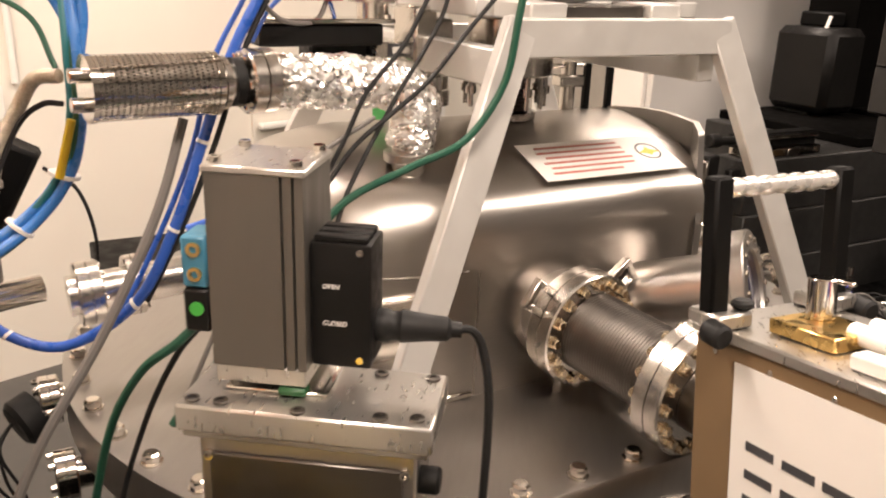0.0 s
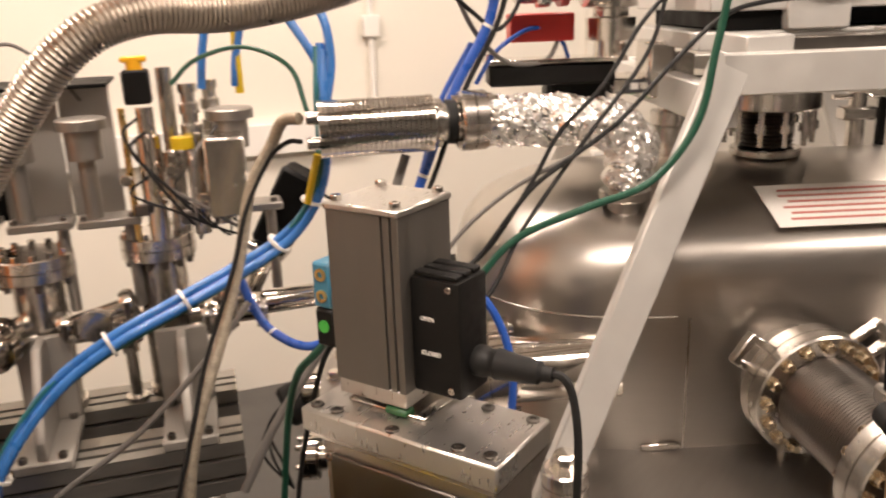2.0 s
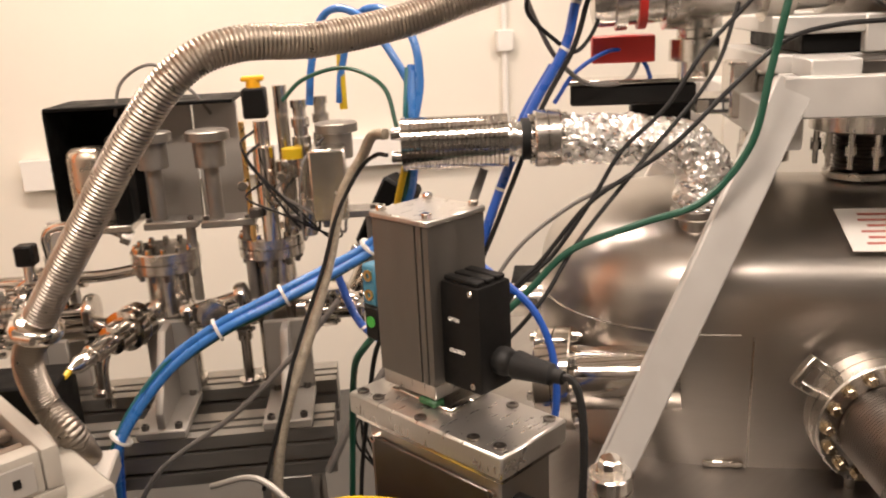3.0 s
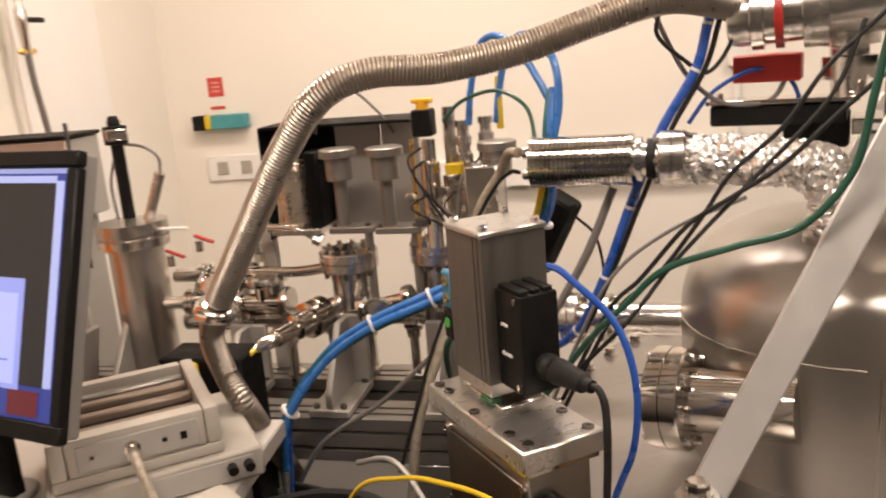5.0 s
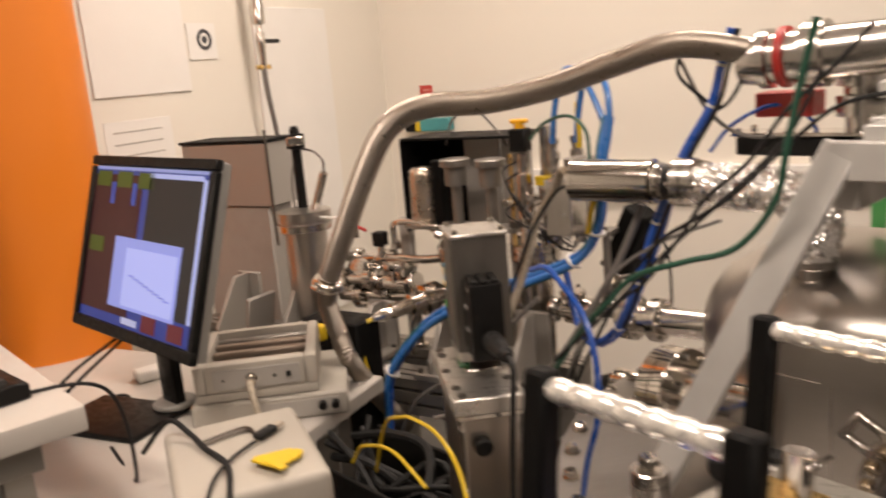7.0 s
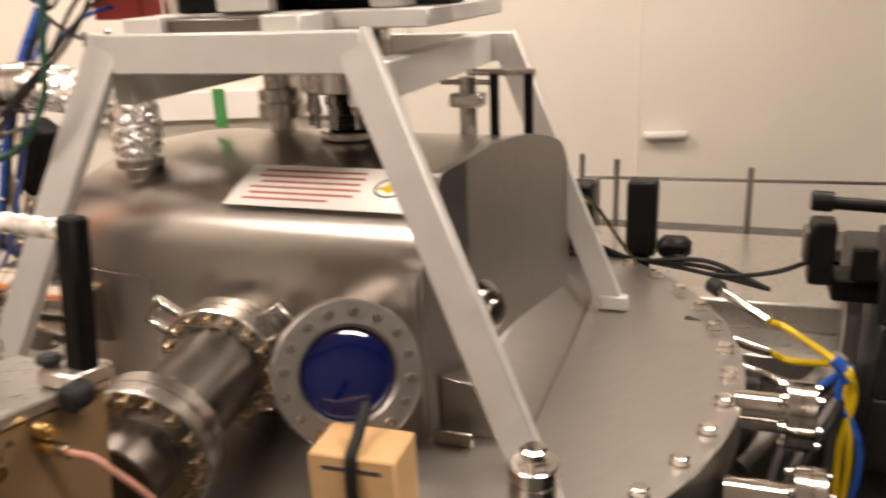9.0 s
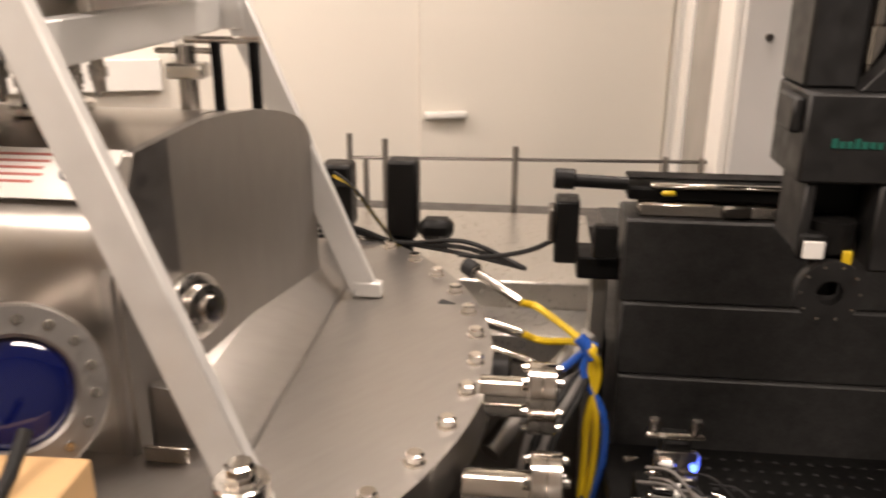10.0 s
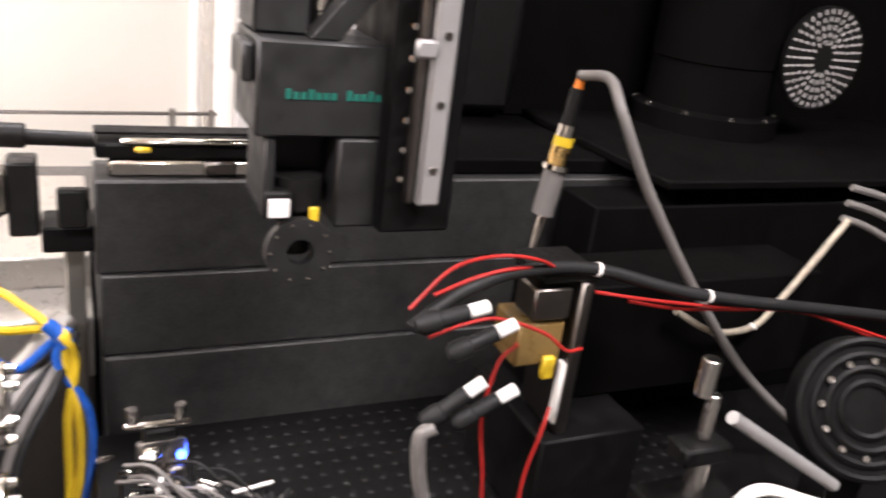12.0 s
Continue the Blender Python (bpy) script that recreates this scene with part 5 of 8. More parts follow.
    def bent_line(label, pts, r, mat):
        t = thing("bent_tube", label, "tube", Vector(min(pts, key=lambda q: q[2])))
        bm = bm_new()
        add_tube(bm, pts, r, 14)
        part("tube", bm, mat, t)
        for p, q in ((pts[0], pts[1]), (pts[-1], pts[-2])):
            bm = bm_new()
            d = (Vector(q) - Vector(p)).normalized()
            add_lathe(bm, [(r * 1.0, -0.004), (r * 1.7, -0.004), (r * 1.7, 0.012), (r * 1.0, 0.012)], along(p, Vector(p) + d), 6)
            part("nut", bm, STEEL_MACHINED, t)
    bent_line("bent polished steel tube beside the column", [bq(-0.30, 0.19, 0.17), bq(-0.30, 0.185, 0.205), bq(-0.26, 0.18, 0.217), bq(-0.17, 0.18, 0.215), bq(-0.10, 0.185, 0.222)], 0.010, STEEL_POLISHED)
    bent_line("bent polished steel tube above the first one", [bq(-0.245, 0.19, 0.24), bq(-0.245, 0.185, 0.288), bq(-0.215, 0.18, 0.302), bq(-0.15, 0.18, 0.295), bq(-0.115, 0.185, 0.275)], 0.008, STEEL_POLISHED)
    bent_line("thin steel line rising behind the bench brackets", [bq(-0.16, 0.10, 0.02), bq(-0.16, 0.11, 0.09), bq(-0.13, 0.13, 0.135), bq(-0.07, 0.14, 0.14)], 0.005, STEEL_MACHINED)
    sv = thing("small_solenoid_valve", "small black solenoid valve on a steel stub", "valve", bq(-0.275, 0.175, 0.235))
    bm = bm_new()
    add_box(bm, (0.030, 0.028, 0.034), BM @ Matrix.Translation((-0.275, 0.17, 0.262)), 0.003)
    part("coil", bm, BLACK_PLASTIC, sv)
    bm = bm_new()
    add_cyl(bm, bq(-0.275, 0.17, 0.218), bq(-0.275, 0.17, 0.245), 0.009, 14)
    part("stub", bm, STEEL_POLISHED, sv)
    # posts under the beam line
    for a in (-0.20, -0.30, 0.05):
        st = thing("support_post", "slim steel post with a fork carrying the beam pipe", "post", bq(a, 0.19, 0.0), "support posts")
        bm = bm_new()
        add_lathe(bm, [(0.018, 0.0005), (0.018, 0.008), (0.009, 0.010), (0.009, 0.08), (0.013, 0.082), (0.013, 0.096)], Matrix.Translation(bq(a, 0.19, 0.0)), 18)
        part("post", bm, STEEL_MACHINED, st)
        bm = bm_new()
        add_box(bm, (0.014, 0.05, 0.008), BM @ Matrix.Translation((a, 0.19, 0.1)), 0.001)
        part("fork", bm, STEEL_DARK, st)
    # red-handled shut-off valves far along the line
    for a, z in ((-0.40, 0.245), (-0.47, 0.215)):
        hv = thing("hand_valve", "small steel hand valve with a red lever", "valve", bq(a, 0.24, z), "hand valves")
        bm = bm_new()
        add_cyl(bm, bq(a, 0.24, z), bq(a, 0.24, z + 0.022), 0.008, 14)
        part("stem", bm, STEEL_MACHINED, hv)
        bm = bm_new()
        add_box(bm, (0.045, 0.010, 0.006), BM @ Matrix.Translation((a + 0.012, 0.24, z + 0.0255)) @ Matrix.Rotation(0.35, 4, "Y"), 0.002)
        part("lever", bm, RED, hv, "red lever")
    # cold-cathode gauge with yellow cable
    g = thing("cold_cathode_gauge", "stepped steel vacuum gauge with a yellow cable", "gauge", Vector((-0.65, 0.66, 1.32)))
    a, b = Vector((-0.59, 0.565, 1.342)), Vector((-0.70, 0.745, 1.352))
    bm = bm_new()
    add_lathe(bm, [(0.006, 0), (0.008, 0.012), (0.013, 0.02), (0.013, 0.05), (0.016, 0.052), (0.016, 0.10), (0.023, 0.102), (0.025, 0.135), (0.034, 0.137), (0.034, 0.156), (0.03, 0.158), (0.034, 0.16), (0.034, 0.178), (0.02, 0.18), (0.02, 0.21)], along(a, b), 28)
    part("body", bm, STEEL_POLISHED, g)
    bm = bm_new()
    d = (a - b).normalized()
    add_tube(bm, [a, a + d * 0.02 - Vector((0, 0, 0.008)), a + d * 0.03 - Vector((0, 0, 0.04)), a + d * 0.025 - Vector((-0.01, 0, 0.09)), a + d * 0.01 - Vector((0, 0, 0.14))], 0.0045, 8)
    part("cable", bm, YELLOW, g, "yellow cable")

    # farther assembly: drum chamber with a driven knob
    dr = thing("sample_drum", "small steel drum chamber with a bright band and drive on top", "vacuum chamber", Vector((-0.95, 0.44, 1.2)))
    c = Vector((-0.945, 0.44, 0.02))
    bm = bm_new()
    add_lathe(bm, [(0.052, 1.18), (0.052, 1.46), (0.066, 1.462), (0.066, 1.482), (0.063, 1.483), (0.063, 1.487), (0.066, 1.488), (0.066, 1.51), (0.03, 1.512)], Matrix.Translation(c), 32)
    part("body", bm, STEEL_BRUSHED, dr)
    bm = bm_new()
    add_lathe(bm, [(0.0665, 1.464), (0.0668, 1.48)], Matrix.Translation(c), 32, caps=False)
    part("band", bm, STEEL_MACHINED, dr)
    bm = bm_new()
    add_lathe(bm, [(0.012, 1.511), (0.012, 1.655), (0.022, 1.657), (0.022, 1.69), (0.012, 1.692), (0.012, 1.70), (0.008, 1.71)], Matrix.Translation(c + Vector((-0.03, 0.0, 0))), 20)
    part("drive", bm, BLACK_PLASTIC, dr)
    bm = bm_new()
    add_box(bm, (0.05, 0.04, 0.022), Matrix.Translation(c + Vector((-0.03, 0.0, 1.675))), 0.003)
    part("knob", bm, STEEL_MACHINED, dr)
    bm = bm_new()
    add_cyl(bm, c + Vector((0.02, 0.03, 1.511)), c + Vector((0.05, 0.06, 1.60)), 0.01, 14)
    part("connector", bm, STEEL_MACHINED, dr)
    bm = bm_new()
    add_tube(bm, [c + Vector((0.05, 0.06, 1.60)), c + Vector((0.055, 0.06, 1.63)), c + Vector((0.02, 0.04, 1.65)), c + Vector((-0.03, 0.012, 1.655))], 0.003, 6)
    add_tube(bm, [c + Vector((-0.04, -0.02, 1.512)), c + Vector((-0.06, -0.02, 1.58)), c + Vector((-0.045, 0, 1.65)), c + Vector((-0.03, 0, 1.66))], 0.003, 6)
    part("leads", bm, GREY_CABLE, dr)
    hs = thing("instrument_housing", "grey sheet housing with a black lip behind the drum", "housing", Vector((-1.35, 0.42, 1.2)))
    m = Matrix.Translation((-1.28, 0.27, 0)) @ RM.to_3x3().to_4x4()
    bm = bm_new()
    add_box(bm, (0.30, 0.12, 0.17), m @ Matrix.Translation((0, 0, 1.60)), 0.003)
    part("panel", bm, GREY_PANEL, hs)
    bm = bm_new()
    add_box(bm, (0.31, 0.13, 0.008), m @ Matrix.Translation((0, 0, 1.6895)), 0.002)
    part("lip", bm, BLACK_PAINT, hs)
    bm = bm_new()
    add_box(bm, (0.25, 0.10, 1.515 - FLOOR), m @ Matrix.Translation((0, 0, (1.513 + FLOOR) / 2)), 0.003)
    part("cabinet", bm, GREY_PAINT, hs)
    bm = bm_new()
    add_tube(bm, [Vector((-1.1, 0.36, 1.42)), Vector((-1.1, 0.36, 1.55)), Vector((-1.1, 0.36, 1.72))], 0.004, 8)
    solo("probe_rod", bm, STEEL_DARK, "thin dark probe rod standing upright", "rod")
    pl = thing("bench_plate", "grey sloping end plate with a white edge on the bench", "plate", bq(-0.52, 0.0, 0))
    bm = bm_new()
    add_box(bm, (0.012, 0.09, 0.14), BM @ Matrix.Translation((-0.57, 0.045, 0.071)) @ Matrix.Rotation(radians(12), 4, "Y"), 0.002)
    part("plate", bm, GREY_BRACKET, pl)
    # white cross bar on the drum
    bm = bm_new()
    add_box(bm, (0.14, 0.006, 0.005), Matrix.Translation((-0.90, 0.475, 1.5155)) @ Matrix.Rotation(radians(50), 4, "Z"), 0.001)
    solo("cross_bar", bm, WHITE_PLASTIC, "white flat bar lying on the drum flange", "bar")


ALU_DULL = surface("dull_profile", (0.30, 0.285, 0.26), 0.42, 0.8, 0.1, 40, 0.05, 300, (1, 1, 6))
GREY_BRACKET = surface("grey_cast", (0.33, 0.31, 0.28), 0.5, 0.35, 0.08, 50, 0.06, 250)
GREY_PANEL = surface("grey_sheet", (0.36, 0.34, 0.31), 0.45, 0.3, 0.05, 20, 0.02, 200)
bench()

# ---- desk with monitor, keyboard and instruments ----
def desk_corner():
    # low table carrying the screen
    DM = Matrix.Translation((-0.35, 0.18, 0)) @ Matrix.Rotation(radians(37.5), 4, "Z")
    tb = thing("side_table", "white laminate table under the screen and instruments", "table", DM @ Vector((0, 0, FLOOR)))
    bm = bm_new()
    add_box(bm, (0.90, 0.76, 0.03), Matrix.Translation((-0.416, -0.011, 1.243)) @ Matrix.Rotation(radians(56), 4, "Z"), 0.003)
    part("tabletop", bm, WHITE_LAMINATE, tb)
    for x, y in ((0.5, 0.33), (-0.5, 0.33), (0.5, -0.33), (-0.5, -0.33)):
        bm = bm_new()
        add_box(bm, (0.05, 0.05, 1.228 - FLOOR), Matrix.Translation((-0.394, 0.022, (1.227 + FLOOR) / 2)) @ Matrix.Rotation(radians(56), 4, "Z") @ Matrix.Translation((x * 0.76 - 0.03, y * 0.84, 0)), 0.003)
        part("leg", bm, ALU_DULL, tb)
    # keyboard desk, higher
    dk = thing("keyboard_desk", "white laminate desk with a thick front edge", "desk", Vector((-0.2, -0.3, FLOOR)))
    c0 = Vector((-0.012, 0.165, 0))
    ex, ey = Vector((0.55, -0.835, 0)).normalized(), Vector((-0.835, -0.55, 0)).normalized()
    KM = Matrix(((ex.x, ey.x, 0, c0.x), (ex.y, ey.y, 0, c0.y), (0, 0, 1, 1.448), (0, 0, 0, 1)))
    bm = bm_new()
    add_box(bm, (0.9, 0.72, 0.035), KM @ Matrix.Translation((0.45, 0.36, -0.0175)), 0.004, 2)
    part("desktop", bm, WHITE_LAMINATE, dk)
    for x, y in ((0.08, 0.1), (0.08, 0.62), (0.82, 0.62), (0.82, 0.1)):
        bm = bm_new()
        add_box(bm, (0.04, 0.04, 1.411 - FLOOR), KM @ Matrix.Translation((x, y, -0.036 - (1.411 - FLOOR) / 2)), 0.003)
        part("leg", bm, ALU_DULL, dk)
    bm = bm_new()
    add_box(bm, (0.8, 0.025, 0.05), KM @ Matrix.Translation((0.45, 0.06, -0.062)), 0.002)
    part("rail", bm, ALU_DULL, dk)
    kb = thing("keyboard", "black computer keyboard on the white desk", "keyboard", KM @ Vector((0.3, 0.2, 0)))
    kx, ky = Vector((-0.775, -0.632, 0)), Vector((0.632, -0.775, 0))
    KB = Matrix(((kx.x, ky.x, 0, -0.066), (kx.y, ky.y, 0, 0.082), (0, 0, 1, 1.4485), (0, 0, 0, 1)))
    bm = bm_new()
    add_prism(bm, [(0, 0), (0.155, 0), (0.155, 0.014), (0.02, 0.026), (0, 0.022)], 0.44, KB @ Matrix(((0, 0, 1, 0), (1, 0, 0, 0), (0, 1, 0, 0), (0, 0, 0, 1))), 0.002)
    part("case", bm, BLACK_PLASTIC, kb)
    tilt = math.atan2(0.012, 0.135)
    def key(bm):
        add_lathe(bm, [(0.0105, 0), (0.0085, 0.007)], Matrix.Rotation(radians(45), 4, "Z"), 4)
    for r in range(6):
        for k in range(20):
            m = KB @ Matrix.Translation((0.022 + 0.0205 * k + (0.004 * r if k < 14 else 0.0), 0.030 + 0.0205 * r, 0.0245 - 0.0018 * r)) @ Matrix.Rotation(-tilt, 4, "X")
            shared_part("key", ("key",), key, KEY_MAT, kb, m)
    pp = thing("paper_stack", "small stack of white paper on the desk", "paper", KM @ Vector((0.06, 0.60, 0)))
    bm = bm_new()
    for k in range(5):
        add_box(bm, (0.15, 0.20, 0.005), KM @ Matrix.Translation((0.09, 0.60, 0.003 + 0.0052 * k)) @ Matrix.Rotation(radians(6 * k - 9), 4, "Z"))
    part("sheets", bm, PAPER, pp)
    # screen
    mo = thing("monitor", "black widescreen monitor showing software windows on its stand", "monitor", Vector((-0.5, 0.16, 1.30)))
    yaw, tl = radians(-52.5), radians(17.5)
    n = Vector((math.cos(yaw) * math.cos(tl), math.sin(yaw) * math.cos(tl), math.sin(tl)))
    r = Vector((0, 0, 1)).cross(n).normalized()
    u = n.cross(r)
    c = Vector((-0.445, 0.164, 1.567))
    MM = Matrix(((r.x, u.x, n.x, c.x), (r.y, u.y, n.y, c.y), (r.z, u.z, n.z, c.z), (0, 0, 0, 1)))
    W, H = 0.465, 0.333
    bm = bm_new()
    add_box(bm, (W - 0.006, H - 0.006, 0.022), MM @ Matrix.Translation((0, 0, -0.0155)), 0.006, 2)
    part("back_shell", bm, GREY_PLASTIC, mo, "grey plastic back shell")
    bm = bm_new()
    add_box(bm, (0.12, 0.12, 0.03), MM @ Matrix.Translation((0.02, -0.06, -0.042)), 0.008, 2)
    part("mount_hub", bm, BLACK_PLASTIC, mo)
    for x, y, w, h in ((0, H / 2 - 0.009, W, 0.018), (0, -H / 2 + 0.011, W, 0.022), (-W / 2 + 0.009, 0, 0.018, H - 0.0405), (W / 2 - 0.009, 0, 0.018, H - 0.0405)):
        bm = bm_new()
        add_box(bm, (w, h, 0.014), MM @ Matrix.Translation((x, y, -0.001)), 0.002)
        part("bezel", bm, BLACK_PLASTIC, mo)
    def pane(x0, y0, x1, y1, z, mat, name="window_area"):
        """A lit area of the screen, in shares of its width and height from the top left."""
        w, h = W - 0.036, H - 0.04
        bm = bm_new()
        add_box(bm, ((x1 - x0) * w, (y1 - y0) * h, 0.0006), MM @ Matrix.Translation((((x0 + x1) / 2 - 0.5) * w, (0.5 - (y0 + y1) / 2) * h, z)))
        return part(name, bm, mat, mo)
    pane(0, 0, 1, 1, -0.0005, glowing("screen_blue", (0.05, 0.08, 0.42), 0.5), "screen")
    pane(0.0, 0.0, 1, 0.02, 0.0006, glowing("screen_bar", (0.35, 0.4, 0.75), 0.8))
    pane(0.0, 0.05, 0.46, 0.93, 0.0006, glowing("screen_red", (0.09, 0.016, 0.02), 0.32))
    for x, y in ((0.02, 0.03), (0.22, 0.03), (0.42, 0.03), (0.02, 0.46)):
        pane(x, y, x + 0.14, y + 0.10, 0.0014, glowing("screen_green", (0.10, 0.14, 0.01), 0.45))
    for x in (0.175, 0.375):
        pane(x, 0.10, x + 0.035, 0.24, 0.0014, glowing("screen_blue_bar", (0.05, 0.09, 0.45), 0.7))
    pane(0.52, 0.06, 0.955, 0.86, 0.0014, glowing("screen_dark", (0.02, 0.02, 0.022), 0.5))
    pane(0.52, 0.03, 0.955, 0.058, 0.0014, glowing("screen_title", (0.45, 0.5, 0.85), 0.9))
    pane(0.955, 0.05, 0.985, 0.86, 0.0014, glowing("screen_side", (0.45, 0.5, 0.85), 0.9))
    pane(0.28, 0.44, 0.86, 0.88, 0.0022, glowing("screen_window", (0.30, 0.34, 0.78), 1.0))
    pane(0.40, 0.50, 0.84, 0.86, 0.003, glowing("screen_plot", (0.42, 0.46, 0.90), 1.1))
    for k in range(8):
        pane(0.45 + 0.045 * k, 0.665 + 0.014 * k, 0.5 + 0.045 * k, 0.672 + 0.014 * k, 0.0038, glowing("screen_line", (0.2, 0.23, 0.6), 0.8), "plot_line")
    pane(0.42, 0.93, 0.56, 0.97, 0.0014, glowing("screen_tag", (0.5, 0.52, 0.75), 0.9))
    for x in (0.60, 0.82):
        pane(x, 0.88, x + 0.12, 0.98, 0.0014, glowing("screen_red_tile", (0.16, 0.02, 0.03), 0.7))
    bm = bm_new()
    SM = Matrix.Translation((-0.424, 0.0825, 1.2585)) @ Matrix.Rotation(radians(58.5), 4, "Z")
    add_box(bm, (0.215, 0.15, 0.012), SM @ Matrix.Translation((0, 0, 0.0065)), 0.005, 2)
    part("base", bm, BLACK_PLASTIC, mo)
    bm = bm_new()
    nb = Vector((-0.436, 0.184, 1.271))
    add_box(bm, (0.054, 0.020, 0.26), Matrix.Translation((nb.x, nb.y, nb.z + 0.13)) @ Matrix.Rotation(yaw + radians(90), 4, "Z"), 0.004, 2)
    part("neck", bm, BLACK_PLASTIC, mo)
    bm = bm_new()
    add_cyl(bm, nb, nb + Vector((0, 0, 0.010)), 0.040, 24, 0.003)
    part("collar", bm, GREY_PLASTIC, mo)

    # cream instruments
    f0, f1 = Vector((-0.331, 0.253, 0)), Vector((-0.328, 0.463, 0))
    fx = (f1 - f0).normalized()
    fy = Vector((fx.y, -fx.x, 0)) * -1
    IM = Matrix(((fx.x, fy.x, 0, f0.x), (fx.y, fy.y, 0, f0.y), (0, 0, 1, 1.303), (0, 0, 0, 1)))
    if (IM @ Vector((0, 1, 0)) - f0).x > 0:
        fy = -fy
        IM = Matrix(((fx.x, fy.x, 0, f0.x), (fx.y, fy.y, 0, f0.y), (0, 0, 1, 1.303), (0, 0, 0, 1)))
    ins = thing("bench_instrument", "cream bench instrument with a grey front panel and a tray frame", "instrument", IM @ Vector((0.1, 0.10, 0)))
    bm = bm_new()
    add_box(bm, (0.212, 0.215, 0.016), IM @ Matrix.Translation((0.095, 0.107, 0.0085)), 0.004, 2)
    part("case", bm, CREAM_PLASTIC, ins)
    for x, y, w, d in ((-0.001, 0.107, 0.020, 0.215), (0.191, 0.107, 0.020, 0.215), (0.095, 0.013, 0.172, 0.026), (0.095, 0.204, 0.172, 0.020)):
        bm = bm_new()
        add_box(bm, (w, d, 0.052), IM @ Matrix.Translation((x, y, 0.042)), 0.006, 2)
        part("side_wall", bm, CREAM_PLASTIC, ins)
    bm = bm_new()
    add_box(bm, (0.150, 0.003, 0.036), IM @ Matrix.Translation((0.097, -0.001, 0.040)), 0.001)
    fp = part("front_panel", bm, GREY_PAINT, ins, "grey front panel")
    for x, w, h in ((0.152, 0.008, 0.010), (0.040, 0.004, 0.004), (0.128, 0.006, 0.005)):
        bm = bm_new()
        add_box(bm, (w, 0.002, h), IM @ Matrix.Translation((x, -0.0034, 0.040)), 0.0004)
        part("button", bm, BLACK_PLASTIC, fp)
    bm = bm_new()
    add_lathe(bm, [(0.010, 0), (0.010, 0.005), (0.007, 0.006), (0.007, 0.018), (0.008, 0.019), (0.008, 0.024)], along(IM @ Vector((0.088, -0.002, 0.040)), IM @ Vector((0.088, -0.03, 0.038))), 16)
    part("socket", bm, STEEL_POLISHED, ins)
    bm = bm_new()
    add_tube(bm, [IM @ Vector(v) for v in ((0.088, -0.024, 0.039), (0.090, -0.040, 0.030), (0.098, -0.055, -0.005), (0.103, -0.062, -0.042))], 0.006, 10)
    part("cable", bm, BRAID, ins, "brown braided lead")
    bm = bm_new()
    add_box(bm, (0.172, 0.165, 0.003), IM @ Matrix.Translation((0.095, 0.110, 0.0185)))
    part("tray_floor", bm, STEEL_DARK, ins)
    for y in (0.055, 0.105, 0.150, 0.180):
        bm = bm_new()
        add_box(bm, (0.172, 0.018, 0.012), IM @ Matrix.Translation((0.095, y, 0.050)), 0.003)
        part("tray_bar", bm, TRAY_BROWN if y < 0.16 else ALU_DULL, ins)
    lo = thing("bench_power_supply", "power supply case with vent slots under the instrument, greyed for shade", "power supply", IM @ Vector((0.1, 0.11, -0.045)))
    bm = bm_new()
    add_box(bm, (0.27, 0.23, 0.044), IM @ Matrix.Translation((0.115, 0.105, -0.0225)), 0.004)
    part("case", bm, SHADED_CASE, lo)
    bm = bm_new()
    add_box(bm, (0.14, 0.002, 0.03), IM @ Matrix.Translation((0.165, -0.0105, -0.024)), 0.0005)
    part("front_panel", bm, GREY_PAINT, lo)
    for k in range(2):
        bm = bm_new()
        add_cyl(bm, IM @ Vector((0.205 + 0.022 * k, -0.011, -0.02)), IM @ Vector((0.205 + 0.022 * k, -0.026, -0.02)), 0.007, 12, 0.001)
        part("knob", bm, BLACK_PLASTIC, lo)
    for k in range(6):
        for j in range(3):
            bm = bm_new()
            add_box(bm, (0.002, 0.012, 0.003), IM @ Matrix.Translation((-0.0205, 0.02 + 0.018 * k, -0.012 - 0.009 * j)))
            part("vent_slot", bm, INK, lo)
    # cream box in the foreground with tools on it
    wb = thing("white_control_box", "cream plastic control box with rounded corners", "control box", Vector((0.0, 0.37, 1.30)))
    w0, w1 = Vector((-0.095, 0.235, 0)), Vector((-0.138, 0.41, 0))
    wx = (w1 - w0).normalized()
    wy = Vector((wx.y, -wx.x, 0))
    WM = Matrix(((wx.x, wy.x, 0, w0.x), (wx.y, wy.y, 0, w0.y), (0, 0, 1, 1.299), (0, 0, 0, 1)))
    bm = bm_new()
    add_box(bm, (0.19, 0.24, 0.101), WM @ Matrix.Translation((0.095, 0.12, 0.0105)), 0.012, 3)
    part("case", bm, CREAM_PLASTIC, wb)
    hk = thing("hex_key", "bent black hex keys lying on the control box", "tool", WM @ Vector((0.09, 0.06, 0.062)))
    for k in range(2):
        bm = bm_new()
        add_tube(bm, [WM @ Vector(v) for v in ((0.05, 0.07 + 0.012 * k, 0.0645), (0.10, 0.055 + 0.012 * k, 0.0645), (0.115, 0.06 + 0.012 * k, 0.0645), (0.12, 0.085 + 0.01 * k, 0.0645))], 0.0022, 6, 6)
        part("key", bm, STEEL_DARK, hk)
    us = thing("usb_cable", "black cable with a plug lying on the control box", "cable", WM @ Vector((0.15, 0.1, 0.062)))
    bm = bm_new()
    add_tube(bm, [WM @ Vector(v) for v in ((-0.03, -0.02, 0.03), (0.01, 0.02, 0.085), (0.035, 0.05, 0.072), (0.05, 0.10, 0.067), (0.07, 0.17, 0.067), (0.06, 0.26, 0.06))], 0.004, 8)
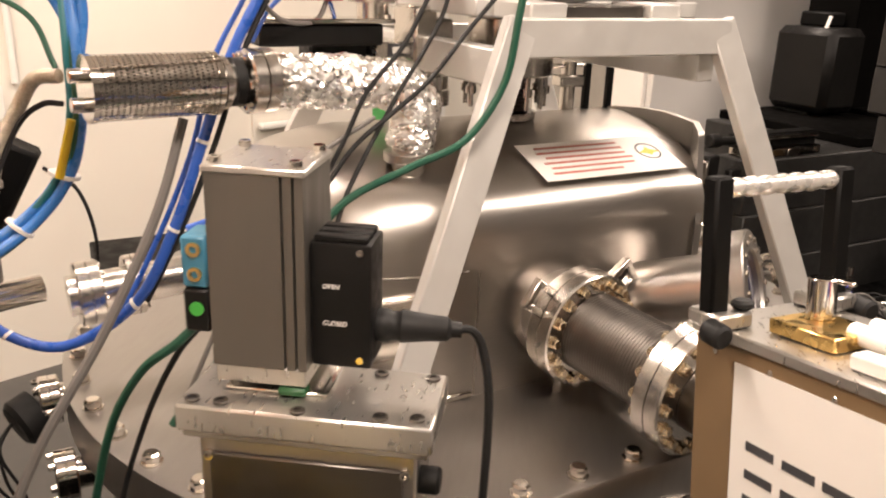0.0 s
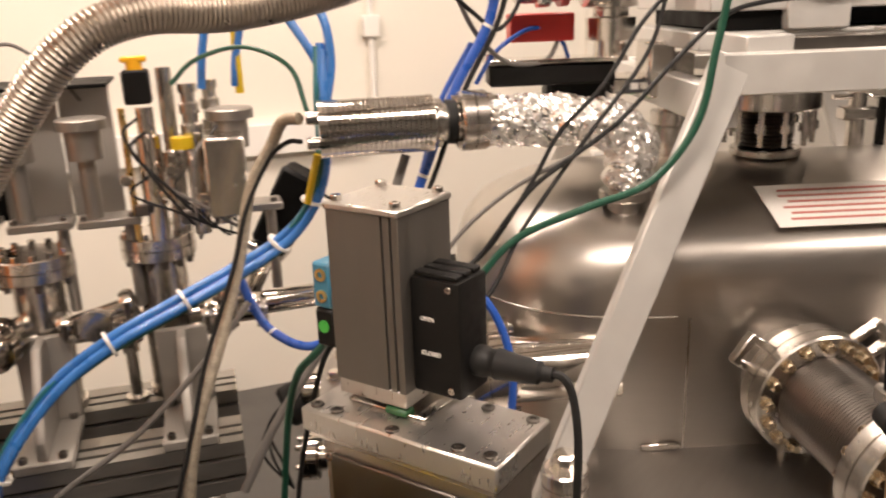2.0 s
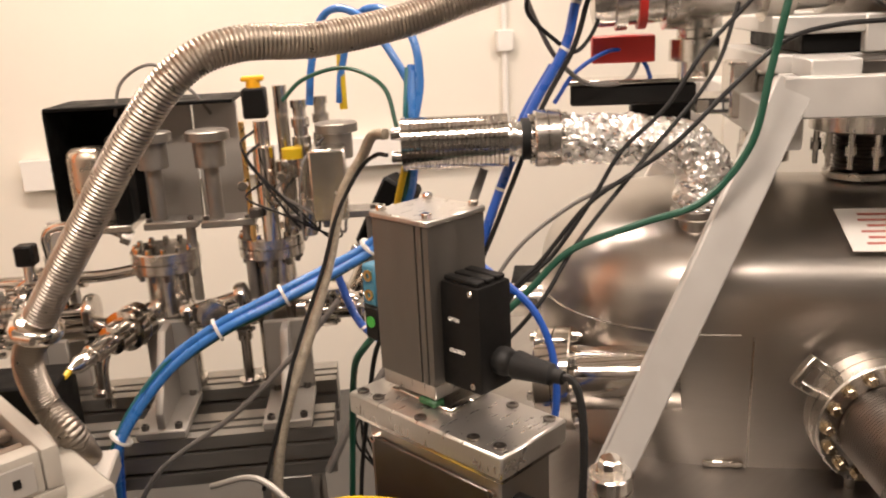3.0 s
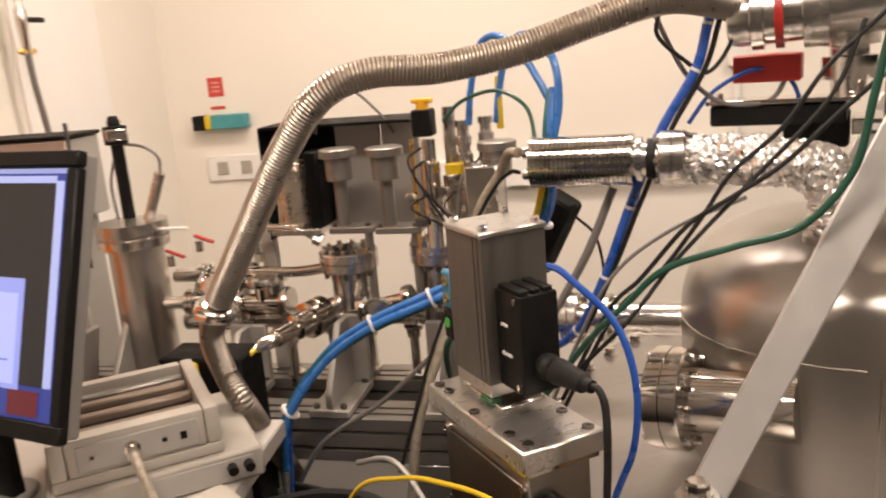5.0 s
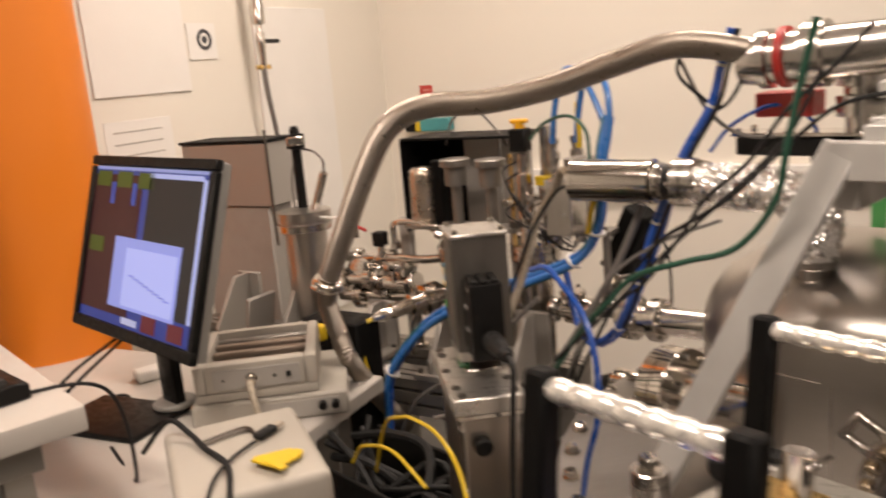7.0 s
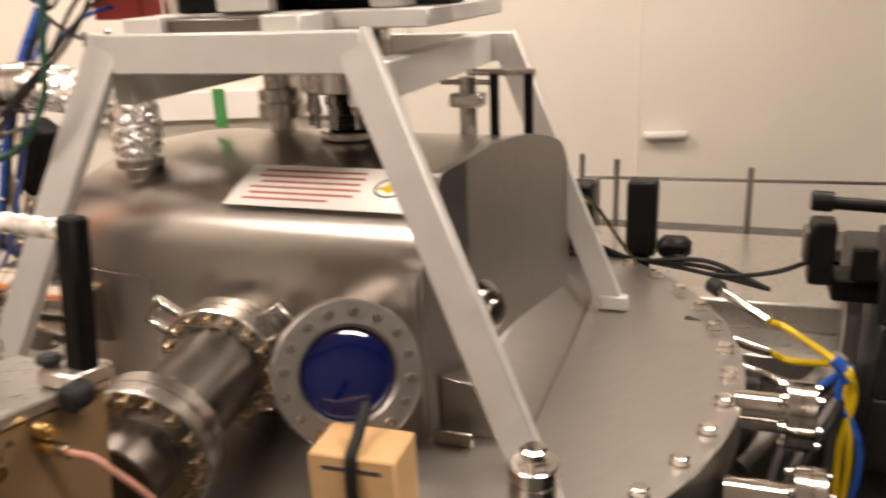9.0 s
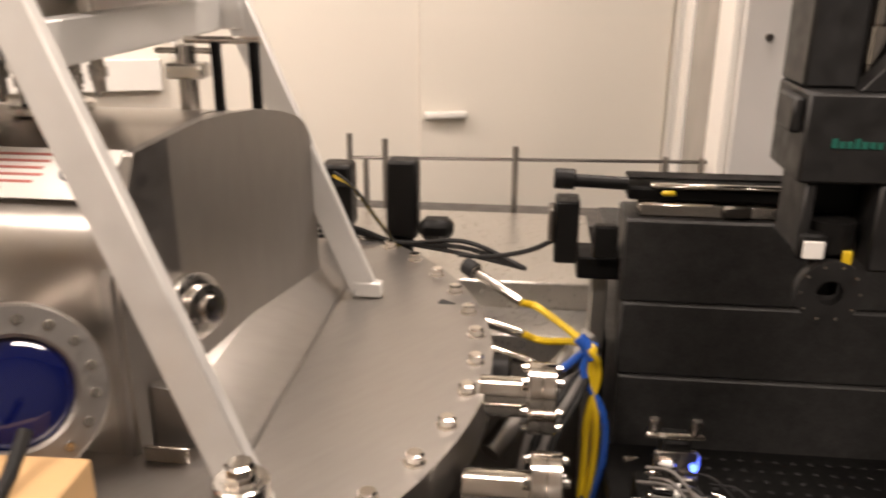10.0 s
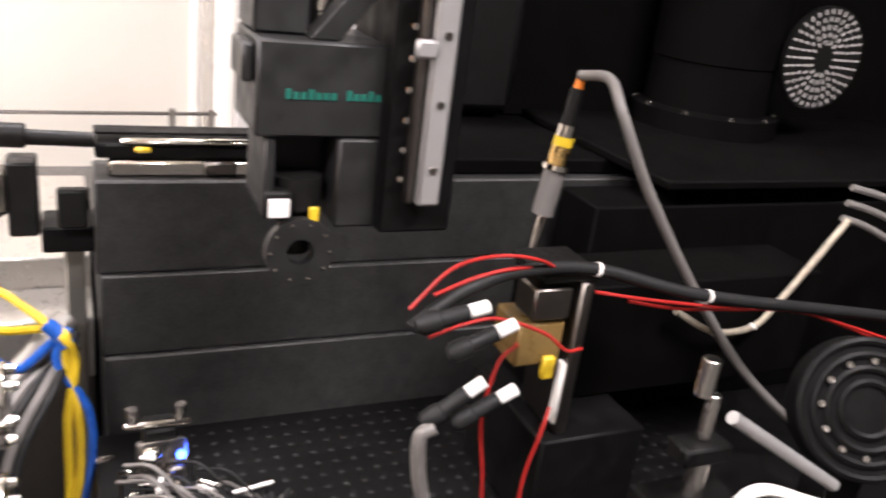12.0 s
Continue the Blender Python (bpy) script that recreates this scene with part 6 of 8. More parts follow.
    add_tube(bm, [WM @ Vector(v) for v in ((0.115, 0.115, 0.067), (0.08, 0.15, 0.067), (0.05, 0.20, 0.067), (0.03, 0.26, 0.06))], 0.0025, 8)
    part("lead", bm, RUBBER, us)
    bm = bm_new()
    PL = WM @ Matrix.Translation((0.132, 0.098, 0.069)) @ Matrix.Rotation(radians(-38), 4, "Z")
    add_box(bm, (0.035, 0.016, 0.009), PL, 0.002)
    part("plug", bm, RUBBER, us)
    bm = bm_new()
    add_box(bm, (0.016, 0.012, 0.005), PL @ Matrix.Translation((0.0255, 0, 0)), 0.0005)
    part("plug_tip", bm, STEEL_POLISHED, us)
    bm = bm_new()
    for k in range(9):
        a = 0.7 * k
        add_box(bm, (0.05, 0.012, 0.004), WM @ Matrix.Translation((0.13 + 0.012 * math.sin(a), 0.165 + 0.005 * k, 0.064 + 0.001 * k)) @ Matrix.Rotation(a * 0.2, 4, "Z"), 0.001)
    solo("yellow_tape", bm, YELLOW, "crumpled yellow tape lying on the control box", "tape")
    bm = bm_new()
    add_box(bm, (0.045, 0.06, 0.022), Matrix.Translation((-0.638, 0.099, 1.2705)) @ Matrix.Rotation(0.5, 4, "Z"), 0.004)
    solo("network_box", bm, WHITE_PLASTIC, "small white plastic network box behind the screen", "network box")
    cw = thing("desk_cables", "tangle of black cables behind the screen", "cable", Vector((-0.5, 0.05, 1.30)))
    for pts in (((-0.52, 0.10, 1.40), (-0.44, 0.02, 1.36), (-0.50, -0.08, 1.27), (-0.62, -0.06, 1.262)), ((-0.50, 0.12, 1.41), (-0.40, 0.02, 1.34), (-0.46, -0.06, 1.262), (-0.55, 0.06, 1.262), (-0.45, 0.10, 1.262)), ((-0.06, 0.04, 1.455), (-0.12, 0.14, 1.44), (-0.15, 0.17, 1.38), (-0.16, 0.17, 1.262), (-0.30, 0.10, 1.262))):
        bm = bm_new()
        add_tube(bm, pts, 0.003, 8)
        part("lead", bm, RUBBER, cw)
    # orange column
    oc = thing("orange_panel", "tall curved orange panel beside the side wall", "panel", rl(0.22, -1.99, FLOOR))
    bm = bm_new()
    outer = [(0.17 * math.cos(t), 0.17 * math.sin(t)) for t in [2 * math.pi * i / 40 for i in range(40)]]
    add_prism(bm, outer, CEIL - FLOOR - 0.002, RM @ Matrix.Translation((0.22, -1.99, FLOOR + 0.001)))
    part("panel", bm, ORANGE, oc, angle=60)
    bm = bm_new()
    add_box(bm, (0.05, 0.05, CEIL - FLOOR - 0.002), RM @ Matrix.Translation((0.36, -2.26, (CEIL + FLOOR) / 2)), 0.004)
    part("edge_post", bm, GREY_PANEL, oc)


# case colour greyed to hold the shade under the instrument
SHADED_CASE = surface("shaded_case", (0.36, 0.335, 0.29), 0.5, 0.0, 0.05, 40, 0.04, 400)
WHITE_LAMINATE = surface("white_laminate", (0.48, 0.45, 0.41), 0.4, 0.0, 0.03, 30, 0.02, 300)
GREY_PLASTIC = surface("grey_plastic", (0.21, 0.20, 0.185), 0.5, 0.0, 0.05, 40, 0.04, 400)
KEY_MAT = surface("key_plastic", (0.035, 0.032, 0.03), 0.5, 0.0, 0.1, 60)
TRAY_BROWN = surface("brown_tray", (0.22, 0.17, 0.13), 0.45, 0.3, 0.1, 40)
desk_corner()


# ---- things on the walls ----
def wall_items():
    def plate(name, label, cat, a0, a1, z0, z1, t, mat, b=0.0):
        bm = bm_new()
        add_box(bm, (a1 - a0, t, z1 - z0), RM @ Matrix.Translation(((a0 + a1) / 2, b - t / 2 - 0.0005, (z0 + z1) / 2)), min(0.002, t * 0.3))
        return solo(name, bm, mat, label, cat)
    def side(name, label, cat, b0, b1, z0, z1, t, mat):
        bm = bm_new()
        add_box(bm, (t, abs(b1 - b0), z1 - z0), RM @ Matrix.Translation((t / 2 + 0.0005, (b0 + b1) / 2, (z0 + z1) / 2)), min(0.002, t * 0.3))
        return solo(name, bm, mat, label, cat)
    sg = thing("red_sign", "small red square safety sign on the cream wall", "sign", rl(0.21, 0, 1.69))
    bm = bm_new()
    add_box(bm, (0.062, 0.003, 0.072), RM @ Matrix.Translation((0.21, -0.002, 1.728)))
    part("panel", bm, RED_SIGN, sg)
    for k in range(3):
        bm = bm_new()
        add_box(bm, (0.034, 0.001, 0.006), RM @ Matrix.Translation((0.212, -0.0042, 1.712 + 0.016 * k)))
        part("text_bar", bm, PALE_RED, sg)
    plate("red_strip", "narrow red and white label strip on the wall", "label", 0.18, 0.24, 1.642, 1.654, 0.002, RED_SIGN)
    cp = thing("call_point", "teal and black switch unit on the cream wall", "switch", rl(0.22, 0, 1.57))
    for a0, a1, mat in ((0.115, 0.165, BLACK_PLASTIC), (0.1655, 0.19, YELLOW), (0.1905, 0.335, TEAL)):
        bm = bm_new()
        add_box(bm, (a1 - a0, 0.05, 0.055), RM @ Matrix.Translation(((a0 + a1) / 2, -0.026, 1.595)), 0.004)
        part("unit", bm, mat, cp)
    so = thing("wall_socket", "white double wall socket plate", "socket", rl(0.25, 0, 1.36))
    bm = bm_new()
    add_box(bm, (0.235, 0.012, 0.10), RM @ Matrix.Translation((0.252, -0.0065, 1.412)), 0.003)
    part("plate", bm, WHITE_PLASTIC, so)
    for a in (0.20, 0.30):
        bm = bm_new()
        add_box(bm, (0.045, 0.004, 0.05), RM @ Matrix.Translation((a, -0.0145, 1.412)), 0.002)
        part("outlet", bm, CREAM_PLASTIC, so)
    tr = plate("trim_dado", "white cable trunking running along the wall", "trim", 0.45, 2.1, 1.285, 1.39, 0.045, WHITE_PAINT)
    tr["kind"] = "structure"
    cd = thing("conduit", "thin white conduit with a junction box on the wall", "conduit", rl(2.15, 0, 1.39))
    bm = bm_new()
    add_cyl(bm, rl(2.15, -0.014, 1.391), rl(2.15, -0.014, CEIL - 0.001), 0.011, 12)
    part("pipe", bm, WHITE_PLASTIC, cd)
    bm = bm_new()
    add_box(bm, (0.06, 0.035, 0.075), RM @ Matrix.Translation((2.15, -0.0185, 1.70)), 0.004)
    part("junction_box", bm, WHITE_PLASTIC, cd)
    # door in the back wall
    dr = thing("door_1", "cream flush door with a white pull handle, closed", "door", rl(3.5, 0, FLOOR), kind="structure")
    bm = bm_new()
    add_box(bm, (1.0, 0.012, CEIL - FLOOR - 0.012), RM @ Matrix.Translation((3.515, -0.0065, (CEIL + FLOOR) / 2)), 0.003)
    part("leaf", bm, WALL_PAINT, dr)
    bm = bm_new()
    add_box(bm, (0.165, 0.03, 0.028), RM @ Matrix.Translation((3.11, -0.042, 1.165)), 0.012, 3)
    for a in (3.05, 3.17):
        add_box(bm, (0.022, 0.02, 0.02), RM @ Matrix.Translation((a, -0.02, 1.165)))
    part("handle", bm, WHITE_PLASTIC, dr, "white pull handle")
    fj = thing("trim_door_frame", "pale door frame posts at the wall corner", "trim", rl(4.1, 0, FLOOR), kind="structure")
    for a, w, d in ((4.05, 0.05, 0.05),):
        bm = bm_new()
        add_box(bm, (w, d, CEIL - FLOOR - 0.012), RM @ Matrix.Translation((a, -d / 2 - 0.001, (CEIL + FLOOR) / 2)), 0.004)
        part("post", bm, WHITE_PAINT, fj)
    # notices and service pipe on the side wall
    side("notice_board", "large white notice sheet on the side wall", "notice", -1.577, -1.19, 1.83, 2.45, 0.006, WHITE_PAINT)
    side("notice_paper", "white paper with faint print on the side wall", "notice", -1.56, -1.3, 1.62, 1.76, 0.002, PAPER)
    for k in range(3):
        side("print_line", "grey line of print on the wall notice", "notice", -1.53, -1.34, 1.655 + 0.035 * k, 1.659 + 0.035 * k, 0.003, GREY_PAINT)
    lg = thing("notice_card", "white card with a dark round mark on the side wall", "notice", rl(0, -1.11, 1.93))
    bm = bm_new()
    add_box(bm, (0.004, 0.13, 0.115), RM @ Matrix.Translation((0.003, -1.115, 1.985)))
    part("card", bm, PAPER, lg)
    bm = bm_new()
    add_lathe(bm, [(0.034, 0), (0.034, 0.0008), (0.022, 0.0008), (0.022, 0)], RM @ Matrix.Translation((0.0055, -1.105, 1.99)) @ Matrix.Rotation(radians(90), 4, "Y"), 24, caps=False)
    add_lathe(bm, [(0.012, 0.0), (0.012, 0.0008)], RM @ Matrix.Translation((0.0055, -1.105, 1.99)) @ Matrix.Rotation(radians(90), 4, "Y"), 16)
    part("mark", bm, INK, lg)
    pn = side("wall_panel", "flat off-white panel fixed to the side wall", "panel", -0.86, -0.42, 0.9, 2.1, 0.012, WHITE_PAINT)
    sp = thing("service_tap", "steel gas tap with a black lever and hanging hose", "valve", rl(0.1, -0.92, 1.6))
    w = rl(0.09, -0.925, 0)
    def wp(z, da=0.0, db=0.0):
        return rl(0.09 + da, -0.925 + db, z)
    bm = bm_new()
    add_lathe(bm, [(0.018, 2.03), (0.024, 2.035), (0.024, 2.10), (0.02, 2.105), (0.02, 2.4), (0.026, 2.402), (0.026, CEIL - 0.001)], Matrix.Translation((w.x, w.y, 0)), 18)
    add_lathe(bm, [(0.008, 1.88), (0.012, 1.90), (0.014, 1.94), (0.016, 1.96), (0.016, 2.0), (0.01, 2.01), (0.01, 2.035)], Matrix.Translation((w.x, w.y, 0)), 16)
    part("body", bm, STEEL_MACHINED, sp)
    bm = bm_new()
    add_box(bm, (0.02, 0.11, 0.014), RM @ Matrix.Translation((0.09, -0.885, 1.975)), 0.004)
    part("lever", bm, RUBBER, sp)
    bm = bm_new()
    add_box(bm, (0.012, 0.075, 0.016), RM @ Matrix.Translation((0.09, -0.925, 1.888)), 0.004)
    part("wing", bm, BRASS, sp)
    bm = bm_new()
    add_tube(bm, [wp(1.89), wp(1.80, 0, 0.005), wp(1.70, 0, 0.02), wp(1.60, 0, 0.03), wp(1.45, 0, 0.03)], 0.009, 10)
    part("hose", bm, GREY_CABLE, sp)


RED_SIGN = surface("red_sign_paint", (0.55, 0.06, 0.05), 0.5)
PALE_RED = surface("pale_red", (0.72, 0.35, 0.30), 0.5)
TEAL = surface("teal_plastic", (0.06, 0.28, 0.30), 0.5)
wall_items()

# ---- hoses and cables ----
def hose():
    h = thing("corrugated_hose", "thick corrugated stainless steel vacuum hose", "hose", (-0.46, 0.565, 1.05))
    bm = bm_new()
    add_tube(bm, [(-0.075, 1.145, 1.822), (-0.09, 1.03, 1.843), (-0.13, 0.945, 1.824), (-0.175, 0.86, 1.797), (-0.212, 0.765, 1.782), (-0.238, 0.675, 1.782), (-0.263, 0.618, 1.757), (-0.308, 0.577, 1.690), (-0.378, 0.53, 1.575), (-0.438, 0.493, 1.480)], 0.0178, 20, 10, 0.0022, 0.005)
    part("upper_run", bm, HOSE_STEEL, h)
    bm = bm_new()
    d = Vector((-0.04, -0.01, -0.10)).normalized()
    c = Vector((-0.447, 0.490, 1.466))
    add_lathe(bm, [(0.019, -0.012), (0.027, -0.010), (0.032, -0.004), (0.032, 0.004), (0.027, 0.010), (0.019, 0.012)], along(c, c + d), 24)
    part("clamp", bm, STEEL_POLISHED, h, "polished clamp ring")
    bm = bm_new()
    add_cyl(bm, c + Vector((0.02, -0.03, 0)), c + Vector((0.045, -0.02, 0.0)), 0.005, 10)
    part("wing_nut", bm, STEEL_MACHINED, h)
    bm = bm_new()
    add_tube(bm, [c + d * 0.01, (-0.479, 0.483, 1.414), (-0.490, 0.497, 1.350), (-0.455, 0.515, 1.302), (-0.569, 0.578, 1.158), (-0.651, 0.619, 1.070)], 0.0168, 20, 10, 0.002, 0.005)
    part("lower_run", bm, HOSE_STEEL, h)


hose()


def cable(name, label, pts, r, mat, seg=8, ties=()):
    t = thing(name, label, "cable", Vector(min(pts, key=lambda q: q[2])))
    bm = bm_new()
    add_tube(bm, pts, r, seg)
    part("run", bm, mat, t)
    for i in ties:
        p, q = Vector(pts[i]), Vector(pts[i + 1])
        d = (q - p).normalized()
        bm = bm_new()
        add_lathe(bm, [(r + 0.0012, -0.002), (r + 0.0012, 0.002)], along(p, p + d), 12)
        part("tie", bm, WHITE_PLASTIC, t, "white cable tie")
    return t


def shift(pts, dx=0.0, dy=0.0, dz=0.0, wob=0.0, seed=0):
    rnd = random.Random(seed)
    return [(x + dx + rnd.uniform(-wob, wob), y + dy + rnd.uniform(-wob, wob), z + dz + rnd.uniform(-wob, wob)) for x, y, z in pts]


def cables():
    main = [(-0.53, 0.575, 1.06), (-0.525, 0.58, 1.17), (-0.518, 0.594, 1.25), (-0.487, 0.657, 1.339), (-0.452, 0.727, 1.388), (-0.41, 0.815, 1.424), (-0.352, 0.934, 1.478), (-0.310, 0.964, 1.535), (-0.293, 0.972, 1.60), (-0.290, 0.973, 1.67), (-0.300, 0.99, 1.73)]
    k = 0
    bd = thing("tube_bundle", "bundle of blue pneumatic tubes held by white ties", "tube bundle", Vector(main[0]))
    for dx, dy, dz, r, mat, lab in ((0, 0, 0.007, 0.0062, BLUE_LIGHT, "light blue tube"), (0.008, -0.004, -0.002, 0.0062, BLUE_LIGHT, "light blue tube"), (-0.006, 0.004, -0.004, 0.0062, BLUE_TUBE, "blue tube"), (0.003, -0.006, -0.010, 0.0045, GREEN_CABLE, "dark green cable"), (0.006, 0.004, 0.004, 0.0045, BLUE_TUBE, "blue tube"), (-0.003, -0.005, 0.002, 0.0045, TEAL_CABLE, "teal cable")):
        k += 1
        bm = bm_new()
        add_tube(bm, shift(main, dx, dy, dz, 0.0012, k), r, 10)
        part("tube", bm, mat, bd, lab)
    for i in (2, 4, 5, 6, 7):
        p, q = Vector(main[i]), Vector(main[i + 1])
        bm = bm_new()
        add_lathe(bm, [(0.0175, -0.002), (0.0175, 0.002)], along(p, q), 16)
        part("tie", bm, WHITE_PLASTIC, bd, "white cable tie")
    bm = bm_new()
    add_tube(bm, shift(main[7:9], 0.004, -0.016, 0), 0.005, 8, 4)
    part("marker", bm, YELLOW, bd, "yellow marker sleeve")
    # tubes fanning out above
    arc = [(-0.293, 0.972, 1.66), (-0.303, 0.989, 1.70), (-0.327, 0.984, 1.745), (-0.369, 0.974, 1.796), (-0.417, 0.963, 1.818), (-0.454, 0.954, 1.80), (-0.472, 0.945, 1.735), (-0.478, 0.94, 1.68)]
    cable("blue_tube", "light blue pneumatic tube arching to a fitting", arc, 0.0058, BLUE_LIGHT, 10)
    cable("blue_tube", "light blue pneumatic tube arching over the feedthroughs", [(-0.285, 0.975, 1.66), (-0.28, 0.985, 1.72), (-0.30, 0.99, 1.78), (-0.36, 0.99, 1.815), (-0.42, 0.99, 1.80), (-0.45, 0.985, 1.73), (-0.455, 0.98, 1.68)], 0.0058, BLUE_LIGHT, 10)
    cable("yellow_tube", "short yellow and green striped lead on a feedthrough", [(-0.452, 0.985, 1.67), (-0.452, 0.985, 1.72), (-0.45, 0.985, 1.755)], 0.006, YELLOW, 8)
    cable("green_cable", "dark green cable arching behind the gauge", [(-0.49, 0.90, 1.69), (-0.46, 0.92, 1.72), (-0.40, 0.95, 1.735), (-0.33, 0.96, 1.71), (-0.30, 0.955, 1.655)], 0.0032, GREEN_CABLE)
    cable("black_cable", "thin black cable looping behind the housing", [(-0.80, 0.78, 1.665), (-0.80, 0.80, 1.72), (-0.76, 0.84, 1.745), (-0.72, 0.88, 1.70), (-0.70, 0.9, 1.66)], 0.0028, GREY_CABLE)
    # blue tube beside the chamber, with its loop
    b2 = [(-0.083, 1.103, 1.86), (-0.096, 1.093, 1.81), (-0.106, 1.081, 1.752), (-0.136, 1.047, 1.674), (-0.166, 1.016, 1.572), (-0.198, 0.994, 1.47), (-0.245, 0.975, 1.379), (-0.326, 0.955, 1.325), (-0.40, 0.952, 1.333), (-0.44, 0.953, 1.37), (-0.465, 0.95, 1.43)]
    cable("blue_tube", "blue pneumatic tube hanging beside the chamber", b2, 0.0066, BLUE_TUBE, 10, (1, 2, 4, 5, 6, 8))
    cable("black_cable", "black cable tied along the blue tube", shift(b2[:7], 0.012, 0.004, 0.0, 0.004, 3), 0.0035, RUBBER)
    cable("blue_tube", "dark blue thin tube beside the gauge", shift(b2[2:8], -0.03, 0.02, -0.02, 0.006, 4), 0.0035, BLUE_TUBE)
    cable("coiled_cable", "loop of black cable tied near the pump", [(-0.134, 1.049, 1.835), (-0.138, 1.046, 1.80), (-0.116, 1.07, 1.766), (-0.095, 1.092, 1.748), (-0.076, 1.113, 1.785), (-0.075, 1.114, 1.83)], 0.0028, RUBBER)
    cable("grey_cable", "grey cable sagging under the red drive", [(-0.155, 1.04, 1.86), (-0.14, 1.065, 1.79), (-0.124, 1.09, 1.738), (-0.104, 1.13, 1.704), (-0.077, 1.182, 1.703), (-0.066, 1.205, 1.735)], 0.0032, GREY_CABLE)
    cable("blue_tube", "thin blue tube curving behind the red drive", [(-0.13, 1.09, 1.68), (-0.115, 1.12, 1.72), (-0.09, 1.17, 1.745), (-0.07, 1.21, 1.73), (-0.062, 1.23, 1.69)], 0.003, BLUE_TUBE)
    cable("blue_tube", "blue pneumatic tube bending down beside the valve", [(-0.085, 0.79, 1.54), (-0.04, 0.80, 1.553), (-0.008, 0.813, 1.535), (0.038, 0.829, 1.497), (0.06, 0.836, 1.435), (0.056, 0.835, 1.358), (0.03, 0.826, 1.283), (0.0, 0.82, 1.18)], 0.0042, BLUE_TUBE)
    # black and green cables draped from the stage to the valve
    cable("black_cable", "thin black cable draped from the pump over the chamber", [(0.15, 1.16, 1.85), (0.121, 1.128, 1.802), (0.09, 1.086, 1.752), (0.062, 1.05, 1.688), (0.030, 1.007, 1.640), (0.010, 0.979, 1.588), (-0.02, 0.94, 1.522), (-0.049, 0.901, 1.479), (-0.08, 0.87, 1.40), (-0.12, 0.84, 1.30)], 0.0028, RUBBER)
    cable("black_cable", "second thin black cable draped over the chamber", [(0.26, 1.17, 1.775), (0.213, 1.136, 1.772), (0.176, 1.096, 1.758), (0.139, 1.058, 1.714), (0.098, 1.014, 1.656), (0.063, 0.978, 1.622), (0.028, 0.941, 1.588), (-0.008, 0.903, 1.526), (-0.035, 0.874, 1.484), (-0.09, 0.84, 1.36)], 0.0028, RUBBER)
    cable("black_cable", "thin dark cable crossing in front of the foil pipe", [(0.034, 1.026, 1.609), (-0.013, 0.955, 1.575), (-0.053, 0.896, 1.52), (-0.09, 0.86, 1.42), (-0.13, 0.84, 1.32)], 0.0026, GREY_CABLE)
    cable("black_cable", "black cable hanging down to the valve", [(0.11, 1.12, 1.80), (0.10, 1.08, 1.72), (0.06, 1.0, 1.63), (0.03, 0.92, 1.55), (0.02, 0.86, 1.49), (-0.02, 0.80, 1.42)], 0.0026, RUBBER)
    cable("green_cable", "dark green cable draped from the frame over the chamber", [(0.21, 1.05, 1.86), (0.20, 1.04, 1.80), (0.19, 1.03, 1.729), (0.178, 1.02, 1.655), (0.142, 0.991, 1.597), (0.09, 0.948, 1.573), (0.033, 0.903, 1.545), (-0.002, 0.875, 1.501), (-0.04, 0.845, 1.45), (-0.12, 0.80, 1.33)], 0.0042, GREEN_CABLE)
    cable("green_cable", "dark green cable hanging from the solenoid block", [(-0.022, 0.66, 1.508), (-0.04, 0.66, 1.49), (-0.079, 0.677, 1.455), (-0.125, 0.705, 1.388), (-0.16, 0.725, 1.30), (-0.19, 0.74, 1.20)], 0.0038, GREEN_CABLE)
    cable("black_cable", "thin black lead hanging from the solenoid block", [(-0.02, 0.668, 1.507), (-0.05, 0.68, 1.47), (-0.09, 0.70, 1.40), (-0.13, 0.715, 1.30), (-0.15, 0.72, 1.20)], 0.0026, RUBBER)
    # braided lead of the caged gauge
    cable("braided_cable", "braided metal cable hanging from the gauge", [(-0.262, 0.90, 1.655), (-0.29, 0.90, 1.650), (-0.309, 0.895, 1.62), (-0.319, 0.863, 1.57), (-0.324, 0.838, 1.487), (-0.331, 0.80, 1.39), (-0.338, 0.762, 1.308), (-0.342, 0.738, 1.23), (-0.345, 0.72, 1.12)], 0.0075, BRAID, 12)
    cable("black_cable", "thin black lead wound along the braided cable", [(-0.262, 0.90, 1.627), (-0.285, 0.90, 1.625), (-0.304, 0.885, 1.605), (-0.315, 0.85, 1.549), (-0.318, 0.822, 1.481), (-0.334, 0.775, 1.369), (-0.336, 0.745, 1.293), (-0.35, 0.71, 1.18)], 0.003, RUBBER)
    cable("grey_cable", "grey cable slanting down behind the valve", [(-0.18, 1.0, 1.60), (-0.20, 0.96, 1.50), (-0.24, 0.90, 1.38), (-0.29, 0.84, 1.27), (-0.32, 0.80, 1.18)], 0.006, GREY_CABLE)
    cable("grey_cable", "pale grey cable along the bench front", [(-0.40, 0.66, 1.19), (-0.33, 0.69, 1.215), (-0.25, 0.70, 1.19), (-0.18, 0.70, 1.13)], 0.0045, GREY_PANEL)
    cable("grey_cable", "grey cable rising from the bench in front of the brackets", [(-0.55, 0.60, 1.10), (-0.50, 0.64, 1.19), (-0.42, 0.72, 1.27), (-0.36, 0.80, 1.36), (-0.34, 0.86, 1.42)], 0.004, GREY_CABLE)
    cable("yellow_cable", "thin yellow cable looping over the table edge", [(-0.16, 0.535, 1.22), (-0.083, 0.554, 1.331), (0.0, 0.575, 1.376), (0.06, 0.59, 1.395), (0.138, 0.61, 1.405), (0.2, 0.625, 1.38), (0.23, 0.63, 1.30)], 0.0026, YELLOW)
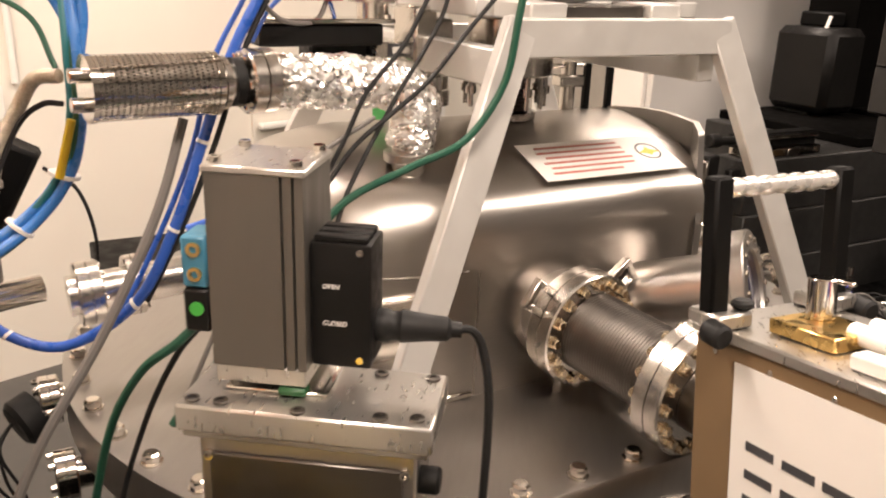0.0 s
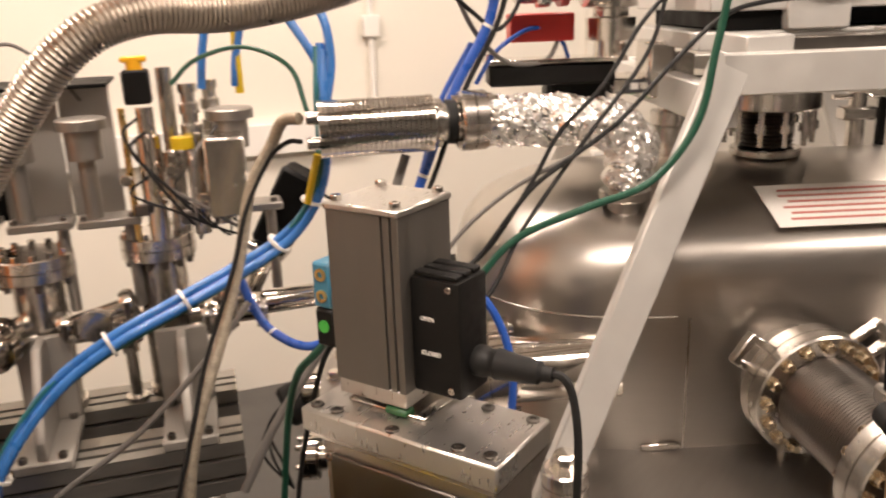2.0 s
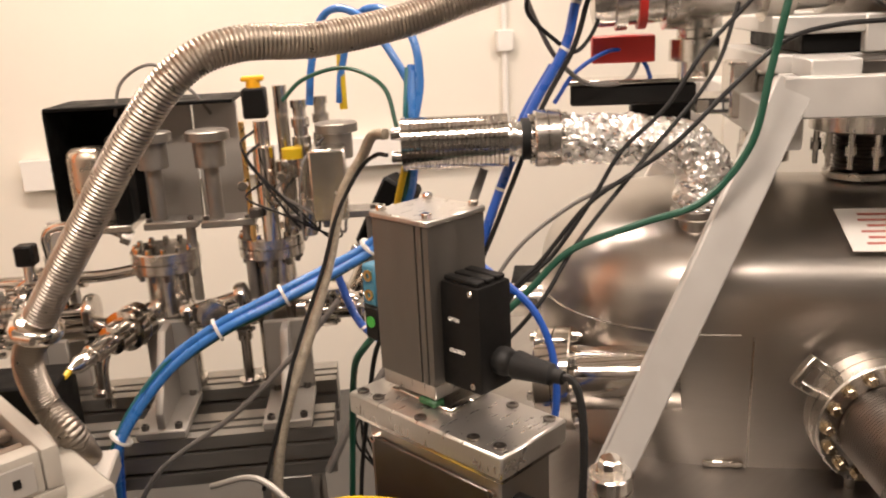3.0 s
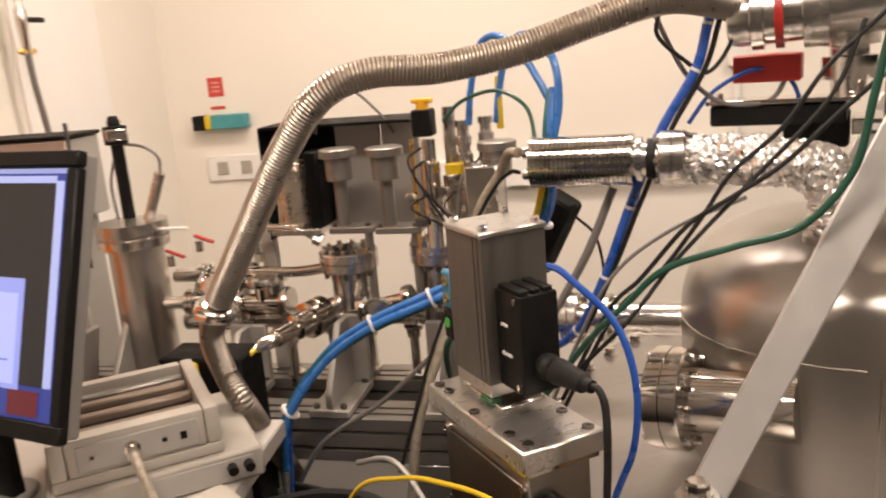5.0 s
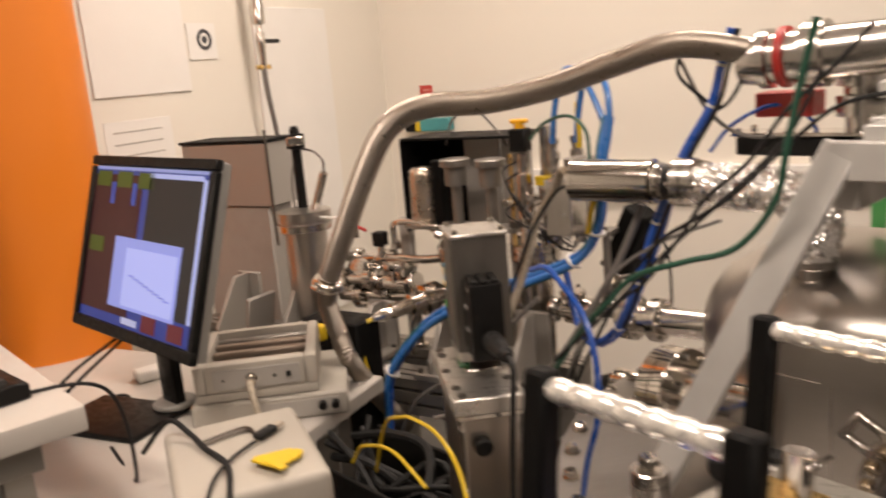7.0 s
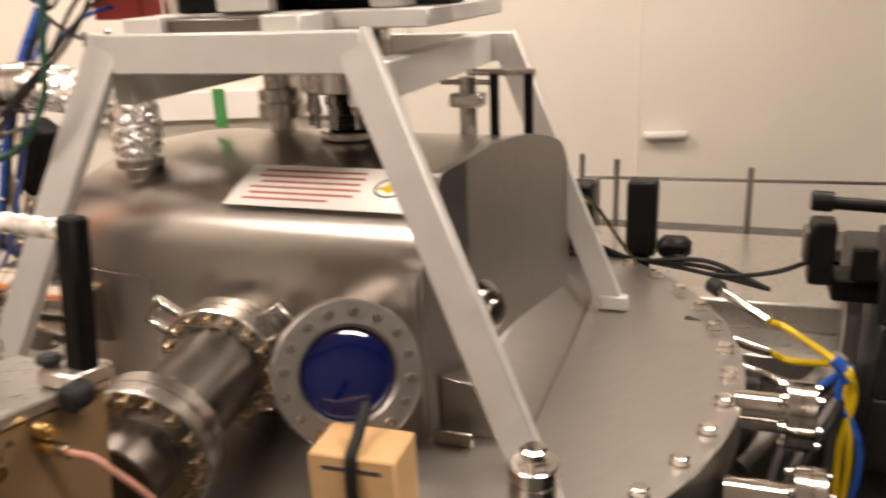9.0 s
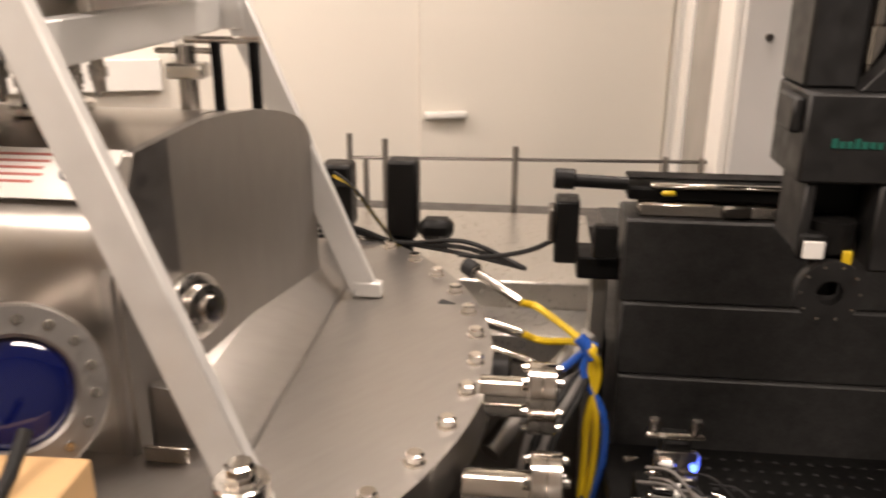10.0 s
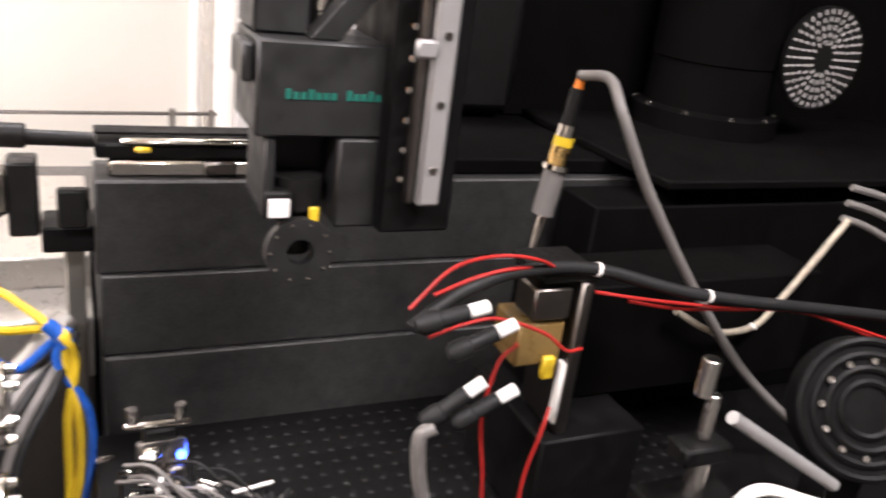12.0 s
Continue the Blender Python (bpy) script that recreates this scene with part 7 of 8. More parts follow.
    cable("yellow_cable", "thin yellow cable lying beside the control box", [(-0.12, 0.50, 1.26), (-0.1, 0.513, 1.291), (-0.061, 0.526, 1.312), (0.0, 0.547, 1.335), (0.06, 0.565, 1.345), (0.12, 0.59, 1.33)], 0.0026, YELLOW)
    # slanting black limit valve on the beam pipe
    sv = thing("angle_valve", "black pneumatic angle valve on a steel tee", "valve", Vector((-0.55, 1.07, 1.33)))
    a, b = Vector((-0.53, 1.08, 1.40)), Vector((-0.46, 1.115, 1.545))
    M = along(a, b)
    bm = bm_new()
    add_box(bm, (0.055, 0.06, 0.135), M @ Matrix.Translation((0, 0, 0.085)), 0.006)
    part("drive", bm, BLACK_PAINT, sv)
    bm = bm_new()
    add_box(bm, (0.058, 0.06, 0.012), M @ Matrix.Translation((0, 0, 0.008)), 0.002)
    part("plate", bm, STEEL_MACHINED, sv)
    bm = bm_new()
    add_cyl(bm, a - (b - a).normalized() * 0.07, a, 0.016, 20)
    part("stem", bm, STEEL_POLISHED, sv)
    for k in range(2):
        bm = bm_new()
        p = M @ Vector((0.028, 0, 0.06 + 0.035 * k))
        add_cyl(bm, p, M @ Vector((0.05, 0, 0.06 + 0.035 * k)), 0.008, 12)
        part("port", bm, RUBBER, sv)
    cable("black_cable", "thin black lead hanging from the angle valve", [(-0.44, 1.12, 1.50), (-0.40, 1.13, 1.47), (-0.38, 1.13, 1.40), (-0.39, 1.13, 1.31)], 0.0026, RUBBER)
    # dark clutter below the bench front
    bx = thing("black_cable_tray", "black plastic tray full of cables under the bench edge", "tray", Vector((-0.2, 0.62, 1.05)))
    TM = Matrix.Translation((-0.16, 0.60, 1.13)) @ Matrix.Rotation(radians(35), 4, "Z")
    bm = bm_new()
    add_box(bm, (0.40, 0.16, 0.012), TM @ Matrix.Translation((0, 0, -0.05)), 0.003)
    part("bottom", bm, BLACK_PLASTIC, bx)
    for y in (-0.08, 0.08):
        bm = bm_new()
        add_box(bm, (0.40, 0.008, 0.12), TM @ Matrix.Translation((0, y, 0.0165)), 0.002)
        part("side", bm, BLACK_PLASTIC, bx)
    for k in range(9):
        rnd = random.Random(k)
        bm = bm_new()
        add_tube(bm, [TM @ Vector((-0.19 + 0.095 * i, rnd.uniform(-0.06, 0.06), rnd.uniform(0.0, 0.11))) for i in range(5)], rnd.uniform(0.003, 0.008), 7, 6)
        part("lead", bm, RUBBER, bx)
    bm = bm_new()
    add_box(bm, (0.34, 0.12, 1.073 - FLOOR), Matrix.Translation((-0.16, 0.60, (1.0735 + FLOOR) / 2 - 0.0005)) @ Matrix.Rotation(radians(35), 4, "Z"), 0.004)
    part("stand", bm, BLACK_PAINT, bx)
    bb = thing("black_controller", "black motor controller box behind the table with a yellow plug", "controller", Vector((-0.60, 0.45, 1.2)))
    CM2 = Matrix.Translation((-0.63, 0.50, 0)) @ Matrix.Rotation(radians(50), 4, "Z")
    bm = bm_new()
    add_box(bm, (0.15, 0.08, 1.345 - FLOOR), CM2 @ Matrix.Translation((0, 0, (1.345 + FLOOR) / 2)), 0.004)
    part("case", bm, BLACK_PAINT, bb)
    bm = bm_new()
    add_box(bm, (0.022, 0.02, 0.034), CM2 @ Matrix.Translation((-0.01, -0.051, 1.325)), 0.004)
    part("plug", bm, YELLOW, bb, "yellow plug")


TEAL_CABLE = surface("teal_cable", (0.015, 0.14, 0.16), 0.4)
cables()

# ---- the dark instrument side ----
def block(parent, name, u0, u1, v0, v1, z0, z1, mat, label="", bev=0.003):
    bm = bm_new()
    add_box(bm, (u1 - u0, v1 - v0, z1 - z0), CM @ Matrix.Translation(((u0 + u1) / 2, (v0 + v1) / 2, (z0 + z1) / 2)), bev)
    return part(name, bm, mat, parent, label)


FZ = FLOOR - CO.z


def granite():
    g = thing("granite_base", "stepped black granite instrument base", "instrument base", cl(1.5, 0.4, FZ))
    block(g, "upper_block", 0.797, 2.6, 0.14, 0.235, 0.0405, 0.165, BLACK_GRANITE)
    block(g, "rear_block", 1.15, 2.6, 0.2355, 0.62, 0.0405, 0.165, BLACK_GRANITE)
    block(g, "middle_block", 0.80, 2.6, 0.134, 0.62, -0.075, 0.040, BLACK_GRANITE)
    block(g, "lower_block", 0.802, 2.6, 0.128, 0.62, FZ, -0.0755, BLACK_GRANITE)
    t = thing("breadboard_table", "black perforated optical breadboard table", "optical table", cl(1.5, -0.4, FZ))
    block(t, "board", 0.785, 2.6, -0.75, 0.118, -0.24, -0.185, BLACK_PAINT)
    block(t, "cabinet", 0.80, 2.56, -0.70, 0.10, FZ, -0.241, BLACK_PAINT)
    bm = bm_new()
    for i in range(30):
        for j in range(16):
            u, v = 0.86 + 0.025 * i, 0.09 - 0.025 * j
            add_lathe(bm, [(0.0042, 0), (0.0042, 0.0004)], CM @ Matrix.Translation((u, v, -0.1846)), 6)
    h = part("hole_pattern", bm, HOLE, t)
    h["kind"] = "stuff"
    # linear stage on top of the granite
    s = thing("linear_stage", "steel and black linear stage on the granite", "stage", cl(0.9, 0.2, 0.165))
    block(s, "lower_rail", 0.815, 1.05, 0.155, 0.22, 0.1655, 0.186, STEEL_POLISHED)
    block(s, "slide", 0.80, 1.04, 0.165, 0.22, 0.1865, 0.205, BLACK_PAINT)
    block(s, "bar", 0.83, 1.04, 0.157, 0.170, 0.2055, 0.213, STEEL_POLISHED)
    block(s, "cover", 0.80, 1.06, 0.18, 0.215, 0.2135, 0.2165, BLACK_PAINT)
    block(s, "carriage", 0.93, 0.97, 0.148, 0.1545, 0.168, 0.186, STEEL_DARK)
    block(s, "yellow_tag", 0.845, 0.865, 0.150, 0.1565, 0.197, 0.205, YELLOW)
    shared_part("screw", ("gr_screw",), cap_screw(0.006, 0.006), STEEL_POLISHED, s, CM @ Matrix.Translation((0.93, 0.1495, 0.14)) @ Matrix.Rotation(radians(90), 4, "X"))
    bm = bm_new()
    add_cyl(bm, cl(0.71, 0.17, 0.212), cl(0.80, 0.17, 0.209), 0.0095, 16)
    add_cyl(bm, cl(0.695, 0.17, 0.214), cl(0.725, 0.17, 0.213), 0.015, 16, 0.002)
    part("motor_shaft", bm, BLACK_PLASTIC, s)
    m = thing("stage_motor", "small black stage motor with cables", "motor", cl(0.72, 0.2, 0.0))
    block(m, "body", 0.70, 0.7345, 0.165, 0.215, 0.085, 0.180, BLACK_PLASTIC)
    block(m, "bracket", 0.69, 0.70, 0.16, 0.20, 0.12, 0.17, STEEL_DARK)
    block(m, "foot", 0.735, 0.80, 0.17, 0.24, 0.06, 0.0945, BLACK_PAINT)
    block(m, "clip", 0.755, 0.79, 0.15, 0.169, 0.10, 0.15, BLACK_PLASTIC)
    block(m, "post", 0.76, 0.785, 0.20, 0.24, FZ, 0.0595, ALU_DULL)
    cable("black_cable", "black cable trailing from the stage motor", [cl(0.70, 0.17, 0.12), cl(0.66, 0.2, 0.09), cl(0.60, 0.25, 0.06), cl(0.55, 0.28, 0.05)], 0.004, RUBBER)


def camera_arm():
    a = thing("microscope", "black upright microscope with green lettering beside a white rail", "microscope", cl(1.0, -0.1, 0.2))
    block(a, "side_box", 0.922, 0.934, -0.12, -0.06, 0.345, 0.382, SLATE_BLACK)
    block(a, "head", 0.934, 1.078, -0.13, -0.02, 0.295, 0.388, SLATE_BLACK)
    block(a, "leg_left", 0.945, 0.957, -0.125, -0.04, 0.215, 0.2945, SLATE_BLACK)
    block(a, "leg_right", 1.018, 1.085, -0.13, -0.03, 0.20, 0.2945, SLATE_BLACK)
    block(a, "recess", 0.957, 1.018, -0.08, -0.04, 0.215, 0.2945, BLACK_PLASTIC)
    block(a, "column", 0.935, 0.99, -0.10, -0.02, 0.3885, 0.75, SLATE_BLACK)
    for x, n in ((0.962, 7), (1.022, 5)):
        for i in range(n):
            block(a, "text_bar", x + 0.0074 * i, x + 0.0074 * i + 0.0054, -0.1312, -0.1304, 0.333, 0.343 if i in (0, 3) else 0.340, GREEN_INK, bev=0.0)
    bm = bm_new()
    p = cl(0.985, -0.10, 0.37)
    add_prism(bm, [(0, 0), (0.03, 0), (0.10, 0.085), (0.10, 0.12)], 0.03, CM @ Matrix(((1, 0, 0, 0.985), (0, 0, -1, -0.09), (0, 1, 0, 0.3885), (0, 0, 0, 1))), 0.001)
    part("gusset", bm, SLATE_BLACK, a)
    bm = bm_new()
    add_lathe(bm, [(0.016, 0), (0.016, 0.02), (0.022, 0.022), (0.022, 0.06), (0.012, 0.062), (0.012, 0.09)], Matrix.Translation(cl(1.012, -0.06, 0.389)), 18)
    part("knuckle", bm, STEEL_POLISHED, a)
    # lens under the arm
    bm = bm_new()
    add_lathe(bm, [(0.014, 0), (0.018, 0.002), (0.018, 0.05), (0.026, 0.052), (0.026, 0.085)], Matrix.Translation(cl(0.985, -0.10, 0.165)), 24)
    part("lens", bm, BLACK_PLASTIC, a)
    block(a, "sticker", 0.950, 0.971, -0.134, -0.1305, 0.214, 0.233, WHITE_PLASTIC, "white square sticker", 0.0005)
    block(a, "sticker_mount", 0.946, 0.975, -0.1300, -0.10, 0.21, 0.24, BLACK_PLASTIC)
    block(a, "yellow_chip", 0.993, 1.003, -0.128, -0.124, 0.206, 0.222, YELLOW, "yellow chip", 0.001)
    bm = bm_new()
    c = cl(0.985, -0.12, 0.175)
    add_lathe(bm, [(0.014, 0), (0.036, 0.0), (0.036, 0.012), (0.014, 0.012)], along(c, c - CV), 28, caps=False)
    rg = part("ring", bm, SLATE_BLACK, a)
    bolt_ring(rg, c - CV * 0.012, -CV, 0.031, 10, 0.0018, 0.0015, STEEL_POLISHED, 0, "cap")
    # white slotted rail
    r = thing("slotted_rail", "white aluminium rail with screw holes standing upright", "rail", cl(1.1, -0.17, 0.236))
    block(r, "rail", 1.091, 1.116, -0.172, -0.160, 0.236, 0.80, ALU_SATIN)
    block(r, "edge", 1.080, 1.0905, -0.165, -0.150, 0.236, 0.80, STEEL_DARK)
    for k in range(7):
        shared_part("screw", ("rail_screw",), cap_screw(0.004, 0.002), STEEL_DARK, r, CM @ Matrix.Translation((1.104, -0.1722, 0.275 + 0.066 * k)) @ Matrix.Rotation(radians(90), 4, "X"))
        shared_part("screw", ("edge_screw",), cap_screw(0.0035, 0.003), STEEL_POLISHED, r, CM @ Matrix.Translation((1.0745, -0.158, 0.262 + 0.03 * k)) @ Matrix.Rotation(radians(90), 4, "X"))
    for z in (0.385, 0.445):
        block(r, "bracket", 1.070, 1.0935, -0.180, -0.1725, z, z + 0.018, ALU_SATIN)
    block(r, "back_plate", 1.06, 1.14, -0.1495, -0.02, 0.20, 0.80, BLACK_PAINT)
    block(r, "beam", 0.99, 1.30, -0.15, 0.4495, 0.8005, 0.90, BLACK_PAINT)


def probe_and_plugs():
    p = thing("microscope_probe", "steel probe with yellow band and cable standing in the holder", "probe", cl(1.31, -0.05, 0.1))
    M = along(cl(1.308, -0.05, 0.11), cl(1.338, -0.05, 0.345))
    for name, prof, mat in (("tip", [(0.007, 0), (0.008, 0.07)], STEEL_POLISHED), ("body", [(0.014, 0.0705), (0.014, 0.13)], GREY_CABLE), ("collar", [(0.018, 0.1305), (0.018, 0.137)], STEEL_POLISHED), ("band", [(0.012, 0.1375), (0.012, 0.16)], BRASS), ("yellow_band", [(0.0125, 0.1605), (0.0125, 0.172)], YELLOW), ("nut", [(0.011, 0.1725), (0.011, 0.187)], STEEL_POLISHED), ("grip", [(0.009, 0.1875), (0.0085, 0.232)], BLACK_PLASTIC), ("boot", [(0.006, 0.2325), (0.005, 0.247)], ORANGE)):
        bm = bm_new()
        add_lathe(bm, prof, M, 16)
        part(name, bm, mat, p)
    cable("grey_cable", "grey cable arching from the probe down to the table", [cl(1.338, -0.05, 0.356), cl(1.345, -0.10, 0.362), cl(1.335, -0.15, 0.333), cl(1.391, -0.16, 0.238), cl(1.51, -0.16, 0.09), cl(1.63, -0.165, -0.035), cl(1.78, -0.18, -0.14), cl(1.95, -0.2, -0.177)], 0.0065, GREY_CABLE, 10)
    h = thing("plug_holder", "black and steel bracket plate with brass-coloured block", "bracket", cl(1.3, -0.2, -0.18))
    block(h, "plate", 1.292, 1.308, -0.20, -0.11, -0.05, 0.152, STEEL_DARK)
    block(h, "strip", 1.285, 1.2915, -0.20, -0.185, -0.035, 0.05, WHITE_PLASTIC)
    block(h, "cap", 1.24, 1.315, -0.20, -0.12, 0.1525, 0.165, BLACK_PLASTIC)
    block(h, "resin_block", 1.225, 1.2845, -0.19, -0.13, 0.045, 0.10, AMBER)
    block(h, "steel_block", 1.235, 1.284, -0.195, -0.15, 0.105, 0.145, STEEL_DARK)
    block(h, "yellow_tab", 1.258, 1.275, -0.20, -0.1905, 0.03, 0.06, YELLOW)
    block(h, "foot", 1.27, 1.42, -0.21, -0.02, -0.184, -0.0505, BLACK_PAINT)
    block(h, "side_wall", 1.3085, 1.75, -0.13, -0.02, -0.05, 0.11, BLACK_FLOCK)
    pl = thing("plug_cluster", "black cable plugs with white sleeves on red leads", "plug", cl(1.14, -0.25, 0.0))
    for (u, z, dx, dz) in ((1.136, 0.156, -0.05, -0.01), (1.171, 0.132, -0.055, -0.022), (1.146, 0.066, -0.03, -0.02), (1.185, 0.053, -0.045, -0.022)):
        q, d = cl(u, -0.25, z), (cl(u + dx, -0.25, z + dz) - cl(u, -0.25, z)).normalized()
        bm = bm_new()
        add_cyl(bm, q + d * -0.011, q + d * 0.011, 0.0075, 14, 0.001)
        part("sleeve", bm, WHITE_PLASTIC, pl, "white sleeve")
        bm = bm_new()
        add_lathe(bm, [(0.0085, 0), (0.0085, 0.03), (0.011, 0.032), (0.011, 0.05), (0.006, 0.056)], along(q + d * 0.0115, q + d), 14)
        part("plug", bm, RUBBER, pl)
    cable("grey_cable", "thick grey cable curling down from the plugs", [cl(1.10, -0.26, 0.03), cl(1.085, -0.26, 0.02), cl(1.09, -0.26, -0.03), cl(1.105, -0.26, -0.09), cl(1.11, -0.25, -0.178)], 0.008, GREY_CABLE, 10)
    for pts in ((cl(1.075, -0.22, 0.146), cl(1.117, -0.22, 0.188), cl(1.166, -0.22, 0.199), cl(1.213, -0.22, 0.193), cl(1.26, -0.2, 0.168)),
                (cl(1.10, -0.22, 0.16), cl(1.15, -0.22, 0.178), cl(1.20, -0.215, 0.182), cl(1.25, -0.2, 0.17)),
                (cl(1.10, -0.22, 0.112), cl(1.14, -0.22, 0.124), cl(1.178, -0.22, 0.127), cl(1.237, -0.22, 0.105), cl(1.27, -0.22, 0.080), cl(1.298, -0.21, 0.074)),
                (cl(1.20, -0.23, 0.10), cl(1.185, -0.22, 0.07), cl(1.177, -0.22, 0.0), cl(1.19, -0.22, -0.08), cl(1.20, -0.22, -0.18)),
                (cl(1.27, -0.21, 0.0), cl(1.258, -0.22, -0.025), cl(1.245, -0.22, -0.09), cl(1.245, -0.22, -0.18)),
                (cl(1.31, -0.20, 0.14), cl(1.373, -0.22, 0.135), cl(1.505, -0.22, 0.114), cl(1.622, -0.22, 0.099), cl(1.80, -0.22, 0.045)),
                (cl(1.35, -0.21, 0.13), cl(1.42, -0.215, 0.118), cl(1.51, -0.212, 0.108), cl(1.63, -0.21, 0.095), cl(1.82, -0.21, 0.03))):
        cable("red_lead", "thin red lead on the instrument table", [tuple(v) for v in pts], 0.0021, RED_CABLE)
    cable("black_cable", "black sheathed cable running across the holder", [tuple(v) for v in (cl(1.075, -0.23, 0.13), cl(1.10, -0.225, 0.145), cl(1.139, -0.22, 0.165), cl(1.203, -0.21, 0.176), cl(1.306, -0.2, 0.168), cl(1.456, -0.22, 0.134), cl(1.784, -0.22, 0.081), cl(2.2, -0.2, 0.0))], 0.0075, RUBBER, 10, (4, 5))
    cable("pale_lead", "pale braided lead sagging across the dark housing", [tuple(v) for v in (cl(1.479, -0.15, 0.078), cl(1.552, -0.15, 0.042), cl(1.62, -0.15, 0.044), cl(1.655, -0.15, 0.079), cl(1.69, -0.15, 0.125), cl(1.742, -0.15, 0.197))], 0.0045, BRAID, 8, (1, 2, 3))
    for k in range(3):
        cable("grey_cable", "grey leads entering the dark housing", [tuple(v) for v in (cl(1.742, -0.14, 0.24 - 0.022 * k), cl(1.80, -0.15, 0.228 - 0.025 * k), cl(1.95, -0.17, 0.19 - 0.04 * k))], 0.005, GREY_CABLE)
    c = thing("circuit_block", "small bare circuit block with a blue light and black wires", "electronics", cl(0.85, -0.1, -0.18))
    block(c, "bracket", 0.813, 0.883, -0.10, -0.095, -0.038, -0.03, STEEL_POLISHED)
    block(c, "board", 0.833, 0.868, -0.104, -0.07, -0.125, -0.0385, BLACK_PAINT)
    block(c, "chip_plate", 0.825, 0.878, -0.1054, -0.1042, -0.105, -0.05, STEEL_MACHINED)
    block(c, "relay", 0.856, 0.876, -0.116, -0.106, -0.10, -0.082, STEEL_DARK)
    block(c, "socket", 0.83, 0.85, -0.112, -0.1055, -0.09, -0.06, STEEL_POLISHED)
    block(c, "foot", 0.81, 0.89, -0.11, -0.04, -0.184, -0.1255, BLACK_PAINT)
    bm = bm_new()
    add_lathe(bm, [(0.0045, 0), (0.0045, 0.003), (0.0, 0.005)], CM @ Matrix.Translation((0.872, -0.106, -0.072)) @ Matrix.Rotation(radians(90), 4, "X"), 12)
    part("light", bm, glowing("blue_led", (0.08, 0.15, 1.0), 6.0), c, "small blue light")
    for u in (0.822, 0.872):
        bm = bm_new()
        add_cyl(bm, cl(u, -0.097, -0.0295), cl(u, -0.097, -0.012), 0.006, 12)
        part("stud", bm, STEEL_MACHINED, c)
    rnd = random.Random(77)
    for k in range(16):
        q = cl(0.80 + rnd.uniform(0.0, 0.10), -0.112 - rnd.uniform(0.0, 0.05), -0.125 + rnd.uniform(0.0, 0.075))
        d = (CU * rnd.uniform(-1, 1) - CV * rnd.uniform(0.2, 1) + UP * rnd.uniform(-0.3, 0.8)).normalized()
        bm = bm_new()
        add_lathe(bm, [(0.0022, 0), (0.0022, 0.008), (0.0034, 0.0085), (0.0034, 0.018), (0.0015, 0.019)], along(q, q + d), 10)
        part("terminal", bm, STEEL_POLISHED if k % 3 else WHITE_PLASTIC, c)
    for k in range(18):
        rnd = random.Random(300 + k)
        a = [0.80 + rnd.uniform(0, 0.09), -0.115 - rnd.uniform(0, 0.04), -0.10 + rnd.uniform(0, 0.05)]
        e = rnd.uniform(0.05, 0.15)
        cable("thin_wire", "thin wire looping from the circuit block to the table", [tuple(cl(*a)), tuple(cl(a[0] + e * 0.3, a[1] - 0.03, a[2] + 0.012)), tuple(cl(a[0] + e * 0.7, a[1] - 0.05, a[2] - 0.035)), tuple(cl(a[0] + e, a[1] - rnd.uniform(0.0, 0.05), -0.18))], rnd.uniform(0.0014, 0.0026), GREY_CABLE if k % 4 < 2 else RUBBER, 6)
    for k in range(14):
        rnd = random.Random(100 + k)
        cable("black_wire", "thin black wire lying in a tangle on the table", [tuple(cl(0.76 + 0.045 * i + rnd.uniform(-0.03, 0.03), -0.14 + rnd.uniform(-0.06, 0.05), -0.165 + rnd.uniform(0, 0.05))) for i in range(6)], rnd.uniform(0.0018, 0.0034), GREY_CABLE if k % 3 == 0 else RUBBER, 6)
    for k in range(5):
        rnd = random.Random(k)
        q = cl(0.92 + 0.015 * k, -0.15, -0.10 - 0.02 * k)
        bm = bm_new()
        add_cyl(bm, q, q + CU * 0.045 + UP * rnd.uniform(-0.01, 0.01), 0.0022, 8)
        solo("cable_tie", bm, WHITE_PLASTIC, "white cable tie end among the wires", "cable tie")


BLACK_FLOCK = surface("flat_black_housing", (0.0026, 0.0024, 0.0022), 0.7, 0.0, 0.25, 25, 0.05, 300)
BLACK_FLOCK.node_tree.nodes["Principled BSDF"].inputs["Specular IOR Level"].default_value = 0.03


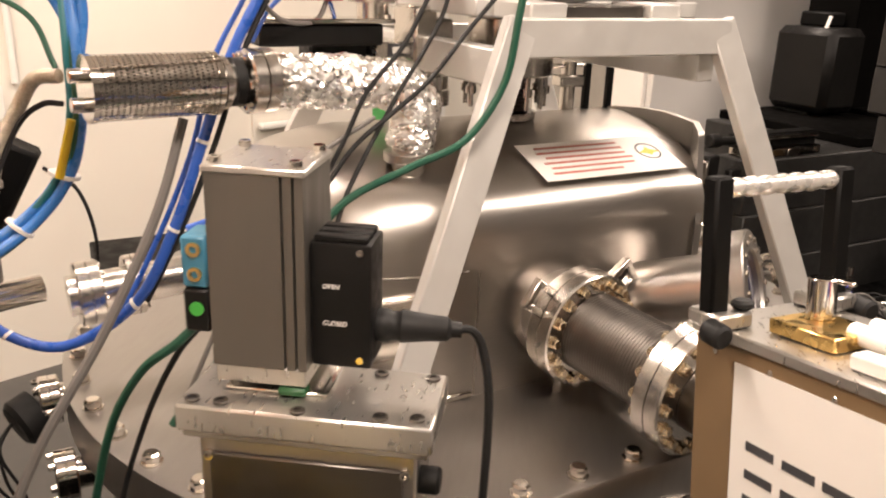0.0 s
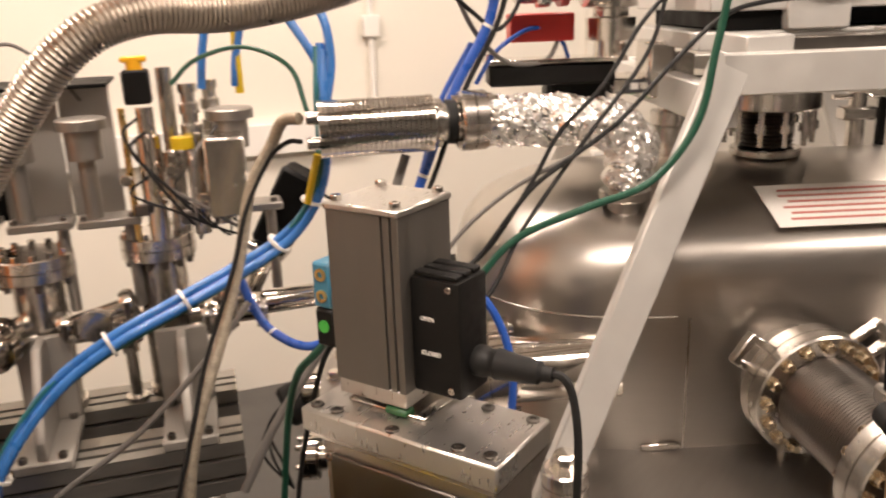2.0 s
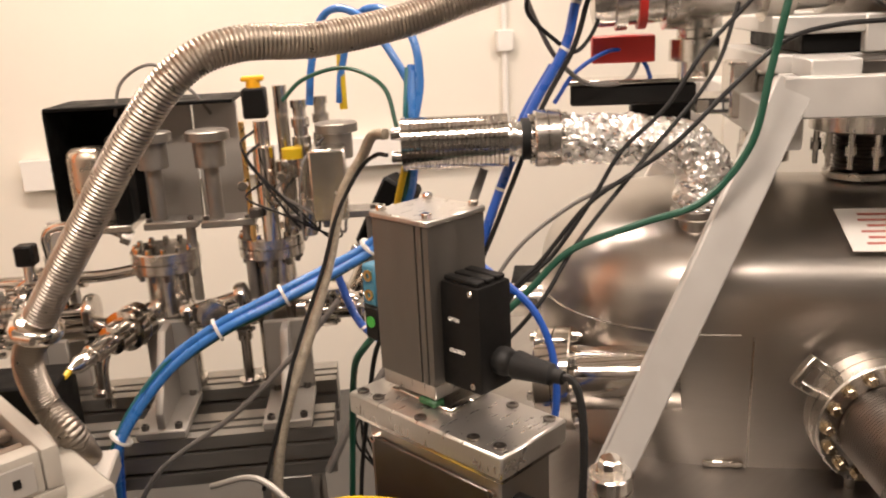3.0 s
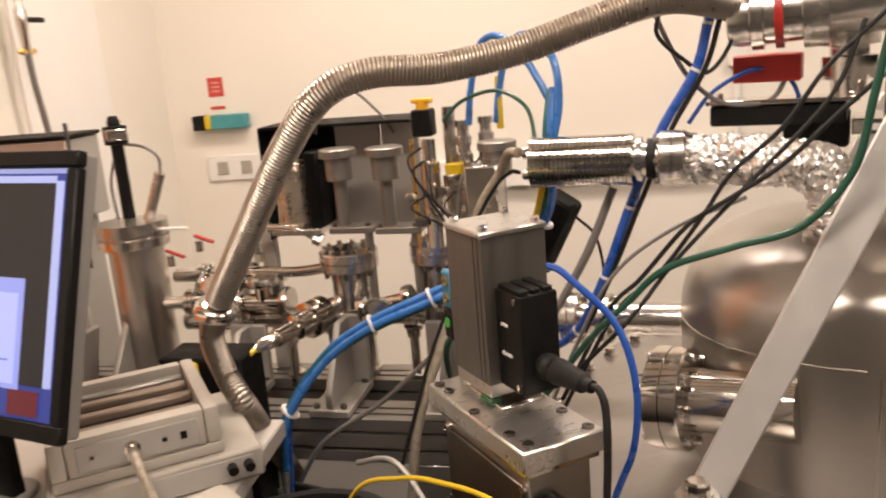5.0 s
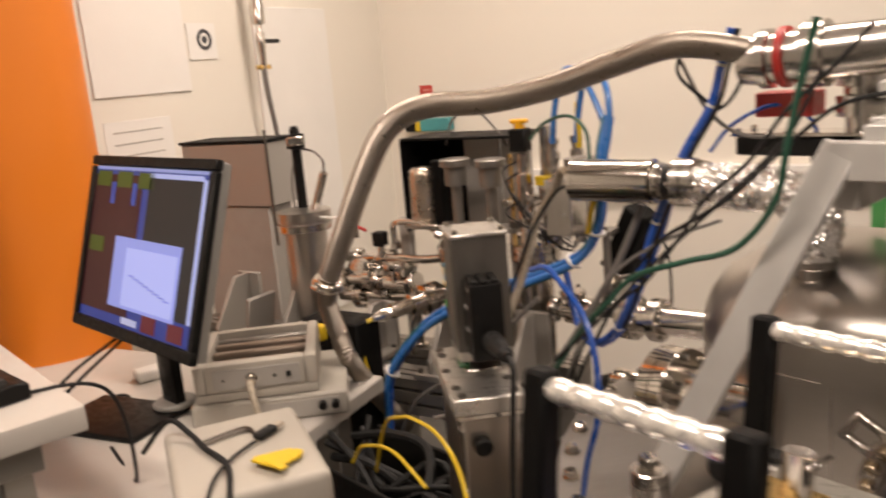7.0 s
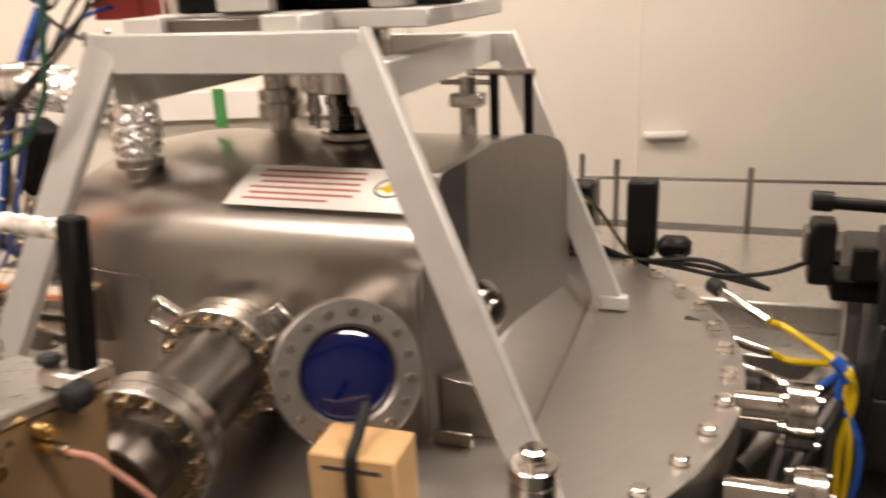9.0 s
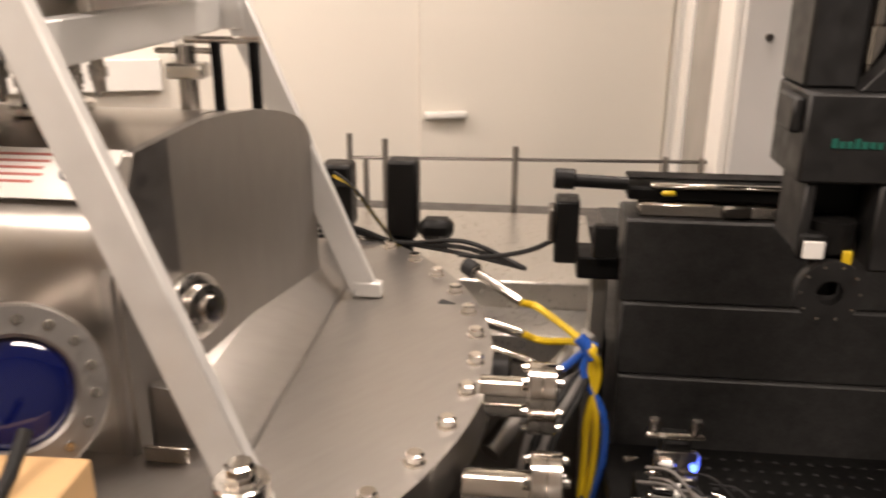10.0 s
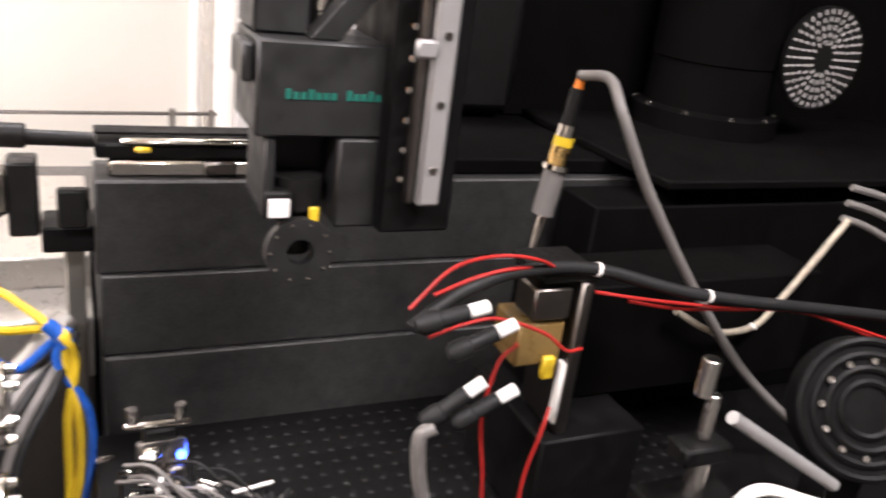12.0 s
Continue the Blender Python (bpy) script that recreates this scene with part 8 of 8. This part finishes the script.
def housing():
    h = thing("dark_housing", "tall black instrument housing with a round perforated vent", "housing", cl(1.9, 0.5, FZ))
    block(h, "lower", 1.20, 2.6, 0.16, 0.62, 0.1655, 0.19, BLACK_FLOCK)
    block(h, "back_wall", 1.51, 2.6, 0.45, 0.62, 0.1905, 1.3, BLACK_FLOCK)
    block(h, "shelf", 1.55, 2.6, 0.0, 0.4495, 0.1905, 0.205, BLACK_FLOCK)
    block(h, "front", 1.45, 2.6, 0.02, 0.1195, -0.185, 0.16, BLACK_FLOCK)
    # unseen roof and end wall, added to keep the ceiling lamps off this side
    block(h, "unseen_shade_roof", 1.35, 2.6, -0.35, 0.62, 1.3005, 1.33, BLACK_FLOCK)
    block(h, "unseen_shade_wall", 2.605, 2.64, -0.75, 0.62, FZ, 1.33, BLACK_FLOCK)
    bm = bm_new()
    add_lathe(bm, [(0.14, 0.2055), (0.14, 0.24), (0.115, 0.245), (0.115, 0.33), (0.118, 0.332), (0.118, 1.2)], CM @ Matrix.Translation((1.90, 0.36, 0)), 40)
    cy = part("cylinder", bm, BLACK_FLOCK, h, "upright black cylinder")
    bolt_ring(cy, cl(1.90, 0.36, 0.24), UP, 0.13, 10, 0.006, 0.006, STEEL_MACHINED)
    vp = thing("perforated_vent", "round vent of pale slots in the dark housing", "vent", cl(2.10, 0.28, 0.26))
    c = cl(2.039, 0.235, 0.361)
    d = -CV
    bm = bm_new()
    add_cyl(bm, c + CV * 0.01, c, 0.094, 40)
    part("backing", bm, BLACK_PLASTIC, vp)
    def slot(b):
        add_box(b, (0.0085, 0.0032, 0.001))
    for ring, n in ((0.030, 14), (0.043, 20), (0.057, 26), (0.071, 30), (0.085, 34)):
        for i in range(n):
            t = 2 * math.pi * i / n
            m = along(c, c + d) @ Matrix.Rotation(t, 4, "Z") @ Matrix.Translation((ring, 0, 0.001))
            shared_part("slot", ("vent_slot",), slot, PALE_SLOT, vp, m)
    # stray bright fittings on the dark table
    f = thing("post_mount", "steel post mount with screws on the dark table", "mount", cl(1.25, -0.45, -0.18))
    for (u, z0, z1, r) in ((1.249, 0.165, 0.20, 0.008), (1.262, 0.12, 0.1645, 0.006), (1.266, 0.06, 0.10, 0.009)):
        bm = bm_new()
        add_cyl(bm, cl(u, -0.45, z0), cl(u, -0.45, z1), r, 14, 0.001)
        part("post", bm, STEEL_MACHINED, f)
    block(f, "clamp", 1.235, 1.285, -0.465, -0.435, 0.101, 0.1195, BLACK_PAINT)
    block(f, "base", 1.22, 1.31, -0.48, -0.42, -0.184, 0.0595, BLACK_PAINT)
    bm = bm_new()
    add_cyl(bm, cl(1.29, -0.45, 0.137), cl(1.45, -0.45, 0.036), 0.0065, 14)
    part("arm", bm, ALU_SATIN, f)
    cable("white_tube", "white tube curving over the table", [tuple(v) for v in (cl(1.29, -0.47, 0.0), cl(1.30, -0.47, 0.055), cl(1.33, -0.47, 0.068), cl(1.40, -0.47, 0.04), cl(1.5, -0.47, 0.0))], 0.006, WHITE_PLASTIC)
    fan = thing("cooling_fan", "round black fan grille with slots", "fan", cl(1.56, -0.39, -0.18))
    c = cl(1.557, -0.39, 0.07)
    d = (cl(1.25, -1.0, 0.4) - c).normalized()
    for r in (0.03, 0.045, 0.06, 0.075):
        bm = bm_new()
        add_lathe(bm, [(r, -0.002), (r + 0.004, 0), (r, 0.002), (r - 0.004, 0), (r, -0.002)], along(c, c + d), 32, caps=False)
        part("ring", bm, BLACK_PAINT, fan)
    bm = bm_new()
    add_cyl(bm, c - d * 0.03, c - d * 0.003, 0.08, 32)
    part("body", bm, BLACK_PAINT, fan)
    block(fan, "post", 1.54, 1.60, -0.385, -0.345, -0.184, 0.0, BLACK_PAINT)
    for k in range(12):
        t = 2 * math.pi * k / 12
        shared_part("screw", ("fan_dot",), cap_screw(0.004, 0.002), STEEL_MACHINED, fan, along(c, c + d) @ Matrix.Translation((0.053 * math.cos(t), 0.053 * math.sin(t), 0.001)))


def far_side():
    # bench at the wall with a rod fence
    b = thing("wall_bench", "dark bench along the back wall", "bench", cl(0.6, 1.1, FZ))
    block(b, "top", 0.22, 1.15, 0.88, 1.03, -0.115, -0.085, DARK_TOP)
    block(b, "front", 0.24, 1.15, 0.93, 0.97, FZ, -0.1155, BLACK_PAINT)
    f = thing("rod_fence", "thin dark rod rail on slim posts", "rail", cl(0.6, 0.9, -0.085))
    bm = bm_new()
    add_cyl(bm, cl(0.23, 0.9, 0.057), cl(1.12, 0.9, 0.072), 0.004, 8)
    part("rod", bm, STEEL_DARK, f)
    for u, z in ((0.235, 0.115), (0.273, 0.06), (0.32, 0.105), (0.627, 0.095), (0.97, 0.08), (1.05, 0.08)):
        bm = bm_new()
        add_cyl(bm, cl(u, 0.9, -0.0845), cl(u, 0.9, z), 0.007, 10)
        part("post", bm, STEEL_GREY, f)
    s = thing("inspection_camera", "black upright camera body behind the chamber", "camera", cl(0.42, 0.5, -0.06))
    block(s, "body", 0.393, 0.452, 0.49, 0.54, 0.0, 0.152, BLACK_PLASTIC, "", 0.006)
    block(s, "lug", 0.455, 0.52, 0.48, 0.53, 0.0, 0.04, BLACK_PLASTIC, "", 0.012)
    block(s, "stand", 0.40, 0.44, 0.49, 0.53, FZ, -0.0005, BLACK_PAINT)
    s = thing("inspection_camera", "small black camera head with cables", "camera", cl(0.29, 0.5, -0.06))
    block(s, "body", 0.27, 0.33, 0.47, 0.53, 0.02, 0.145, BLACK_PLASTIC, "", 0.006)
    block(s, "stand", 0.28, 0.31, 0.48, 0.51, FZ, 0.0195, BLACK_PAINT)
    for k, mat in enumerate((RUBBER, RUBBER, YELLOW, RUBBER)):
        cable("camera_lead", "cable drooping from the black camera", [tuple(v) for v in (cl(0.30, 0.47, 0.11 + 0.008 * k), cl(0.34, 0.45, 0.11), cl(0.38, 0.44, 0.06), cl(0.42, 0.45, 0.0))], 0.0035, mat)
    for k in range(3):
        cable("black_cable", "black cable lying along the plate edge", [tuple(v) for v in (cl(0.20, 0.42 + 0.03 * k, 0.02), cl(0.32, 0.48, 0.005 + 0.01 * k), cl(0.42, 0.47, 0.0), cl(0.55, 0.42, 0.012 * k), cl(0.66, 0.36, 0.0))], 0.0045, RUBBER)
    # grey machine bed behind the plate
    g = thing("machine_bed", "grey steel machine bed behind the chamber", "machine", cl(0.6, 0.6, FZ))
    block(g, "bed", 0.25, 0.795, 0.42, 0.85, -0.16, -0.05, ALU_RAW)
    block(g, "step", 0.45, 0.795, 0.30, 0.4195, -0.20, -0.10, ALU_RAW)
    block(g, "base", 0.25, 0.795, 0.35, 0.85, FZ, -0.2005, STEEL_DARK)
    block(g, "column_plinth", -0.5, 0.245, 0.55, 0.85, FZ, -0.07, BLACK_PAINT)
    # ports on the plate's rim
    for (u, v, z, r, n) in ((0.62, -0.06, -0.014, 0.026, 0.06), (0.61, -0.20, -0.062, 0.03, 0.075)):
        pt = thing("rim_port", "steel port with a thick flange below the plate rim", "vacuum port", cl(u, v, z - 0.05), "rim ports")
        a, q = cl(u - 0.012, v, z), cl(u + n - 0.012, v, z)
        bm = bm_new()
        add_cyl(bm, a, q, r, 24)
        part("tube", bm, STEEL_POLISHED, pt)
        bm = bm_new()
        add_flange(bm, q, CU, r * 1.75, 0.036)
        fl = part("flange", bm, STEEL_POLISHED, pt)
        bolt_ring(fl, q + CU * 0.036, CU, r * 1.4, 6, 0.005, 0.008, STEEL_MACHINED)
        bolt_ring(fl, q, -CU, r * 1.4, 6, 0.005, 0.008, STEEL_MACHINED)
    for u, v, z, r, capped in ((-0.59, 0.02, -0.028, 0.021, True), (-0.585, -0.085, -0.085, 0.021, False)):
        pt = thing("rim_port", "steel port with a flange and black plug below the plate rim", "vacuum port", cl(u, v, z - 0.04), "rim ports")
        a, q = cl(u + 0.06, v, z), cl(u - 0.035, v, z)
        bm = bm_new()
        add_cyl(bm, a, q, r, 24)
        part("tube", bm, STEEL_POLISHED, pt)
        bm = bm_new()
        add_flange(bm, q, -CU, r * 1.6, 0.026)
        fl = part("flange", bm, STEEL_POLISHED, pt)
        bolt_ring(fl, q - CU * 0.026, -CU, r * 1.3, 6, 0.004, 0.007, STEEL_MACHINED)
        if capped:
            bm = bm_new()
            add_lathe(bm, [(0.026, 0), (0.034, 0.003), (0.034, 0.030), (0.028, 0.036), (0.0, 0.037)], along(q - CU * 0.0265 - UP * 0.012, q - CU - CV * 0.4 - UP * 0.35), 24)
            part("plug", bm, RUBBER, pt, "round black plug")
            for k in range(3):
                bm = bm_new()
                p = q - CU * 0.06 - UP * 0.02
                add_tube(bm, [p, p - CU * 0.02 - CV * (0.02 + 0.012 * k) - UP * 0.02, p - CU * (0.03 - 0.015 * k) - CV * 0.05 - UP * (0.06 + 0.01 * k), p + CU * 0.01 - CV * 0.04 - UP * 0.13], 0.0022, 6)
                part("lead", bm, RUBBER, pt)
    # feedthrough connectors with yellow and blue leads
    for k, (p0, p1) in enumerate(((cl(0.585, 0.25, 0.03), cl(0.655, 0.20, 0.005)), (cl(0.56, 0.19, -0.015), cl(0.66, 0.16, -0.03)), (cl(0.60, 0.11, -0.03), cl(0.68, 0.09, -0.045)))):
        t = thing("cable_connector", "slim steel cable connector with a yellow lead", "connector", p0, "cable connectors")
        bm = bm_new()
        add_lathe(bm, [(0.010, -0.03), (0.012, -0.004), (0.008, 0), (0.008, (p1 - p0).length * 0.9), (0.006, (p1 - p0).length)], along(p0, p1), 14)
        part("body", bm, STEEL_POLISHED, t)
        bm = bm_new()
        add_cyl(bm, p0 - (p1 - p0) * 0.35, p0 - (p1 - p0) * 0.05, 0.014, 14, 0.003)
        part("boot", bm, RUBBER, t)
        bm = bm_new()
        add_tube(bm, [p1, p1 + CU * 0.03 - UP * 0.01, cl(0.748 + 0.006 * k, 0.08, -0.004), cl(0.768 - 0.010 * k, 0.078, -0.046), cl(0.757 + 0.012 * k, 0.07, -0.117), cl(0.755 + 0.012 * k, 0.06, -0.204), cl(0.75, 0.05, -0.32)], 0.0058, 8)
        part("lead", bm, YELLOW if k < 2 else BLUE_TUBE, t, "yellow lead" if k < 2 else "blue lead")
    bm = bm_new()
    add_tube(bm, [cl(0.738, 0.082, 0.006), cl(0.750, 0.078, -0.006), cl(0.760, 0.076, -0.022)], 0.0095, 12)
    solo("blue_sleeve", bm, BLUE_TUBE, "blue tape wrapped round the yellow leads", "tape")
    for k in range(4):
        cable("grey_cable", "grey cable hanging beside the dark table", [tuple(v) for v in (cl(0.77, 0.12, -0.03 - 0.01 * k), cl(0.745 - 0.012 * k, 0.06, -0.07), cl(0.70 - 0.012 * k, 0.0, -0.15), cl(0.69 - 0.01 * k, -0.05, -0.32))], 0.006, GREY_CABLE if k % 2 else RUBBER)
    bm = bm_new()
    add_tube(bm, [cl(0.62, 0.0, -0.14), cl(0.68, 0.08, -0.09), cl(0.76, 0.16, -0.03)], 0.018, 14)
    solo("grey_strut", bm, ALU_DULL, "grey round strut slanting behind the ports", "strut")
    k = thing("rim_screw_port", "black capped port at the plate rim", "vacuum port", cl(0.61, 0.05, -0.05))
    bm = bm_new()
    add_cyl(bm, cl(0.60, 0.05, -0.05), cl(0.645, 0.05, -0.05), 0.035, 24, 0.004)
    part("cap", bm, BLACK_PLASTIC, k)
    # plate pedestal
    pd = thing("chamber_stand", "dark steel stand under the chamber plate", "stand", cl(0, 0, FZ))
    bm = bm_new()
    add_cyl(bm, cl(0, 0, FZ), cl(0, 0, -0.06), 0.5, 48)
    part("drum", bm, STEEL_BRUSHED, pd)
    # tall grey cabinet and black hood seen past the arm
    cb = thing("grey_cabinet", "tall pale grey cabinet with a small lock", "cabinet", cl(1.45, 1.0, FZ))
    block(cb, "body", 1.08, 1.9, 0.78, 1.38, FZ, 1.6, PALE_GREY)
    block(cb, "corner_post", 1.062, 1.0795, 0.80, 0.945, FZ, 1.6, WHITE_PAINT)
    block(cb, "rear_post", 1.062, 1.0795, 1.28, 1.37, FZ, 1.6, WHITE_PAINT)
    block(cb, "pane", 1.071, 1.0795, 0.9455, 1.2795, FZ, 1.6, REFLECTION_GLASS, "glass pane with its dim reflections as grey colour", 0.0)
    shared_part("lock", ("lock",), cap_screw(0.008, 0.004), STEEL_DARK, cb, CM @ Matrix.Translation((1.13, 0.779, 0.36)) @ Matrix.Rotation(radians(90), 4, "X"))
    block(cb, "dark_skirt", 1.08, 1.9, 0.772, 0.7795, FZ, 0.05, BLACK_PAINT)
    hd = thing("scanner_unit", "black rounded scanner unit standing on the dark base", "instrument", cl(1.4, 0.5, 0.19))
    block(hd, "head", 1.355, 1.505, 0.40, 0.60, 0.20, 0.43, BLACK_PLASTIC, "", 0.02)
    block(hd, "cap", 1.43, 1.50, 0.48, 0.58, 0.4305, 0.47, BLACK_PAINT, "", 0.005)
    block(hd, "base", 1.38, 1.48, 0.46, 0.58, 0.1905, 0.1995, BLACK_PAINT, "", 0.001)
    cable("pale_lead", "pale lead hanging on the black instrument head", [tuple(v) for v in (cl(1.40, 0.455, 0.46), cl(1.38, 0.45, 0.42), cl(1.375, 0.45, 0.37), cl(1.39, 0.45, 0.34))], 0.005, WHITE_PLASTIC)


# opaque pane: the dim reflections are put into its uneven grey
REFLECTION_GLASS = surface("painted_reflection_glass", (0.30, 0.28, 0.25), 0.12, 0.0, 0.25, 6)
SLATE_BLACK = surface("slate_black_anodised", (0.011, 0.0105, 0.0102), 0.5, 0.0, 0.2, 40, 0.05, 400)
DARK_TOP = surface("dark_worktop", (0.06, 0.055, 0.05), 0.5, 0.0, 0.08, 20, 0.02, 200)
HOLE = surface("dark_hole", (0.006, 0.006, 0.006), 0.8)
GREEN_INK = surface("green_ink", (0.012, 0.11, 0.08), 0.5)
AMBER = surface("amber_resin", (0.17, 0.11, 0.035), 0.3)
PALE_SLOT = surface("pale_slot", (0.55, 0.53, 0.50), 0.5)
PALE_GREY = surface("pale_grey_cabinet", (0.66, 0.645, 0.62), 0.45, 0.0, 0.03, 10, 0.02, 200)
granite()
camera_arm()
probe_and_plugs()
housing()
far_side()
